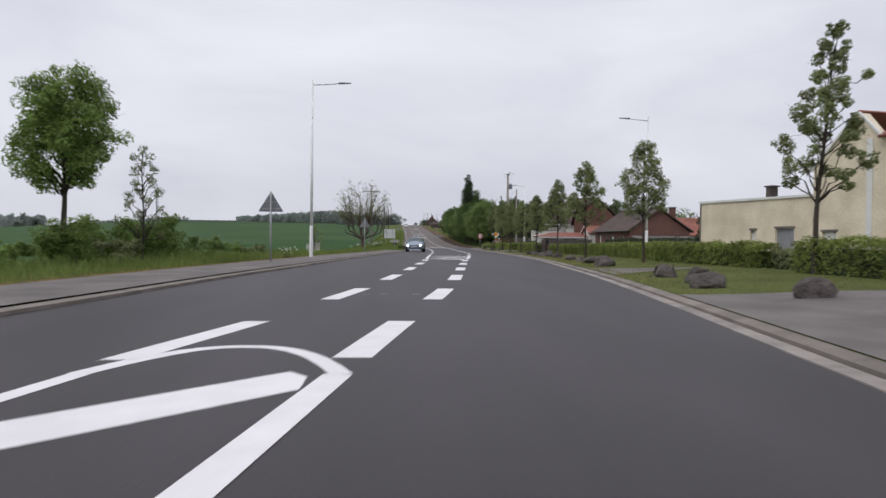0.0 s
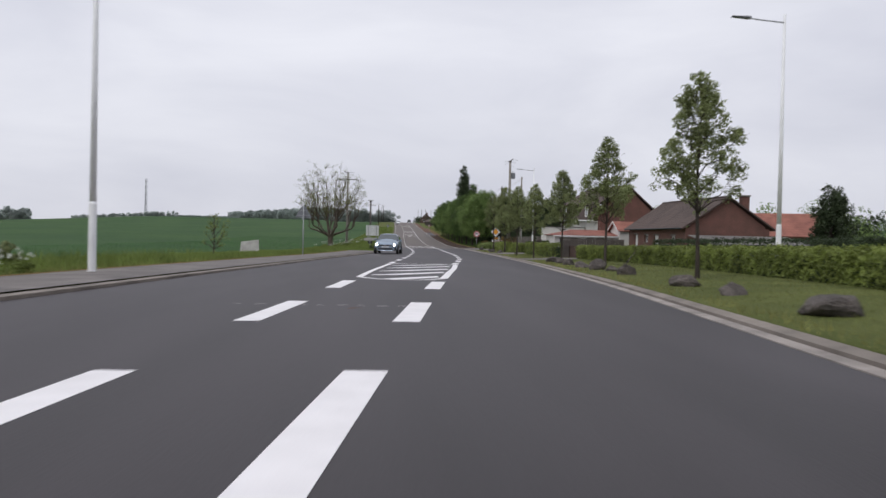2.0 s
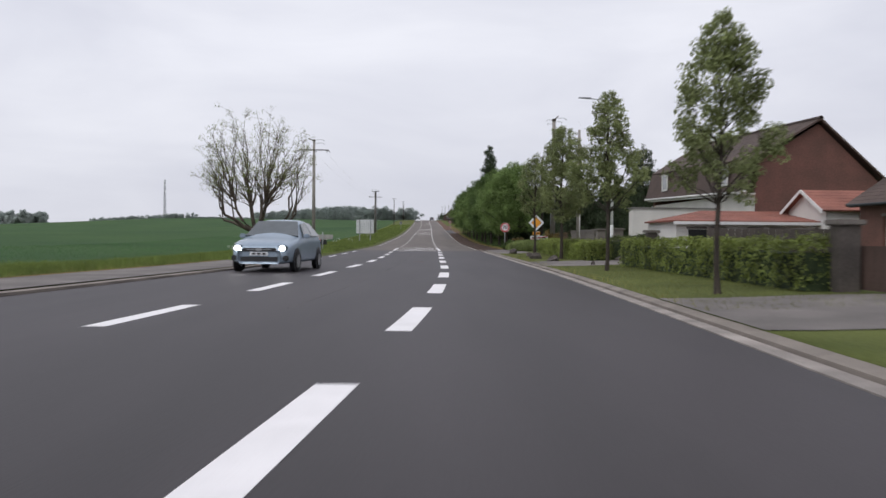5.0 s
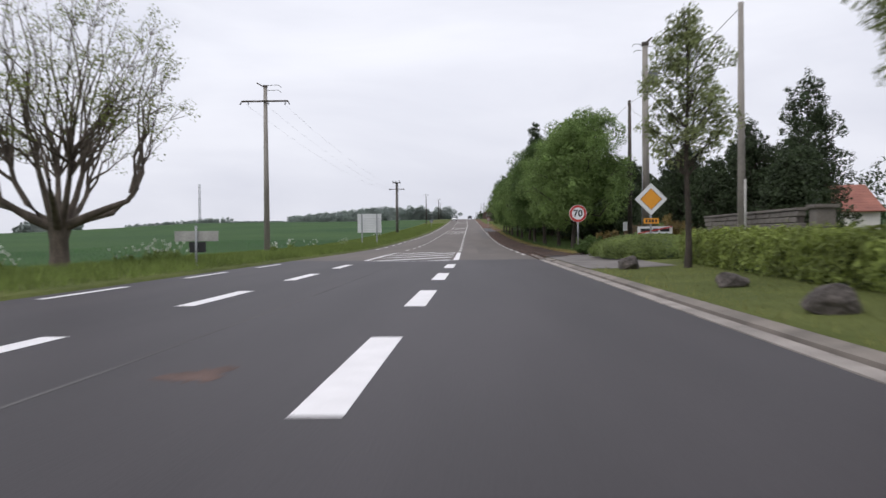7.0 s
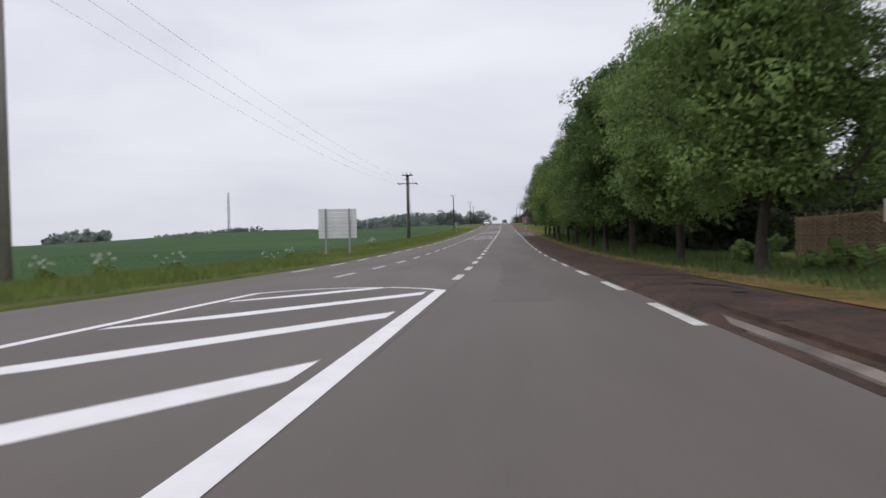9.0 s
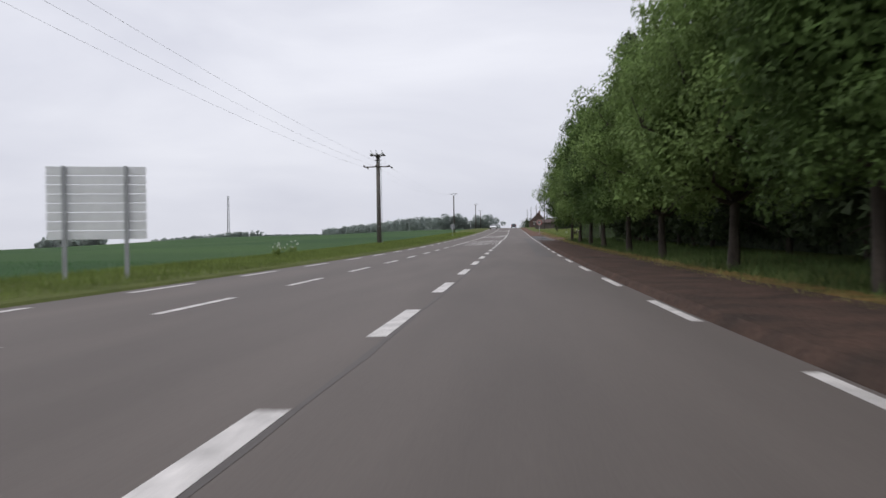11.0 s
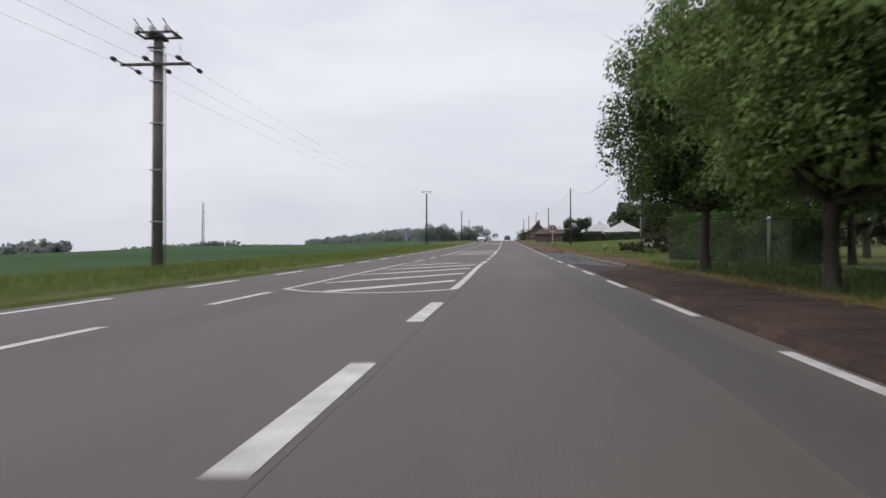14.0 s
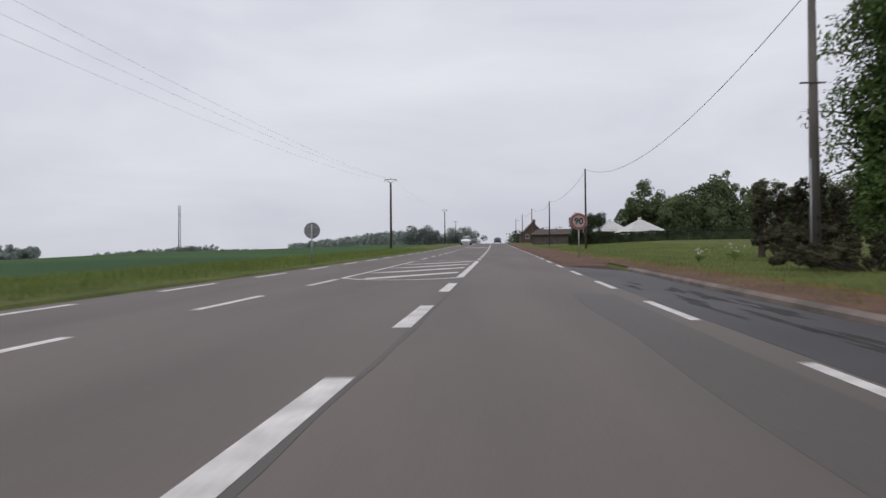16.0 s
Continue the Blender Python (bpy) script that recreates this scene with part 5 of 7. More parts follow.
plate("sign_plate", diamond(0.60, 0.07), 0.0, 0.014, M_WHITE, sg, "white diamond plate")
plate("black_line", diamond(0.405), -0.004, 0.001, M_BLACK, sg)
plate("orange_field", diamond(0.385), -0.008, 0.001, M_ORANGE, sg, "orange-yellow diamond centre")
plate("small_panel", [(-0.28, c - 0.90), (0.28, c - 0.90), (0.28, c - 0.70), (-0.28, c - 0.70)], 0.0, 0.012, M_ORANGE, sg, "small orange panel with faded marks")
for k in range(4):
    box_part("writing_bar", (-0.21 + 0.115 * k, -0.13 + 0.115 * k, -0.004, 0.0005, c - 0.855, c - 0.745), M_BARK, sg, "dark characters")
stand(sg, 15.62, 122.6, 2)
tagged(sg, "orange and white diamond priority road sign above a small panel", "road sign")

nb = new("place_name_board")
plate("sign_plate", [(-0.66, 0.72), (0.66, 0.72), (0.66, 1.0), (-0.66, 1.0)], 0.0, 0.03, M_WHITE, nb)
for k, (a, b) in enumerate(((-0.55, -0.15), (-0.08, 0.12), (0.2, 0.56))):
    box_part("writing_bar", (a, b, -0.004, 0.0005, 0.80, 0.92), M_BLACK, nb)
bar = box_part("red_slash", (-0.66, 0.66, -0.009, -0.0045, -0.022, 0.022), M_RED, nb, "red diagonal stripe")
bar.matrix_basis = pose(0, 0, 0.86, 0, -11, 0)
for xx in (-0.5, 0.5):
    pipe_part("post", [(xx, 0.06, -0.3), (xx, 0.06, 0.95)], 0.03, M_STEEL, nb)
stand(nb, 15.95, 123.4, 2, 0.07)
tagged(nb, "white end-of-village name board crossed by a red stripe", "road sign")


def board_back(x0, y0, x1, y1, zb, zt):
    """A large direction board seen from behind: ribbed panels on two posts."""
    root = new("direction_board")
    L = math.hypot(x1 - x0, y1 - y0)
    g = land_z((x0 + x1) / 2, (y0 + y1) / 2)
    n = 8
    hh = (zt - zb) / n
    for k in range(n):
        box_part("panel", (0, L, 0, 0.03, zb - g + hh * k + 0.008, zb - g + hh * (k + 1) - 0.008), M_WHITE, root, bevel=0.004)
    for u in (0.18, 0.80):
        box_part("post", (L * u - 0.05, L * u + 0.05, -0.10, -0.002, -0.4, zt - g), M_STEEL, root)
    root.matrix_basis = pose(x0, y0, g, 0, 0, math.degrees(math.atan2(y1 - y0, x1 - x0)))
    return tagged(root, "white direction board seen from its ribbed back on two posts", "road sign")


board_back(-2.15, 175.5, 0.25, 176.2, 1.05, 3.0)

# a small name board with a dark box at the verge, and a leaning panel in the field
vb = new("name_board")
for a, b in ((-0.70, 0.0), (0.004, 0.70)):
    box_part("panel", (a, b, 0, 0.03, 0.82, 1.15), M_SIGNOLD, vb, bevel=0.004)
pipe_part("post", [(0, -0.05, -0.3), (0, -0.05, 1.32)], 0.035, M_STEEL, vb)
box_part("dark_box", (-0.24, 0.28, 0.0, 0.10, 0.46, 0.80), M_BLACK, vb, "dark panel under the board", bevel=0.01)
stand(vb, 0.1, 118.6, 3)
tagged(vb, "weathered white name board on one post over a dark panel", "road sign")

tp = new("leaning_panel")
plate("sheet", [(-0.78, -0.05), (0.80, 0.02), (0.72, 1.02), (-0.78, 0.80)], 0.0, 0.025, M_SIGNOLD, tp)
for xx in (-0.5, 0.5):
    pipe_part("stake", [(xx, 0.05, -0.25), (xx, 0.05, 0.7)], 0.03, M_POLEWOOD, tp)
tp.matrix_basis = pose(-9.0, 89.8, land_z(-9.0, 89.8) + 0.12, -12, 0, -10)
tagged(tp, "pale grey panel leaning at the edge of the wheat field", "panel")

# round sign from behind
rb = new("round_sign")
x, y = 1.5, 277.0
c = 4.22 - land_z(x, y)
plate("sign_plate", ring_pts(0.40, 40, 0, c), 0.0, 0.014, M_SIGNBACK, rb, "bare grey back of a round sign plate")
pipe_part("post", [(0, -0.04, -0.3), (0, -0.04, c + 0.3)], 0.034, M_STEEL, rb)
for zz in (c - 0.18, c + 0.18):
    box_part("rail", (-0.3, 0.3, -0.006, 0.0, zz - 0.015, zz + 0.015), M_STEEL, rb)
stand(rb, x, y)
tagged(rb, "round road sign seen from its grey back on a post", "road sign")


# ---- poles and lines ----
def insulator(x, y, z, root, hang=False):
    pts = [(x, y, z + (-1 if hang else 1) * d) for d in (0, 0.06, 0.07, 0.13, 0.14, 0.22)]
    pipe_part("insulator", pts, [0.02, 0.02, 0.055, 0.05, 0.035, 0.02], M_SIGNBACK, root, seg=8)


def line_pole(x, y, top, kind, material, arm_z=None, r0=0.16, r1=0.09):
    root = new("utility_pole")
    h = top - land_z(x, y)
    pipe_part("pole", [(0, 0, -0.5), (0, 0, h * 0.5), (0, 0, h)], [r0, (r0 + r1) / 2, r1], material, root, seg=8 if kind != "wood" else 12)
    if kind in ("cross", "pins"):
        za = arm_z - land_z(x, y)
        ends = 1.5 if kind == "cross" else 1.36
        box_part("crossarm", (-ends, ends, -r1 - 0.09, -r1, za - 0.05, za + 0.05), M_POLEWOOD, root)
        for xx in (-1.5, 1.5) if kind == "cross" else ():
            pipe_part("arm_end", [(xx, -r1 - 0.05, za), (xx * 1.08, -r1 - 0.05, za - 0.22)], 0.035, M_POLEWOOD, root)
        for xx in (-1.05, 0.25, 1.35) if kind == "cross" else ():
            insulator(xx, -r1 - 0.14, za - 0.05, root, True)
    if kind == "pins":
        for yy in (-0.42, 0.42):
            box_part("top_arm", (-0.74, 0.74, yy - 0.04, yy + 0.04, h + 0.0, h + 0.07), M_POLEWOOD, root)
        for xx in (-0.74, 0.68):
            box_part("side_bar", (xx, xx + 0.06, -0.38, 0.38, h + 0.002, h + 0.066), M_POLEWOOD, root)
        box_part("cap", (-0.24, 0.24, -0.38, 0.38, h - 0.12, h - 0.002), M_POLEWOOD, root)
        for xx in (-0.62, -0.08, 0.48):
            # ribbed switch insulators, with the open blade lying over them along the line
            for yy in (-0.42, 0.42):
                pts = [(xx, yy, h + 0.07 + 0.035 * i) for i in range(8)]
                pipe_part("switch_insulator", pts, [0.05, 0.12, 0.06, 0.13, 0.06, 0.12, 0.05, 0.03], M_LAMP, root, "pale ribbed switch insulator", seg=10)
            pipe_part("switch_blade", [(xx, -0.75, h + 0.45), (xx, -0.3, h + 0.30), (xx, 0.45, h + 0.12)], 0.022, M_BLACK, root)
            pipe_part("jumper", [(xx, 0.45, h + 0.12), (xx + 0.05, 0.75, h - 0.1), (xx * 1.5, 0.5, za + 0.1)], 0.008, M_CABLE, root, seg=5)
        for xx in (-1.2, 0.0, 1.25):
            for sy in (-1, 1):
                # strain strings pulling out level along the line
                pipe_part("strain_rod", [(xx, -r1 - 0.04, za + 0.02), (xx, sy * 0.85 - 0.1, za)], 0.022, M_POLEWOOD, root, seg=6)
                pts = [(xx, sy * (0.85 + 0.06 * i) - 0.1, za) for i in range(7)]
                pipe_part("strain_insulator", pts, [0.03, 0.09, 0.045, 0.09, 0.045, 0.08, 0.03], M_POLEWOOD, root, seg=8)
        box_part("bracket", (-0.34, 0.34, -r1 - 0.06, -r1, h - 0.52, h - 0.46), M_POLEWOOD, root)
        pipe_part("conduit", [(r0 + 0.12, -0.1, 0), (r0 + 0.08, -0.1, h * 0.92)], 0.025, M_STEEL, root)
        for zz in (h * 0.2, h * 0.42, h * 0.62, h * 0.8, h * 0.93):
            box_part("strap", (-r0 + 0.01, r0 - 0.01, -0.245, -0.11, zz, zz + 0.04), M_STEEL, root)
    if kind == "cross":
        pipe_part("top_bracket", [(-0.55, 0, h + 0.22), (0, 0, h - 0.1)], 0.04, M_POLEWOOD, root)
        for zz in (h + 0.05, h - 0.28):
            pipe_part("top_arm", [(0, 0, zz), (0.85, 0, zz + 0.02), (1.05, 0, zz - 0.12)], 0.022, M_STEEL, root)
        box_part("cap", (-0.12, 0.12, -0.12, 0.12, h - 0.1, h + 0.06), M_POLEWOOD, root)
    if kind == "brackets":
        pipe_part("top_bracket", [(-0.1, 0, h - 0.15), (0.45, 0, h + 0.35)], 0.05, M_POLEWOOD, root)
        box_part("cap", (-0.2, 0.2, -0.2, 0.2, h - 0.2, h + 0.02), M_POLEWOOD, root)
        for zz, a, b in ((h + 0.1, 0.2, 1.3), (h - 0.25, 0.2, 0.85), (h - 0.1, -0.2, -0.85), (h - 0.5, -0.2, -0.75), (h - 0.85, 0.15, 0.6)):
            pipe_part("wire_bracket", [(a, 0, zz), (b * 0.8, 0, zz + 0.03), (b, 0, zz - 0.12)], 0.022, M_STEEL, root)
        box_part("transformer", (r1 + 0.05, r1 + 0.62, -0.25, 0.25, h - 2.75, h - 1.85), M_SIGNBACK, root, "grey pole-mounted transformer", bevel=0.06)
        for xx in (r1 + 0.2, r1 + 0.45):
            insulator(xx, 0, h - 1.85, root)
        pipe_part("conduit", [(-r0 - 0.03, -0.1, 0), (-r1 - 0.03, -0.1, h * 0.5)], 0.03, M_STEEL, root)
    if kind == "vee":
        for sx in (-1, 1):
            pipe_part("arm", [(0, 0, h - 0.05), (sx * 0.75, 0, h + 0.42)], 0.03, M_POLEWOOD, root)
            insulator(sx * 0.78, 0, h + 0.38, root, True)
        box_part("top_arm", (-0.75, 0.75, -0.03, 0.03, h + 0.38, h + 0.44), M_POLEWOOD, root)
        insulator(0, 0, h + 0.44, root)
    stand(root, x, y)
    return root, h


POLE_L = "weathered concrete utility pole with crossarm at the field edge"
left_poles = []
for x, y, top, kind, arm, m, r0 in ((-4.08, 145.0, 10.45, "cross", 9.45, M_CONC, 0.21), (-2.9, 234.6, 10.15, "pins", 9.02, M_CONC_D, 0.23), (-2.5, 340.0, 13.2, "vee", None, M_POLEWOOD, 0.15),
                                    (-1.8, 447.0, 16.8, "vee", None, M_POLEWOOD, 0.15), (-4.0, 560.0, 20.0, "vee", None, M_POLEWOOD, 0.15)):
    root, h = line_pole(x, y, top, kind, m, arm, r0, 0.19 if kind == "pins" else 0.12)
    tagged(root, POLE_L if kind != "vee" else "dark utility pole with a small top arm at the roadside", "utility pole", "left-hand line poles")
    left_poles.append((x, y, top))
RIGHT = [(18.6, 121.7, 8.75, "wood", M_CONC, 0.15), (20.6, 145.4, 13.0, "brackets", M_CONC, 0.28), (19.1, 143.1, 8.9, "wood", M_POLEWOOD, 0.15), (19.85, 261.9, 10.85, "wood", M_CONC_D, 0.17),
         (19.7, 318.0, 12.0, "wood", M_POLEWOOD, 0.12), (19.0, 358.0, 12.0, "wood", M_POLEWOOD, 0.12), (18.4, 398.0, 13.8, "wood", M_POLEWOOD, 0.12), (17.8, 432.0, 14.9, "wood", M_POLEWOOD, 0.12),
         (17.4, 470.0, 16.0, "wood", M_POLEWOOD, 0.12)]
for k, (x, y, top, kind, m, r0) in enumerate(RIGHT):
    root, h = line_pole(x, y, top, kind, m, top - 0.9, r0, r0 * 0.62)
    if k == 0:
        pipe_part("white_conduit", [(0.08, -0.15, 0), (0.08, -0.15, 2.7)], 0.045, M_SIGNOLD, root, "white cable guard")
    if k == 3:
        pipe_part("lamp_arm", [(0, -0.1, h - 0.62), (-0.35, -0.3, h - 0.42), (-0.75, -0.5, h - 0.42)], 0.03, M_STEEL, root)
        bm = bmesh.new()
        bmesh.ops.create_uvsphere(bm, u_segments=14, v_segments=8, radius=0.5)
        for v in bm.verts:
            v.co = Vector((v.co.x * 0.55, v.co.y * 0.26, v.co.z * (0.22 if v.co.z > 0 else 0.14)))
        hd = part("lamp_head", bm, M_SIGNBACK, root, "old grey street light head", shade=True)
        hd.matrix_basis = pose(-0.98, -0.62, h - 0.42, 0, 6, 30)
        box_part("step_bar", (-0.42, 0.32, -0.13, -0.09, h * 0.63, h * 0.63 + 0.05), M_POLEWOOD, root)
        box_part("back_arm", (0.0, 0.7, -0.02, 0.02, h - 0.06, h - 0.02), M_POLEWOOD, root)
        for zz in (0.4, 0.9, 1.4):
            box_part("tread", (-0.03, 0.03, -0.20, -0.14, zz, zz + 0.1), M_BLACK, root)
        pipe_part("conduit", [(-0.17, -0.12, 0), (-0.14, -0.1, 3.2)], 0.025, M_STEEL, root)
    if k == 2:
        box_part("meter_box", (-0.42, -0.2, -0.16, 0.1, 1.1, 1.65), M_LAMP, root, "white meter box", bevel=0.01)
        for zz in (1.2, 1.9, 2.6, 3.3):
            box_part("strap", (-0.17, 0.17, -0.17, -0.145, zz, zz + 0.05), M_BLACK, root)
    tagged(root, "concrete roadside pole with a street light and cables" if k == 3 else ("concrete utility pole with bracket arms behind the hedge" if k == 1 else "slender weathered utility pole beside the road"), "utility pole", "right-hand line poles")


def cable(p, q, sag, r=0.016, material=None):
    pts = []
    for i in range(25):
        u = i / 24
        a = Vector(p).lerp(Vector(q), u)
        a.z -= sag * 4 * u * (1 - u)
        pts.append(tuple(a))
    ob = pipe_part("overhead_cable", pts, r, material or M_CABLE, None, seg=5)
    return tagged(ob, "thin dark overhead cable strung between poles", "cable", "overhead cables")


for (x0, y0, z0), (x1, y1, z1) in zip(left_poles, left_poles[1:]):
    # level strings on the crossarms, close insulators on the small top arms beyond
    near, far = ((1.25, -1.2, 0.0) if y < 300 else (0.78, 0.25, 0.5) for y in (y0, y1))
    for k in (-1, 0, 1):
        a = (x0 + k * near[0], y0 + (1.1 if y0 > 200 and y0 < 300 else 0), z0 + (near[2] if k == 0 and y0 > 300 else near[1]))
        b = (x1 + k * far[0], y1 - (1.3 if y1 < 300 else 0), z1 + (far[2] if k == 0 and y1 > 300 else far[1]))
        cable(a, b, 1.0, 0.005 if y0 < 200 else 0.004)
cable((18.6, 121.7, 8.6), (19.1, 143.1, 8.75), 0.35)
cable((19.85, 261.9, 10.75), (19.1, 143.1, 8.75), 1.6, 0.010, M_POLEWOOD)
for a, b in zip(RIGHT[3:], RIGHT[4:]):
    cable((a[0], a[1], a[2] - 0.3), (b[0], b[1], b[2] - 0.05), 2.05 if a[1] < 300 else 0.8, 0.013, M_POLEWOOD)
cable((19.1, 143.1, 8.5), (20.6, 145.4, 8.2), 0.15)

# far radio mast
mast = new("radio_mast")
mv, mf = [], []
gz = land_z(-281, 971)
H = 61 - gz
legs = [(1.5 * math.cos(a), 1.5 * math.sin(a)) for a in (0.5, 2.6, 4.7)]
for lx, ly in legs:
    pipe_part("leg", [(lx, ly, -0.5), (lx * 0.7, ly * 0.7, H)], 0.22, M_SIGNBACK, mast, seg=5)
nb_ = 22
for k in range(nb_):
    z0, z1 = H * k / nb_, H * (k + 1) / nb_
    for i in range(3):
        a, b = legs[i], legs[(i + 1) % 3]
        f0, f1 = 1 - 0.3 * k / nb_, 1 - 0.3 * (k + 1) / nb_
        tube(mv, mf, [(a[0] * f0, a[1] * f0, z0), (b[0] * f1, b[1] * f1, z1)], [0.13, 0.13], 4)
mesh_ob("brace", mv, mf, M_SIGNBACK, mast)
for zz in (H - 1.5, H - 6, H - 13):
    for a in (0.3, 2.4, 4.5):
        box_part("antenna", (1.0 * math.cos(a) - 0.3, 1.0 * math.cos(a) + 0.3, 1.0 * math.sin(a) - 0.3, 1.0 * math.sin(a) + 0.3, zz - 1.6, zz + 1.6), M_WHITE, mast)
stand(mast, -281, 971)
tagged(mast, "tall slender lattice radio mast on the far hill", "radio mast")

# a marker post under the trees, a utility cabinet beside the hedge
mp = new("marker_post")
pipe_part("post", [(0, 0, -0.3), (0, 0, 1.5)], 0.045, M_CONC, mp)
pipe_part("cap", [(0, 0, 1.5), (0, 0, 1.64)], 0.052, M_WHITE, mp, "white painted top")
stand(mp, 18.5, 231.3)
tagged(mp, "grey concrete marker post under the avenue trees", "post")
uc = new("utility_cabinet")
box_part("body", (-0.35, 0.35, -0.2, 0.2, -0.1, 0.92), M_CABINET, uc, bevel=0.015)
box_part("door", (-0.31, 0.31, -0.212, -0.2, 0.05, 0.84), M_CABINET, uc, bevel=0.004)
box_part("lid", (-0.38, 0.38, -0.23, 0.23, 0.92, 0.97), M_CABINET, uc, bevel=0.01)
stand(uc, 19.0, 246.6, -10)
tagged(uc, "grey-blue utility cabinet beside the clipped hedge", "cabinet")


# ---- houses ----
M_CREAM = mat("cream_render", (0.84, 0.75, 0.58), 0.9, 0.16, 0.7, 12, 0.5, 0.012, second=(0.66, 0.57, 0.43))
M_WHITEWALL = mat("white_render", (0.70, 0.68, 0.65), 0.85, 0.07, 0.8, 25, 0.25, 0.006)
M_BRICK = mat("red_brick", (0.180, 0.086, 0.068), 0.9, 0.22, 1.2, 14, 0.4, 0.012, second=(0.13, 0.068, 0.054))
M_TILE_BR = mat("brown_roof_tile", (0.074, 0.050, 0.042), 0.85, 0.22, 0.7, 18, 0.3, 0.01, island=0.2)
M_TILE_RED = mat("red_roof_tile", (0.25, 0.098, 0.072), 0.85, 0.2, 0.8, 18, 0.3, 0.01, island=0.18)
M_GREYROOF = mat("grey_fibre_roof", (0.20, 0.19, 0.18), 0.9, 0.2, 0.8, 20, 0.3, 0.01)
M_DOOR_G = mat("grey_shutter", (0.27, 0.27, 0.29), 0.6, 0.1, 2, 20, 0.1, 0.004)
M_FENCE = mat("grey_brown_fence", (0.085, 0.072, 0.065), 0.9, 0.25, 2, 25, 0.4, 0.01, per_object=0.12)
M_GATE = mat("brown_red_wood", (0.095, 0.060, 0.050), 0.8, 0.2, 2, 25, 0.3, 0.006, per_object=0.1)
M_WOVEN = mat("woven_willow", (0.165, 0.115, 0.070), 0.85, 0.25, 3, 25, 0.4, 0.01, per_object=0.2)
M_STONE = mat("grey_wall_stone", (0.185, 0.165, 0.15), 0.9, 0.22, 1.5, 18, 0.4, 0.015)
M_GLASS = mat("window_glass", (0.06, 0.07, 0.08), 0.08, 0.1, 1, 5, 0.0, spec=0.8)
M_CURTAIN = mat("curtained_window", (0.36, 0.37, 0.39), 0.12, 0.15, 3, 12, 0.0, spec=0.7)
M_FRAME = mat("white_window_frame", (0.72, 0.72, 0.71), 0.5, 0.05, 2, 20, 0.05, 0.002)


def wall_part(name, outline, thick, material, parent, holes=(), label=""):
    """A wall in the x-z plane (y from 0 to thick) with rectangular openings cut through it, built as a grid of cells."""
    xs = sorted({p[0] for p in outline} | {v for h in holes for v in (h[0], h[1])})
    lo = min(p[1] for p in outline)

    def top(x):
        ups = [p for p in outline if p[1] > lo + 1e-6]
        ups.sort()
        return float(np.interp(x, [p[0] for p in ups], [p[1] for p in ups]))
    bm = bmesh.new()

    def cell(x0, x1, z00, z01, z10, z11):
        vs = [bm.verts.new(p) for p in ((x0, 0, z00), (x1, 0, z10), (x1, thick, z10), (x0, thick, z00), (x0, 0, z01), (x1, 0, z11), (x1, thick, z11), (x0, thick, z01))]
        for f in ((0, 3, 2, 1), (4, 5, 6, 7), (0, 1, 5, 4), (1, 2, 6, 5), (2, 3, 7, 6), (3, 0, 4, 7)):
            bm.faces.new([vs[k] for k in f])
    for x0, x1 in zip(xs, xs[1:]):
        inside = sorted([h for h in holes if h[0] <= x0 + 1e-6 and h[1] >= x1 - 1e-6], key=lambda h: h[2])
        z = lo
        for h in inside:
            if h[2] > z + 1e-4:
                cell(x0, x1, z, h[2], z, h[2])
            z = h[3]
        cell(x0, x1, z, top(x0), z, top(x1))
    bmesh.ops.remove_doubles(bm, verts=bm.verts[:], dist=0.0005)
    return part(name, bm, material, parent, label)


def roof_slab(name, a, b, c, d, thick, material, parent, rows=0, label=""):
    """A roof plane through four corners (eave a-b, ridge d-c), with tile courses standing slightly proud."""
    a, b, c, d = (Vector(p) for p in (a, b, c, d))
    n = (b - a).cross(d - a).normalized()
    if n.z < 0:
        n = -n
    bm = bmesh.new()
    rows = rows or 1
    left, right = [], []
    for r in range(rows):
        for u, up in ((r / rows, thick + 0.008), ((r + 1) / rows, thick)):
            left.append(bm.verts.new(a.lerp(d, u) + n * up))
            right.append(bm.verts.new(b.lerp(c, u) + n * up))
    for i in range(len(left) - 1):
        bm.faces.new((left[i], right[i], right[i + 1], left[i + 1]))
    lo = [bm.verts.new(p) for p in (a, b, c, d)]
    bm.faces.new(lo[::-1])
    bm.faces.new((left[0], lo[0], lo[1], right[0]))
    bm.faces.new((left[-1], right[-1], lo[2], lo[3]))
    bm.faces.new([*left, lo[3], lo[0]])
    bm.faces.new([*right[::-1], lo[1], lo[2]])
    return part(name, bm, material, parent, label)


def opening(root, x0, x1, z0, z1, kind, fill=None, depth=0.12):
    """What sits in a wall opening: a framed window or a leaf."""
    if kind == "window":
        w = part_window(root, x0, x1, z0, z1, depth)
    else:
        leaf = box_part("door" if kind == "door" else "shutter", (x0 + 0.01, x1 - 0.01, depth, depth + 0.05, z0, z1 - 0.01), fill or M_FRAME, root, bevel=0.006)
        if kind == "garage":
            for k in range(1, 6):
                z = z0 + (z1 - z0) * k / 6
                box_part("slat", (x0 + 0.02, x1 - 0.02, depth - 0.012, depth, z - 0.01, z + 0.01), fill or M_FRAME, leaf)
    box_part("lintel", (x0 - 0.08, x1 + 0.08, -0.012, 0.06, z1, z1 + 0.10), M_STONE, root)


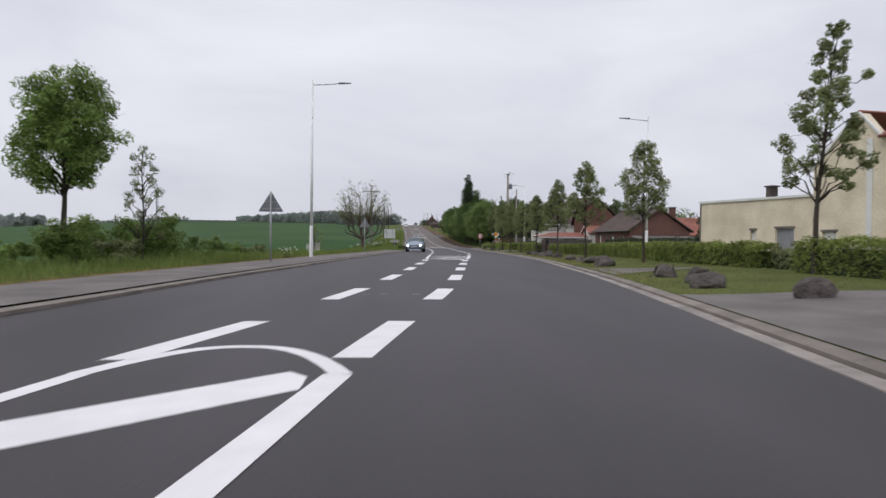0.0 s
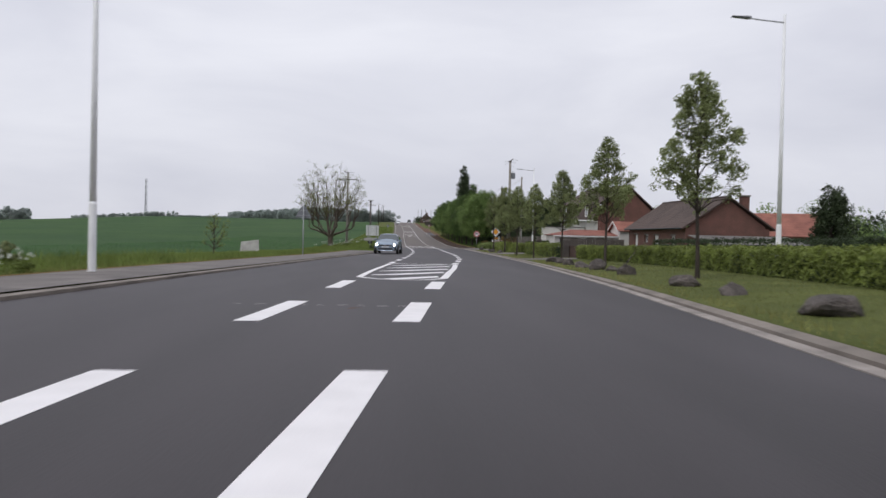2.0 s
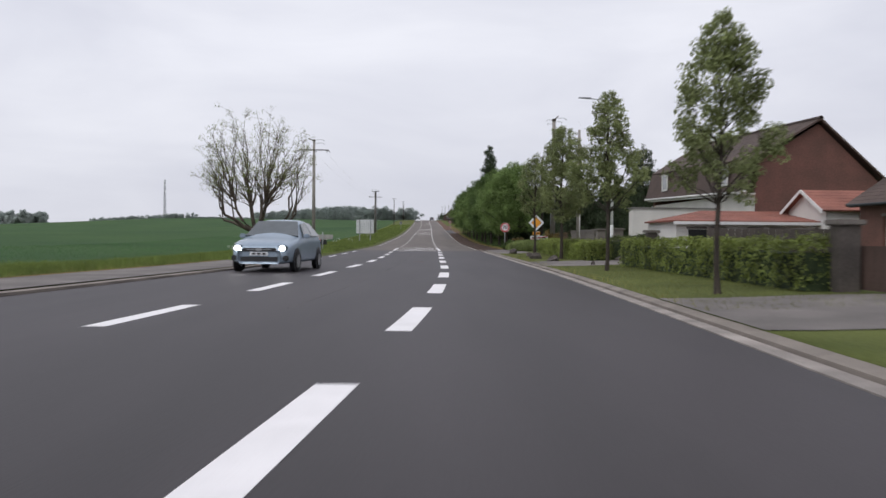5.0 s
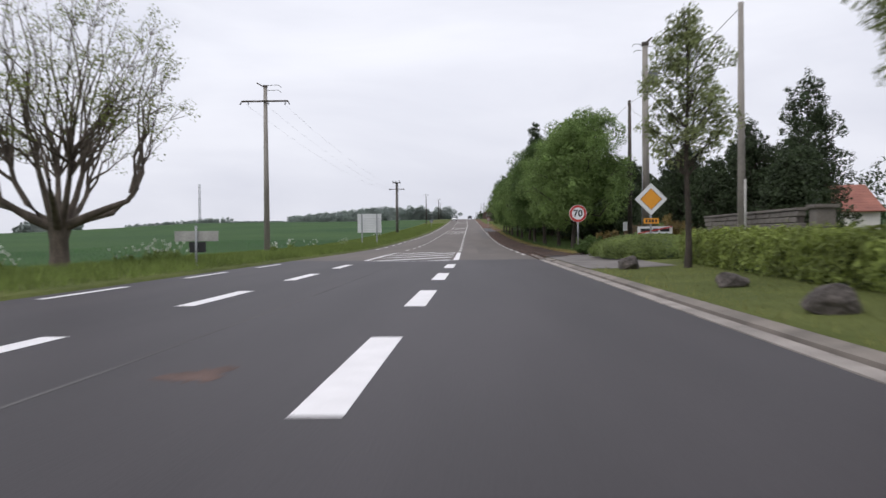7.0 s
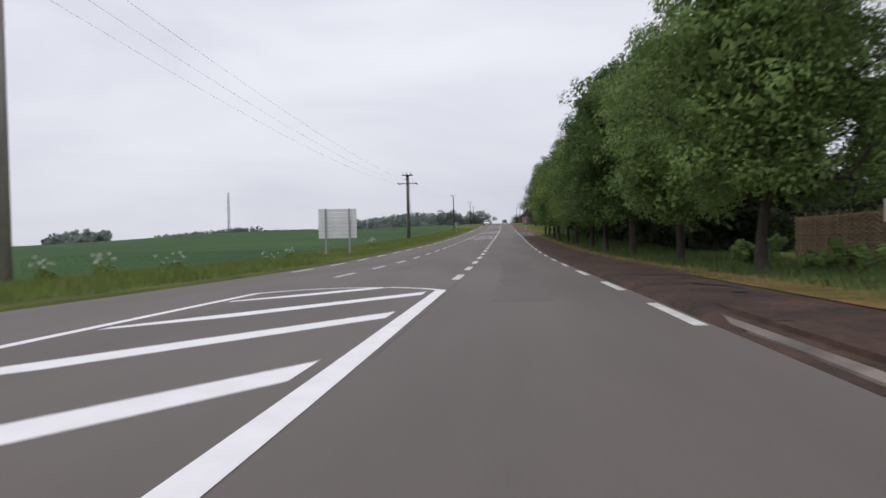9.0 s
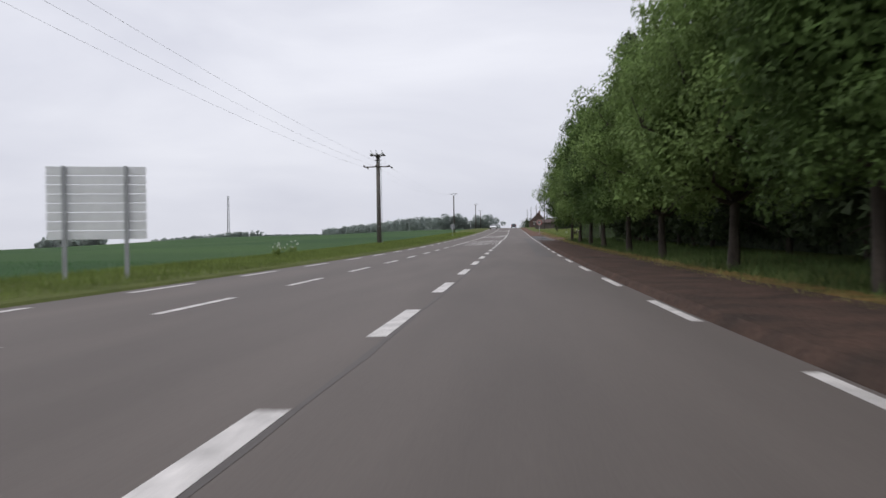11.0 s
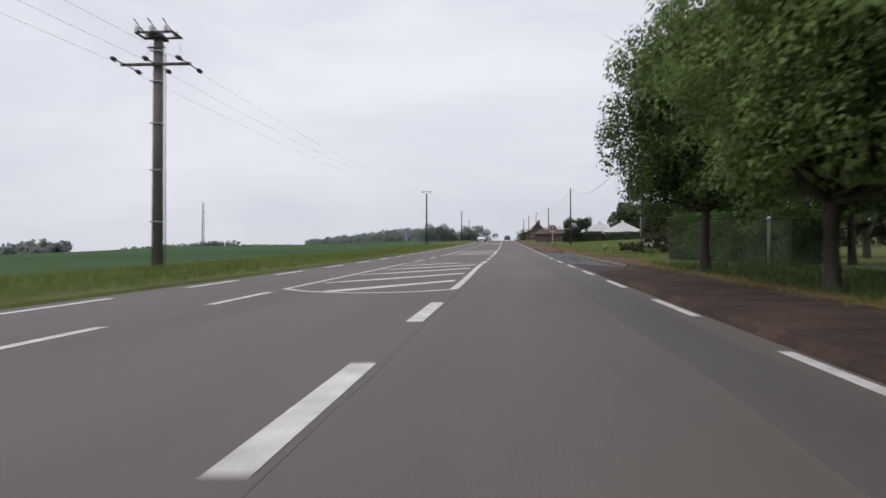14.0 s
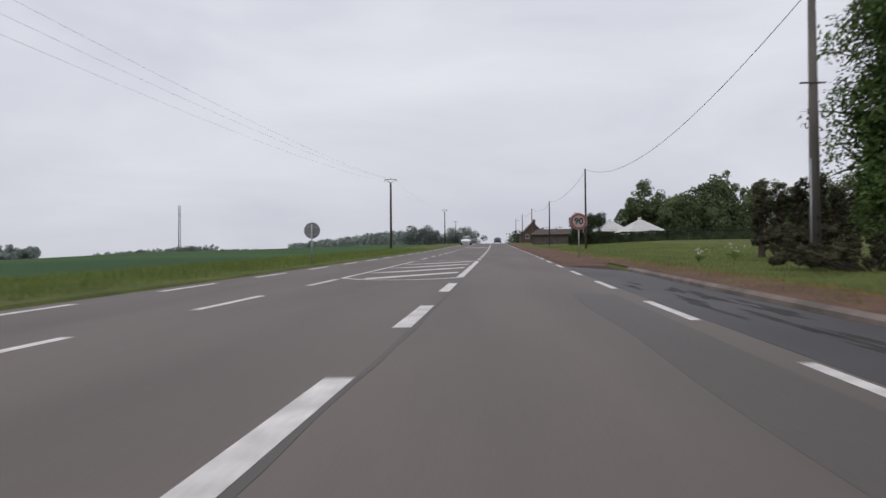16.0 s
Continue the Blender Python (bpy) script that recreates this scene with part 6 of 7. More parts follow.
def part_window(root, x0, x1, z0, z1, depth):
    bm = bmesh.new()
    t = 0.06
    for d in ((x0, x1, depth, depth + 0.05, z0, z0 + t), (x0, x1, depth, depth + 0.05, z1 - t, z1), (x0, x0 + t, depth, depth + 0.05, z0 + t, z1 - t), (x1 - t, x1, depth, depth + 0.05, z0 + t, z1 - t),
              ((x0 + x1) / 2 - 0.025, (x0 + x1) / 2 + 0.025, depth, depth + 0.05, z0 + t, z1 - t)):
        box(bm, *d)
    w = part("window", bm, M_FRAME, root)
    box_part("pane", (x0 + t, x1 - t, depth + 0.02, depth + 0.03, z0 + t, z1 - t), M_GLASS, w)
    box_part("sill", (x0 - 0.05, x1 + 0.05, -0.05, depth + 0.02, z0 - 0.06, z0 - 0.003), M_STONE, w)
    return w


# cream house with its flat-roofed garage wing; its front runs away from the road
cream = new("house")
G0 = -0.35
TURN = math.degrees(math.atan2(-0.98, 0.2))
m_front = pose(17.3, 44.4, 0, 0, 0, TURN)


def on(ob, m):
    ob.matrix_basis = m @ ob.matrix_basis
    return ob


wing_len = 9.0
holes = [(4.45, 4.95, G0, 1.72), (6.4, 7.75, G0, 1.80)]
before = set(bpy.data.objects)
wall_part("wall", [(0, G0 - 0.3), (wing_len, G0 - 0.3), (wing_len, 3.24), (0, 3.24)], 0.3, M_CREAM, cream, holes)
box_part("wall", (0, 0.3, 0.302, 6.0, G0 - 0.3, 3.0), M_CREAM, cream)
box_part("coping", (-0.08, wing_len, -0.08, 0.36, 3.2425, 3.36), M_FRAME, cream, "white roof-edge trim")
box_part("roof", (0.0, wing_len, 0.30, 6.0, 2.85, 2.98), M_GREYROOF, cream)
opening(cream, *holes[0], "door", M_WHITEWALL)
opening(cream, *holes[1], "garage", M_DOOR_G)
box_part("corner_trim", (-0.04, 0.05, -0.04, 0.06, G0, 3.22), M_STONE, cream)
box_part("chimney", (3.5, 3.95, 1.6, 2.02, 2.9, 4.02), M_FENCE, cream, "dark brick chimney", bevel=0.02)
box_part("chimney_cap", (3.44, 4.01, 1.54, 2.08, 4.02, 4.10), M_FENCE, cream)
hm = [(9.6, 10.5, 0.35, 1.62), (14.0, 15.1, 0.35, 1.62)]
wall_part("wall", [(wing_len + 0.004, G0 - 0.3), (18.0, G0 - 0.3), (18.0, 5.45), (13.0, 5.45), (11.9, 6.6), (11.5, 6.6), (wing_len + 0.004, 4.5)], 0.35, M_CREAM, cream, hm)
for h in hm:
    opening(cream, *h, "shutter", M_FRAME)
box_part("wall", (wing_len + 0.01, wing_len + 0.34, 0.352, 8.0, 2.8, 4.5), M_CREAM, cream)
for xa, za in ((wing_len - 0.1, 4.35), (13.05, 5.4)):
    roof_slab("bargeboard", (xa, -0.10, za), (xa, -0.004, za), (11.7, -0.004, 6.62), (11.7, -0.10, 6.62), 0.10, M_FRAME, cream, label="white verge trim")
box_part("pilaster", (12.2, 12.5, -0.05, -0.003, G0 - 0.3, 5.5), M_FRAME, cream, "white painted wall strip")
roof_slab("roof", (wing_len - 0.1, 0.0, 4.42), (wing_len - 0.1, 8.0, 4.42), (11.7, 8.0, 6.72), (11.7, 0.0, 6.72), 0.08, M_TILE_RED, cream, 10)
roof_slab("roof", (13.0, -0.25, 5.42), (18.3, -0.25, 5.42), (18.3, 4.2, 7.45), (11.75, 4.2, 7.45), 0.10, M_TILE_RED, cream, 14)
roof_slab("roof", (11.75, 8.5, 5.42), (18.3, 8.5, 5.42), (18.3, 4.2, 7.45), (11.75, 4.2, 7.45), 0.10, M_TILE_RED, cream, 14)
for ob in set(bpy.data.objects) - before:
    if ob.parent is cream:
        on(ob, m_front)
tagged(cream, "cream rendered house with a red roof and flat-roofed garage wing", "house")


def place(root, before, m):
    for ob in set(bpy.data.objects) - before:
        if ob.parent is root:
            ob.matrix_basis = m @ ob.matrix_basis


# long brick house with a brown tiled roof, gable towards the south
brick = new("house")
GB = -0.55
before = set(bpy.data.objects)
hb = [(1.55, 2.5, GB + 0.1, 1.22), (4.3, 5.15, 0.62, 1.2), (6.6, 7.75, GB + 0.1, 1.16), (10.5, 11.45, 0.5, 1.12)]
wall_part("wall", [(0, GB - 0.9), (13.5, GB - 0.9), (13.5, 1.72), (0, 1.72)], 0.3, M_BRICK, brick, hb)
opening(brick, *hb[0], "door", M_FRAME)
opening(brick, *hb[1], "window")
opening(brick, *hb[2], "door", M_FRAME)
opening(brick, *hb[3], "window")
box_part("fascia", (-0.1, 13.6, -0.34, -0.30, 1.58, 1.70), M_TILE_BR, brick)
pipe_part("gutter", [(-0.1, -0.40, 1.66), (13.6, -0.40, 1.64)], 0.05, M_CABINET, brick)
place(brick, before, pose(23.4, 92.1, 0, 0, 0, -90))
before = set(bpy.data.objects)
wall_part("wall", [(0.302, GB - 0.9), (5.798, GB - 0.9), (5.798, 1.86), (3.05, 3.78), (0.302, 1.86)], 0.3, M_BRICK, brick)
place(brick, before, pose(23.4, 78.6, 0))
box_part("wall", (29.2, 29.5, 78.6, 92.1, GB - 0.9, 1.72), M_BRICK, brick)
roof_slab("roof", (23.05, 78.3, 1.58), (23.05, 92.4, 1.62), (26.45, 92.4, 3.96), (26.45, 78.3, 3.86), 0.09, M_TILE_BR, brick, 16)
roof_slab("roof", (29.85, 78.3, 1.58), (29.85, 92.4, 1.62), (26.45, 92.4, 3.96), (26.45, 78.3, 3.86), 0.09, M_TILE_BR, brick, 16)
box_part("chimney", (27.75, 28.3, 79.25, 79.8, 2.6, 4.05), M_BRICK, brick, bevel=0.02)
box_part("chimney_cap", (27.68, 28.37, 79.18, 79.87, 4.05, 4.14), M_STONE, brick)
pipe_part("aerial", [(27.0, 79.6, 3.7), (27.0, 79.6, 5.0)], 0.02, M_STEEL, brick)
for zz in (4.6, 4.75, 4.9):
    box_part("aerial_rod", (26.7, 27.3, 79.58, 79.62, zz, zz + 0.02), M_STEEL, brick)


def ridge_tiles(a, b, root, step=0.40):
    """Half-round ridge tiles laid end to end, each a piece."""
    a, b = Vector(a), Vector(b)
    n = int((b - a).length / step)
    pitch = (b - a).to_track_quat("Y", "Z").to_matrix().to_4x4()
    verts, faces = [], []
    for yy, r in ((0, 0.13), (0.36, 0.105)):
        for k in range(7):
            w = math.pi * k / 6
            verts += [(r * math.cos(w), yy, r * 1.05 * math.sin(w) - 0.02), ((r - 0.02) * math.cos(w), yy, (r - 0.02) * math.sin(w) - 0.02)]
    for k in range(6):
        o = 2 * k
        faces += [(o, o + 2, o + 16, o + 14), (o + 1, o + 15, o + 17, o + 3), (o, o + 1, o + 3, o + 2), (o + 14, o + 16, o + 17, o + 15)]
    first = mesh_ob("ridge_tile", verts, faces, M_TILE_BR, root)
    for k in range(n):
        ob = first if k == 0 else new("ridge_tile", first.data)
        ob.parent, ob.matrix_basis = root, Matrix.Translation(a.lerp(b, k / n)) @ pitch


ridge_tiles((26.45, 78.3, 3.94), (26.45, 92.4, 4.04), brick)
brick.matrix_basis = pose(0, 0, 0.42)
tagged(brick, "long red brick house with a brown tiled roof and white shutters", "house")

shed = new("shed")
wall_part("wall", [(0, GB - 0.3), (6.6, GB - 0.3), (6.6, 0.95), (0, 0.95)], 0.2, M_STONE, shed)
roof_slab("roof", (-0.2, -0.3, 0.95), (6.9, -0.3, 0.95), (6.9, 4.2, 1.55), (-0.2, 4.2, 1.55), 0.06, M_GREYROOF, shed, 6)
for xx in (0.003, 6.4):
    box_part("wall", (xx, xx + 0.2, 0.203, 4.0, GB - 0.3, 0.95), M_STONE, shed)
shed.matrix_basis = pose(23.7, 74.2, 0)
tagged(shed, "low grey-roofed shed in front of the brick gable", "shed")

# mansard house with white walls, brick gable and red lean-to
mans = new("house")
GM = -0.6
before = set(bpy.data.objects)
hw = [(4.2, 5.2, 0.2, 1.6), (10.6, 11.6, 0.2, 1.6)]
wall_part("wall", [(0, GM), (16.1, GM), (16.1, 2.95), (0, 2.95)], 0.3, M_WHITEWALL, mans, hw)
for h in hw:
    opening(mans, *h, "shutter", M_FRAME)
box_part("corner_strip", (-0.02, 0.30, -0.03, -0.003, GM, 2.9), M_CREAM, mans, "cream painted corner strip")
place(mans, before, pose(22.5, 115.55, 0, 0, 0, -90))
for y0 in (99.45, 115.25):
    before = set(bpy.data.objects)
    wall_part("wall", [(0.004, GM), (5.8, GM), (5.8, 3.55), (2.95, 6.2), (0.12, 4.35), (0.004, 2.95)], 0.3, M_BRICK, mans)
    place(mans, before, pose(22.5, y0 + (0 if y0 < 100 else 0.303), 0))
box_part("wall", (28.0, 28.3, 99.76, 115.24, GM, 3.5), M_WHITEWALL, mans)
roof_slab("mansard", (22.06, 99.2, 3.0), (22.06, 115.9, 3.36), (22.5, 115.9, 4.98), (22.5, 99.2, 4.5), 0.08, M_TILE_BR, mans, 12, "steep brown tiled lower roof")
roof_slab("roof", (22.42, 99.2, 4.5), (22.42, 115.9, 4.98), (25.45, 115.9, 6.9), (25.45, 99.2, 6.35), 0.08, M_TILE_BR, mans, 14)
roof_slab("roof", (28.75, 99.2, 3.4), (28.75, 115.9, 3.7), (25.45, 115.9, 6.9), (25.45, 99.2, 6.35), 0.08, M_TILE_BR, mans, 14)
ridge_tiles((25.45, 99.2, 6.43), (25.45, 115.9, 6.98), mans)
pipe_part("gutter", [(21.98, 99.2, 2.98), (21.98, 115.95, 3.34)], 0.06, M_FRAME, mans, "white eaves gutter")
roof_slab("soffit", (22.08, 99.3, 2.86), (22.08, 115.8, 3.2), (22.49, 115.8, 3.2), (22.49, 99.3, 2.86), 0.05, M_FRAME, mans, label="pale boarded soffit")
for yy, zz in ((102.2, 3.45), (111.9, 3.75)):
    dm = box_part("dormer", (22.08, 23.3, yy - 0.60, yy + 0.60, zz - 0.05, zz + 1.02), M_TILE_BR, mans, "brown tiled dormer cheeks", bevel=0.02)
    for d in ((yy - 0.55, yy - 0.45, zz, zz + 0.95), (yy + 0.45, yy + 0.55, zz, zz + 0.95), (yy - 0.55, yy + 0.55, zz - 0.04, zz + 0.06), (yy - 0.62, yy + 0.62, zz + 0.90, zz + 1.0)):
        box_part("window_frame", (22.02, 22.075, *d), M_FRAME, dm)
    box_part("pane", (22.05, 22.07, yy - 0.45, yy + 0.45, zz + 0.06, zz + 0.90), M_CURTAIN, dm, "window pane with a pale drawn curtain")
    box_part("cap", (21.94, 23.4, yy - 0.70, yy + 0.70, zz + 1.025, zz + 1.09), M_TILE_BR, dm)
pipe_part("downpipe", [(22.38, 115.62, GM), (22.38, 115.62, 2.9)], 0.05, M_FRAME, mans)
tagged(mans, "white-walled house with a brown mansard roof and brick gable", "house")

lean = new("annexe")
hl = [(3.0, 3.5, 0.45, 0.85), (3.9, 4.4, 0.45, 0.85), (0.5, 2.0, GM, 0.85)]
wall_part("wall", [(0, GM - 0.5), (5.9, GM - 0.5), (5.9, 1.15), (0, 1.15)], 0.25, M_WHITEWALL, lean, hl)
for h in hl[:2]:
    opening(lean, *h, "window")
# black leaf fills the archway, its colour standing for the dark inside
opening(lean, *hl[2], "door", M_BLACK)
for xx in (0.0, 5.65):
    box_part("wall", (xx, xx + 0.25, 0.253, 4.4, GM - 0.5, 1.15), M_WHITEWALL, lean)
roof_slab("roof", (-0.2, -0.3, 1.13), (6.0, -0.3, 1.13), (6.0, 4.2, 1.68), (2.4, 4.2, 1.68), 0.07, M_TILE_RED, lean, 8, "low red tiled lean-to roof")
roof_slab("roof", (-0.2, 4.2, 1.13), (-0.2, -0.3, 1.13), (2.4, 4.19, 1.68), (2.4, 4.2, 1.68), 0.07, M_TILE_RED, lean, 8, "red tiled hip end")
box_part("fascia", (-0.2, 6.0, -0.36, -0.32, 1.04, 1.16), M_FRAME, lean, "white eaves board")
lean.matrix_basis = pose(17.4, 95.0, 0.32, 0, 0, -1)
tagged(lean, "white annexe with a low red tiled lean-to roof", "annexe")

wing = new("gabled_wing")
before = set(bpy.data.objects)
wall_part("wall", [(0, GM), (3.3, GM), (3.3, 1.72), (1.65, 2.5), (0, 1.72)], 0.2, M_WHITEWALL, wing)
place(wing, before, pose(23.2, 97.5, 0.3, 0, 0, -90))
box_part("wall", (23.405, 27.0, 94.2, 94.4, GM, 2.0), M_WHITEWALL, wing)
roof_slab("roof", (22.95, 94.0, 1.92), (27.2, 94.0, 1.92), (27.2, 95.85, 2.82), (22.95, 95.85, 2.82), 0.06, M_TILE_RED, wing, 7)
roof_slab("roof", (22.95, 97.7, 1.92), (27.2, 97.7, 1.92), (27.2, 95.85, 2.82), (22.95, 95.85, 2.82), 0.06, M_TILE_RED, wing, 7)
for yy in (94.0, 97.7):
    roof_slab("bargeboard", (22.91, yy, 1.84), (22.94, yy, 1.84), (22.94, 95.85, 2.76), (22.91, 95.85, 2.76), 0.13, M_FRAME, wing, label="white bargeboard")
tagged(wing, "small white gabled wing under a red tiled roof", "annexe")

wb = new("white_outbuilding")
wall_part("wall", [(0, GM), (4.3, GM), (4.3, 2.32), (0, 2.32)], 0.2, M_WHITEWALL, wb)
for xx in (0.0, 4.1):
    box_part("wall", (xx, xx + 0.2, 0.203, 0.9, GM, 2.32), M_WHITEWALL, wb)
box_part("roof", (-0.06, 4.36, -0.06, 0.96, 2.322, 2.40), M_GREYROOF, wb, "dark flat roof edge")
wb.matrix_basis = pose(18.1, 104.3, 0)
tagged(wb, "shallow flat-roofed white outbuilding beside the mansard house", "outbuilding")


def fence(name, x0, y0, x1, y1, h, board, material, label, cat="fence", gap=0.01):
    """Upright boards between posts, each board a piece."""
    root = new(name)
    L = math.hypot(x1 - x0, y1 - y0)
    n = int(L / board)
    bm = bmesh.new()
    box(bm, 0, board - gap, 0, 0.025, 0.04, h)
    first = part("board", bm, material, root)
    for k in range(1, n):
        ob = new("board", first.data)
        ob.parent = root
        ob.matrix_basis = pose(k * board, 0, 0)
    for k in range(int(L / 2) + 1):
        box_part("post", (k * 2 - 0.05, k * 2 + 0.05, 0.028, 0.12, -0.3, h + 0.06), material, root)
    root.matrix_basis = pose(x0, y0, min(land_z(x0, y0), land_z(x1, y1)), 0, 0, math.degrees(math.atan2(y1 - y0, x1 - x0)))
    return tagged(root, label, cat)


fence("fence", 18.2, 93.5, 23.3, 92.5, 1.75, 0.25, M_FENCE, "grey-brown board fence before the white annexe")
fence("gate", 14.5, 76.4, 15.1, 72.2, 0.8, 0.22, M_GATE, "low brown-red wooden driveway gate between hedges", "gate")
for x, y in ((14.3, 76.1), (15.2, 90.9)):
    pil = new("gate_pillar")
    box_part("shaft", (-0.19, 0.19, -0.19, 0.19, -0.2, 1.15), M_FENCE, pil, bevel=0.02)
    box_part("cap", (-0.25, 0.25, -0.25, 0.25, 1.15, 1.25), M_STONE, pil, bevel=0.02)
    stand(pil, x, y)
    tagged(pil, "dark stone gate pillar at a driveway", "pillar")

# garden wall with stone pillars behind the last hedge
gw = new("garden_wall")
GWZ = 1.50
rw = random.Random(5)
stones = []
for w in (0.42, 0.55, 0.68):
    bm = bmesh.new()
    box(bm, 0.008, w - 0.008, 0, 0.26, 0.008, GWZ / 8 - 0.008)
    bmesh.ops.bevel(bm, geom=bm.edges[:], offset=0.018, segments=1, affect="EDGES")
    st = part("stone", bm, M_STONE, gw)
    stones.append((w, st.data))
    bpy.data.objects.remove(st)
for r in range(8):
    at = -0.2 * (r % 2)
    while at < 10.2:
        w, data = stones[rw.randrange(3)]
        ob = new("stone", data)
        ob.parent, ob.matrix_basis = gw, pose(at, rw.uniform(-0.02, 0.02), r * GWZ / 8)
        at += w
box_part("core", (-0.15, 10.3, 0.05, 0.20, -0.2, GWZ - 0.02), M_FENCE, gw)
box_part("coping", (-0.25, 10.6, -0.05, 0.31, GWZ + 0.004, GWZ + 0.09), M_STONE, gw, bevel=0.015)
gw.matrix_basis = pose(19.25, 118.0, land_z(19.3, 122), 0, 0, 88)
tagged(gw, "grey coursed stone garden wall behind the clipped hedge", "wall")
for x, y in ((19.1, 116.4), (19.1, 111.6)):
    pil = new("gate_pillar")
    box_part("shaft", (-0.27, 0.27, -0.27, 0.27, -0.2, 1.50), M_STONE, pil, bevel=0.02)
    box_part("cap", (-0.36, 0.36, -0.36, 0.36, 1.50, 1.62), M_STONE, pil, bevel=0.03)
    stand(pil, x, y)
    tagged(pil, "square grey stone gate pillar with a flat cap", "pillar")

# woven panel fence in the shade of the avenue
def woven_fence(x0, y0, x1, y1, height, panels):
    wf = new("woven_fence")
    L = math.hypot(x1 - x0, y1 - y0) / panels
    cell = L / 16
    data = None
    for p in range(panels):
        for i in range(0, 16, 4):
            box_part("stake", (p * L + i * cell - 0.025, p * L + i * cell + 0.025, -0.025, 0.025, -0.3, height + 0.05 + 0.03 * (i % 8)), M_WOVEN, wf)
        for k in range(int(height / 0.085)):
            if data is None:
                bm = bmesh.new()
                vv = []
                for i in range(17):
                    yy = 0.035 * (1 if i % 2 else -1)
                    for dy, dz in ((-0.012, 0), (0.012, 0), (0.012, 0.076), (-0.012, 0.076)):
                        vv.append(bm.verts.new((i * cell, yy + dy, dz)))
                for i in range(16):
                    for q in range(4):
                        a, b = 4 * i + q, 4 * i + (q + 1) % 4
                        bm.faces.new((vv[a], vv[b], vv[b + 4], vv[a + 4]))
                ob = part("slat", bm, M_WOVEN, wf)
                data = ob.data
            else:
                ob = new("slat", data)
                ob.parent = wf
            ob.matrix_basis = pose(p * L, 0, 0.085 * k + 0.02) if k % 2 == 0 else pose(p * L, 0, 0.085 * k + 0.096, 180, 0, 0)
    wf.matrix_basis = pose(x0, y0, min(land_z(x0, y0), land_z(x1, y1)) + 0.05, 0, 0, math.degrees(math.atan2(y1 - y0, x1 - x0)))
    return tagged(wf, "brown woven willow fence panels under the trees", "fence")


woven_fence(21.4, 156.4, 21.8, 137.0, 1.55, 5)

# far houses and barns
def small_house(x, y, w, d, eave, ridge, wall, roof, label, turn=0.0, cat="house", chimney=False):
    root = new("house")
    before = set(bpy.data.objects)
    hs = [(w * 0.2, w * 0.2 + 0.9, 0.9, 2.0), (w * 0.62, w * 0.62 + 0.9, 0.9, 2.0)]
    wall_part("wall", [(0, -0.6), (w, -0.6), (w, eave), (w / 2, ridge - 0.1), (0, eave)], 0.3, wall, root, hs)
    for h in hs:
        opening(root, *h, "window")
    box_part("wall", (0, 0.3, 0.303, d, -0.6, eave), wall, root)
    box_part("wall", (w - 0.3, w, 0.303, d, -0.6, eave), wall, root)
    roof_slab("roof", (-0.35, -0.3, eave - 0.12), (-0.35, d + 0.3, eave - 0.12), (w / 2, d + 0.3, ridge), (w / 2, -0.3, ridge), 0.08, roof, root, 10)
    roof_slab("roof", (w + 0.35, -0.3, eave - 0.12), (w + 0.35, d + 0.3, eave - 0.12), (w / 2, d + 0.3, ridge), (w / 2, -0.3, ridge), 0.08, roof, root, 10)
    if chimney:
        box_part("chimney", (w * 0.55, w * 0.55 + 0.6, d * 0.4, d * 0.4 + 0.6, ridge - 0.8, ridge + 0.8), M_BRICK, root)
    root.matrix_basis = pose(x, y, land_z(x, y), 0, 0, turn)
    return tagged(root, label, cat)


def tent_house(x, y, w, d, eave, ridge, wall, roof, label, turn=0.0):
    """A small house under a hipped roof of four slopes."""
    root = new("house")
    hs = [(w * 0.2 + 0.3, w * 0.2 + 1.2, 0.2, 0.9)]
    wall_part("wall", [(0, -0.6), (w, -0.6), (w, eave), (0, eave)], 0.3, wall, root, hs)
    opening(root, *hs[0], "window")
    for xx in (0, w - 0.3):
        box_part("wall", (xx, xx + 0.3, 0.303, d, -0.6, eave), wall, root)
    o, top = 0.3, [(w * 0.42, d * 0.5, ridge), (w * 0.58, d * 0.5, ridge)]
    c = [(-o, -o, eave), (w + o, -o, eave), (w + o, d + o, eave), (-o, d + o, eave)]
    roof_slab("roof", c[0], c[1], top[1], top[0], 0.08, roof, root, 6)
    roof_slab("roof", c[3], c[2], top[1], top[0], 0.08, roof, root, 6)
    roof_slab("roof", c[1], c[2], top[1], (top[1][0], top[1][1] - 0.01, ridge), 0.08, roof, root, 6)
    roof_slab("roof", c[0], c[3], top[0], (top[0][0], top[0][1] - 0.01, ridge), 0.08, roof, root, 6)
    box_part("chimney", (w * 0.45, w * 0.45 + 0.45, d * 0.5 - 0.2, d * 0.5 + 0.25, ridge - 0.4, ridge + 0.5), M_WHITEWALL, root)
    root.matrix_basis = pose(x - w / 2, y, land_z(x, y), 0, 0, turn)
    return tagged(root, label, "house")


small_house(17.2, 428, 5.6, 8.0, 2.0, 4.9, M_GATE, M_TILE_BR, "small brown brick house beside the road near the crest", 0, chimney=True)
small_house(43.0, 96, 8.0, 9.0, 2.6, 4.8, M_BRICK, M_TILE_RED, "distant house with an orange-red tiled roof", 70)
small_house(38.0, 150, 9.0, 8.0, 2.4, 4.4, M_WHITEWALL, M_TILE_RED, "low house with a red tiled roof behind the conifers", 80)
M_PALEROOF = mat("pale_sheet_roof", (0.52, 0.515, 0.51), 0.6, 0.08, 0.8, 20, 0.1, 0.004)
tent_house(36.3, 370, 6.0, 6.0, 1.3, 3.35, M_WHITEWALL, M_PALEROOF, "white house with a pale hipped roof behind the hedge", 18)
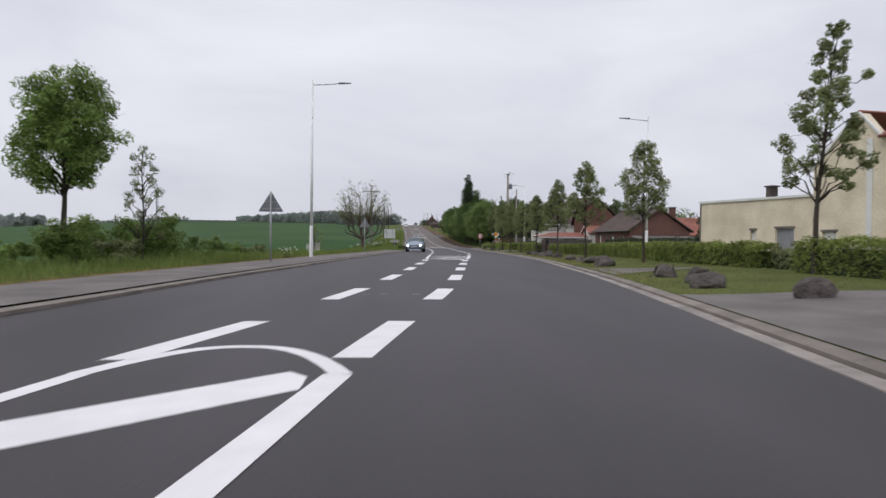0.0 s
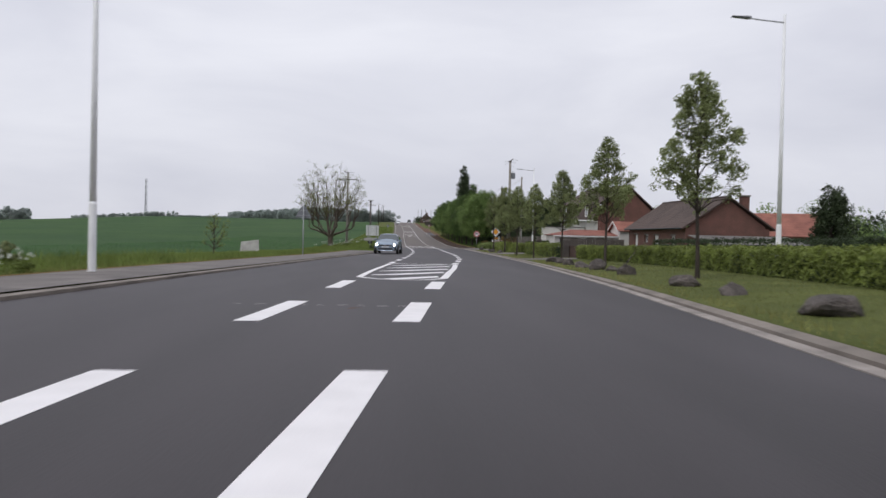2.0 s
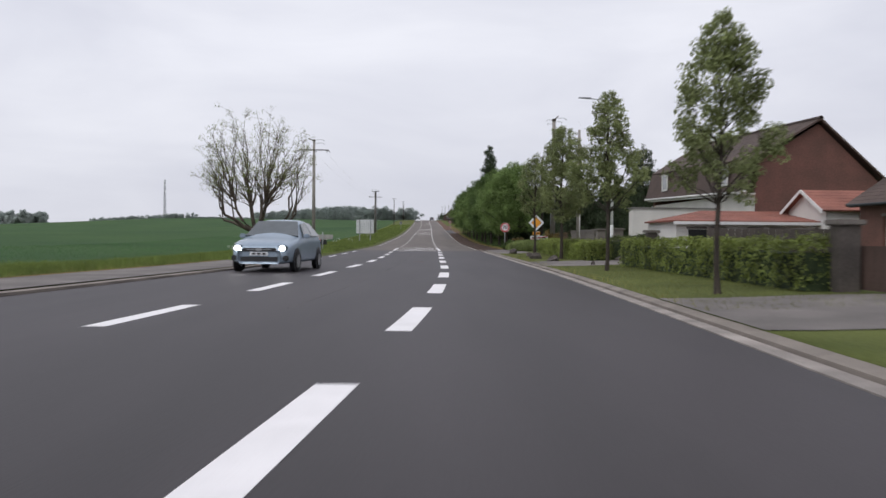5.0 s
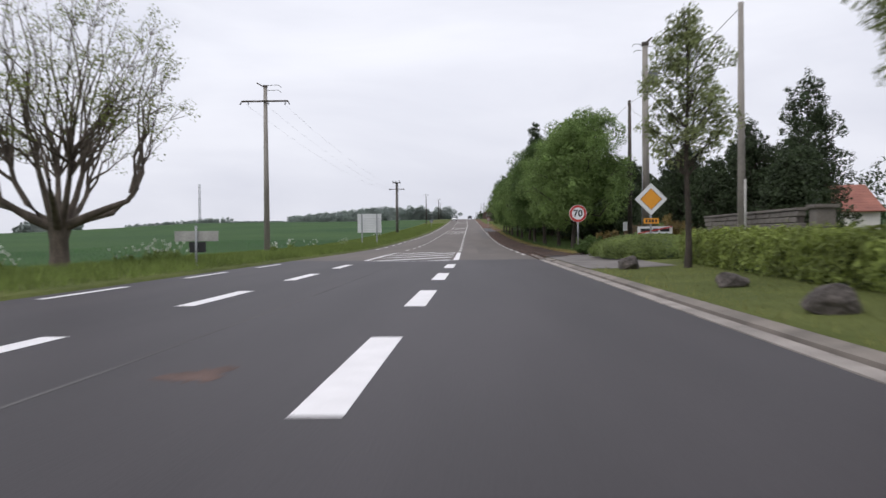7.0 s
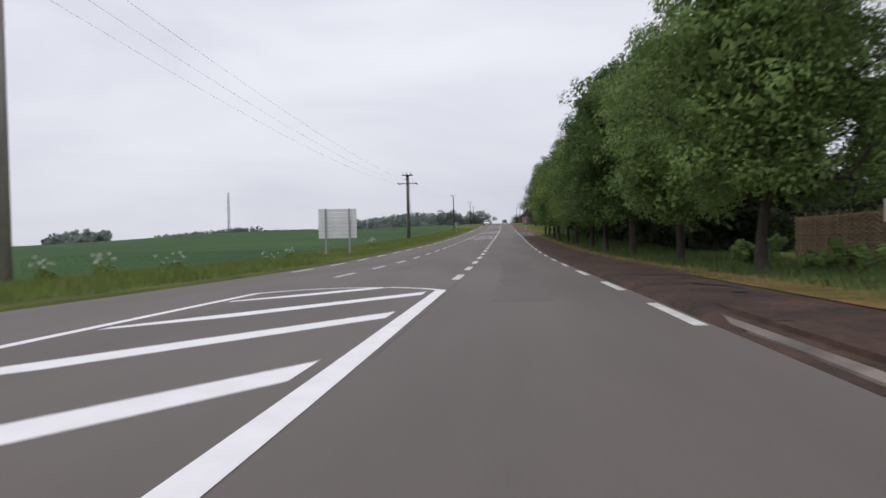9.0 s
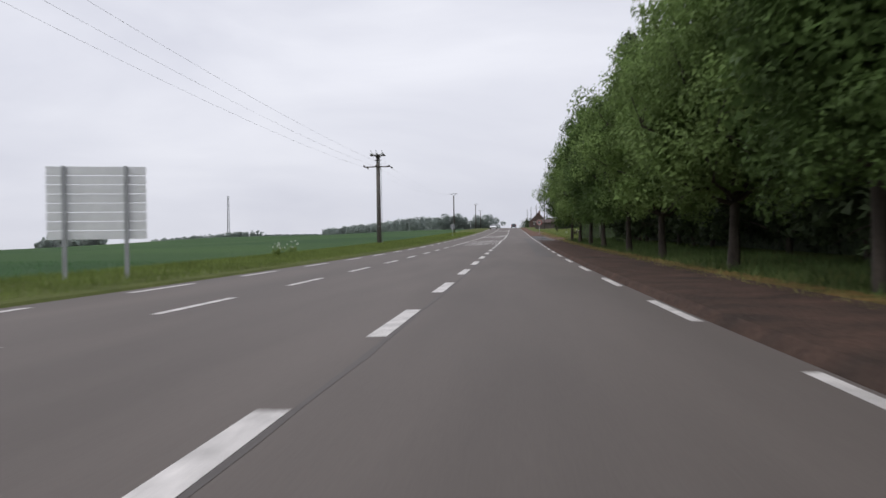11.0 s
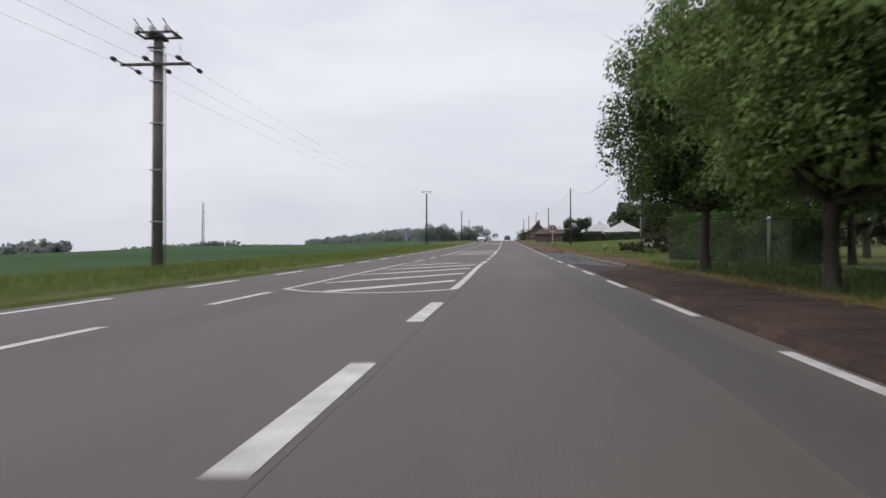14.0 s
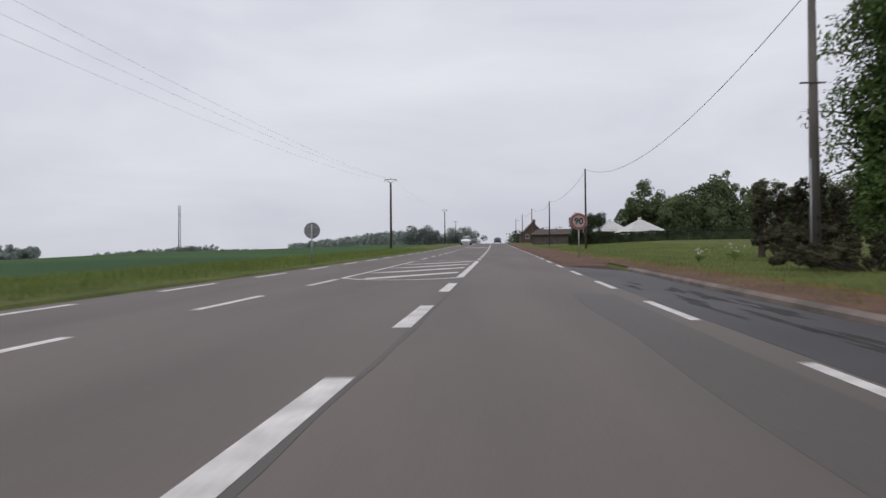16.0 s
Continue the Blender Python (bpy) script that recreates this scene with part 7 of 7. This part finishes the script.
tent_house(32.6, 384, 6.0, 5.0, 1.6, 3.5, M_BRICK, M_PALEROOF, "low brick house with a pale roof behind the hedge", 10)
small_house(24.0, 372, 10.0, 7.0, 1.6, 2.6, M_FENCE, M_TILE_BR, "long low dark outbuilding beside the road", 75)
small_house(-318, 962, 14, 8, 3.0, 4.5, M_WHITEWALL, M_GREYROOF, "far white farm building near the mast", 0)
ms = new("white_box_sign")
box_part("panel", (-0.5, 0.5, 0, 0.06, 0.8, 1.6), M_WHITE, ms, bevel=0.01)
for xx in (-0.4, 0.4):
    pipe_part("post", [(xx, 0.09, -0.3), (xx, 0.09, 1.5)], 0.03, M_STEEL, ms)
stand(ms, 19.6, 385)
tagged(ms, "small white roadside board near the far house", "sign")


# ---- cars ----
M_CARBLUE = mat("blue_grey_car_paint", (0.30, 0.37, 0.45), 0.25, 0.04, 1, 8, 0.0, metal=0.35)
M_CARWHITE = mat("white_car_paint", (0.72, 0.72, 0.73), 0.3, 0.04, 1, 8, 0.0)
M_CARDARK = mat("dark_car_paint", (0.05, 0.055, 0.065), 0.3, 0.04, 1, 8, 0.0)
M_CARGLASS = mat("car_glass", (0.09, 0.105, 0.115), 0.06, 0.1, 1, 5, 0.0, spec=0.9)
M_TYRE = mat("tyre_rubber", (0.02, 0.02, 0.021), 0.85, 0.15, 4, 30, 0.2, 0.004)
M_RIM = mat("alloy_rim", (0.45, 0.46, 0.48), 0.35, 0.08, 4, 20, 0.0, metal=0.7)
M_PLASTIC = mat("black_plastic", (0.025, 0.025, 0.027), 0.6, 0.1, 4, 30, 0.05, 0.002)
M_LIGHT = bpy.data.materials.new("lit_headlamp")
M_LIGHT.use_nodes = True
_b = M_LIGHT.node_tree.nodes["Principled BSDF"]
_b.inputs["Base Color"].default_value = (0.9, 0.9, 0.9, 1)
_b.inputs["Emission Color"].default_value = (1.0, 0.97, 0.92, 1)
_b.inputs["Emission Strength"].default_value = 30.0


def car(paint, label, lit=True):
    """A hatchback, front towards -y: shell lofted from cross-sections, glass, wheels, lamps."""
    root = new("car")
    # y, half width at sill, half width at belt, belt z, roof half width, roof z
    secs = [(-2.12, 0.62, 0.60, 0.62, 0.55, 0.66), (-2.02, 0.80, 0.78, 0.74, 0.68, 0.79), (-1.75, 0.88, 0.87, 0.86, 0.72, 0.91), (-1.2, 0.90, 0.90, 0.95, 0.72, 0.99),
            (-0.85, 0.90, 0.90, 0.98, 0.70, 1.04), (-0.15, 0.90, 0.905, 1.00, 0.62, 1.50), (0.4, 0.90, 0.905, 1.01, 0.63, 1.57), (1.1, 0.90, 0.90, 1.03, 0.60, 1.53),
            (1.75, 0.89, 0.88, 1.05, 0.56, 1.36), (2.02, 0.84, 0.82, 0.98, 0.60, 1.02), (2.12, 0.74, 0.72, 0.70, 0.60, 0.74)]
    verts, faces = [], []
    for y, ws, wb, zb, wr, zr in secs:
        prof = [(0, 0.24), (ws * 0.9, 0.24), (ws, 0.32), (ws * 1.01, 0.55), (wb, zb), (wr, (zr - 0.05)), (wr * 0.8, zr), (0, zr + 0.015)]
        verts += [(x, y, z) for x, z in prof] + [(-x, y, z) for x, z in prof[-2:0:-1]]
    m = 14
    for i in range(len(secs) - 1):
        for k in range(m):
            a, b = i * m + k, i * m + (k + 1) % m
            faces.append((a, b, b + m, a + m))
    faces.append(tuple(range(m)))
    faces.append(tuple(reversed(range((len(secs) - 1) * m, len(secs) * m))))
    body = mesh_ob("body", verts, faces, paint, root, shade=True)
    soft = body.modifiers.new("soft", "SUBSURF")
    soft.levels = soft.render_levels = 2

    def glass(name, quad, lift=0.012):
        q = [Vector(p) for p in quad]
        n = (q[1] - q[0]).cross(q[3] - q[0]).normalized()
        if n.dot(sum(q, Vector()) / 4 - Vector((0, 0.2, 0.9))) < 0:
            n = -n
        mesh_ob(name, [tuple(p + n * lift) for p in q] + [tuple(p - n * 0.06) for p in q], [(0, 1, 2, 3), (0, 4, 5, 1), (1, 5, 6, 2), (2, 6, 7, 3), (3, 7, 4, 0)], M_CARGLASS, root)
    glass("windscreen", [(-0.80, -0.84, 1.02), (0.80, -0.84, 1.02), (0.61, -0.18, 1.46), (-0.61, -0.18, 1.46)], 0.05)
    glass("rear_window", [(-0.72, 1.78, 1.06), (0.72, 1.78, 1.06), (0.53, 1.35, 1.42), (-0.53, 1.35, 1.42)], 0.07)
    for s in (-1, 1):
        glass("side_window", [(s * 0.90, -0.55, 1.02), (s * 0.905, 0.40, 1.04), (s * 0.65, 0.38, 1.47), (s * 0.66, -0.08, 1.42)])
        glass("side_window", [(s * 0.905, 0.46, 1.04), (s * 0.89, 1.42, 1.06), (s * 0.63, 1.15, 1.44), (s * 0.65, 0.44, 1.47)])
        mr = box_part("mirror", (s * 0.99 - 0.09, s * 0.99 + 0.09, -0.62, -0.48, 0.98, 1.11), paint, root, bevel=0.03)
        hl = box_part("headlamp", (s * 0.64 - 0.15, s * 0.64 + 0.15, -2.06, -1.86, 0.62, 0.77), M_CARGLASS, root, bevel=0.03)
        bm = bmesh.new()
        bmesh.ops.create_uvsphere(bm, u_segments=12, v_segments=8, radius=0.078)
        lamp = part("lit_bulb" if lit else "lens", bm, M_LIGHT if lit else M_RIM, hl, shade=True)
        lamp.matrix_basis = pose(s * 0.66, -2.055, 0.69)
        box_part("fog_lamp", (s * 0.70 - 0.12, s * 0.70 + 0.12, -2.09, -1.93, 0.34, 0.48), M_PLASTIC, root, bevel=0.02)
        box_part("tail_lamp", (s * 0.70 - 0.1, s * 0.70 + 0.1, 1.92, 2.07, 0.72, 0.98), M_RED, root, bevel=0.02)
        for yy in (-1.32, 1.32):
            wheel = new("wheel")
            wheel.parent = root
            verts, faces = [], []
            rings = ((-0.10, 0.20), (-0.10, 0.29), (-0.07, 0.315), (0.07, 0.315), (0.10, 0.29), (0.10, 0.20))
            for dx, r in rings:
                for k in range(24):
                    a = 2 * math.pi * k / 24
                    verts.append((dx, r * math.cos(a), r * math.sin(a)))
            for i in range(5):
                for k in range(24):
                    a, b = i * 24 + k, i * 24 + (k + 1) % 24
                    faces.append((a, b, b + 24, a + 24))
            mesh_ob("tyre", verts, faces, M_TYRE, wheel, shade=True)
            bm = bmesh.new()
            bmesh.ops.create_cone(bm, cap_ends=True, segments=24, radius1=0.205, radius2=0.19, depth=0.15)
            rim = part("rim", bm, M_RIM, wheel)
            rim.matrix_basis = pose(s * 0.02, 0, 0, 0, 90 * s, 0)
            wheel.matrix_basis = pose(s * 0.845, yy, 0.315)
            bm = bmesh.new()
            bmesh.ops.create_cone(bm, cap_ends=True, segments=24, radius1=0.37, radius2=0.37, depth=0.03)
            wa = part("wheel_arch", bm, M_PLASTIC, root)
            wa.matrix_basis = pose(s * 0.896, yy, 0.33, 0, 90, 0)
    box_part("grille", (-0.50, 0.50, -2.14, -2.0, 0.585, 0.70), M_PLASTIC, root, bevel=0.02)
    box_part("grille_bar", (-0.36, 0.36, -2.145, -2.13, 0.645, 0.66), M_RIM, root)
    box_part("badge", (-0.08, 0.08, -2.155, -2.145, 0.62, 0.685), M_RIM, root)
    box_part("lower_intake", (-0.56, 0.56, -2.135, -1.98, 0.30, 0.47), M_PLASTIC, root, bevel=0.02)
    pl = box_part("number_plate", (-0.26, 0.26, -2.15, -2.13, 0.48, 0.585), M_WHITE, root)
    for k in range(3):
        box_part("writing_bar", (-0.2 + 0.15 * k, -0.1 + 0.15 * k, -2.155, -2.1505, 0.505, 0.56), M_BLACK, pl)
    return tagged(root, label, "car")


def park(ob, x, y, heading):
    slope = math.degrees(math.atan((road_z(y + 2) - road_z(y - 2)) / 4))
    ob.matrix_basis = pose(x, y, road_z(y), 0, 0, heading) @ pose(0, 0, 0, slope if abs(heading) < 90 else -slope, 0, 0)
    return ob


blue_car = park(car(M_CARBLUE, "blue-grey hatchback with lit headlamps in the oncoming lane"), 2.4, 88.5, -6)
blue_car.scale = (1.04, 1.04, 1.04)
park(car(M_CARWHITE, "small white car on the oncoming side far up the hill", lit=False), 5.6, 388, 0)
park(car(M_CARDARK, "dark car far ahead near the crest of the road", lit=False), 11.9, 446, 180)


# ---- distance ----
def far_wood(seed, pts, depth, h, n, size, label, material=None, puff=1.0):
    """A far wood: many leaf sprays in uneven crowns along plan points, with trunks lost in the shade."""
    rng = np.random.default_rng(seed)
    cs, rs = [], []
    for (x0, y0), (x1, y1) in zip(pts, pts[1:]):
        L = math.hypot(x1 - x0, y1 - y0)
        for k in range(int(L / (h * 0.13)) + 2):
            u = rng.uniform(0, 1)
            x = x0 + (x1 - x0) * u + rng.uniform(-0.5, 0.5) * depth
            y = y0 + (y1 - y0) * u + rng.uniform(-0.5, 0.5) * depth
            hh = h * rng.uniform(0.7, 1.1)
            g = land_z(x, y)
            for j in range(4):
                cs.append((x + rng.normal() * hh * 0.14, y + rng.normal() * hh * 0.14, g + hh * (0.2 + 0.22 * j)))
                rs.append(hh * (0.30 - 0.035 * j) * puff)
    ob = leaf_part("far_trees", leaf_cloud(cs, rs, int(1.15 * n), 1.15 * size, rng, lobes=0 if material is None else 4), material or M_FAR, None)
    return tagged(ob, label, "trees", kind="stuff")


# far woods on the horizon take the foliage colours lightened for haze
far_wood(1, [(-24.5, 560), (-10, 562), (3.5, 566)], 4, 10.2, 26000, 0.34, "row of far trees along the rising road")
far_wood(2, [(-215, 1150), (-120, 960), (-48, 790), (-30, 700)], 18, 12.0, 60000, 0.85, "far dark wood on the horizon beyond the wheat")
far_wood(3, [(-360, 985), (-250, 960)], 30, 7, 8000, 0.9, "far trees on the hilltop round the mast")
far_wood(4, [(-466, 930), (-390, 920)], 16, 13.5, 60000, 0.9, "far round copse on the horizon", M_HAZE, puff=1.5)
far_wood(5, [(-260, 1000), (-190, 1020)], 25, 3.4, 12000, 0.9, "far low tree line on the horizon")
far_wood(6, [(40, 426), (56, 430)], 8, 9.0, 30000, 0.28, "green wood behind the white houses", M_WOOD)
far_wood(14, [(52, 432), (80, 440), (130, 436)], 12, 13.5, 60000, 0.36, "tall green wood behind the white houses", M_WOOD)
far_wood(7, [(34, 274), (44, 285), (74, 290)], 5, 4.2, 9000, 0.2, "dark thicket behind the brushwood", M_THICKET)
far_wood(8, [(37, 158), (60, 150), (90, 120)], 8, 6.5, 36000, 0.16, "dark trees behind the village gardens", M_LEAF_C)
far_wood(9, [(36, 118), (55, 105)], 6, 6.5, 10000, 0.13, "green garden trees behind the houses", M_LEAF_B)
far_wood(10, [(24, 400), (16.5, 470), (22, 500)], 3, 3.2, 2500, 0.25, "low bushes along the far roadside", M_LEAF_C)
# dark-leaved depth added behind the avenue against light from the open field
far_wood(11, [(26, 175), (26, 232)], 6, 7.5, 12000, 0.16, "dark green trees added behind the avenue to shut out skylight", M_LEAF_C)
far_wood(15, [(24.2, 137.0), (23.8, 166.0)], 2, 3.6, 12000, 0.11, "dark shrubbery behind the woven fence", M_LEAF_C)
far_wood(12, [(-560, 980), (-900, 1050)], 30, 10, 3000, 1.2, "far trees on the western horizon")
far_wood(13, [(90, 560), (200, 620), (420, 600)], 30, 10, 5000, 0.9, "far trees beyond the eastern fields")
put(make_tree("garden_tree", 71, 4.6, 0.4, 0.12, egg(1.15, 0.3, 0.2, 0.85), 40, 0.55, 12000, 0.07, M_LEAF_C, inner=0.5, label="dark bushy garden tree beside the cream house"), 25.5, 63.5)
put(make_tree("garden_tree", 72, 6.8, 1.0, 0.15, egg(2.2, 0.35, 0.3, 0.85), 40, 0.9, 9000, 0.09, M_LEAF_B, inner=0.5, label="bushy green garden tree behind the brick house"), 36.0, 108.0)
hedge("hedge", [(19.6, 50.0), (20.6, 76.0)], 0.8, 1.45, 350, 0.06, M_LEAF_C, "dark green garden hedge before the brick houses")
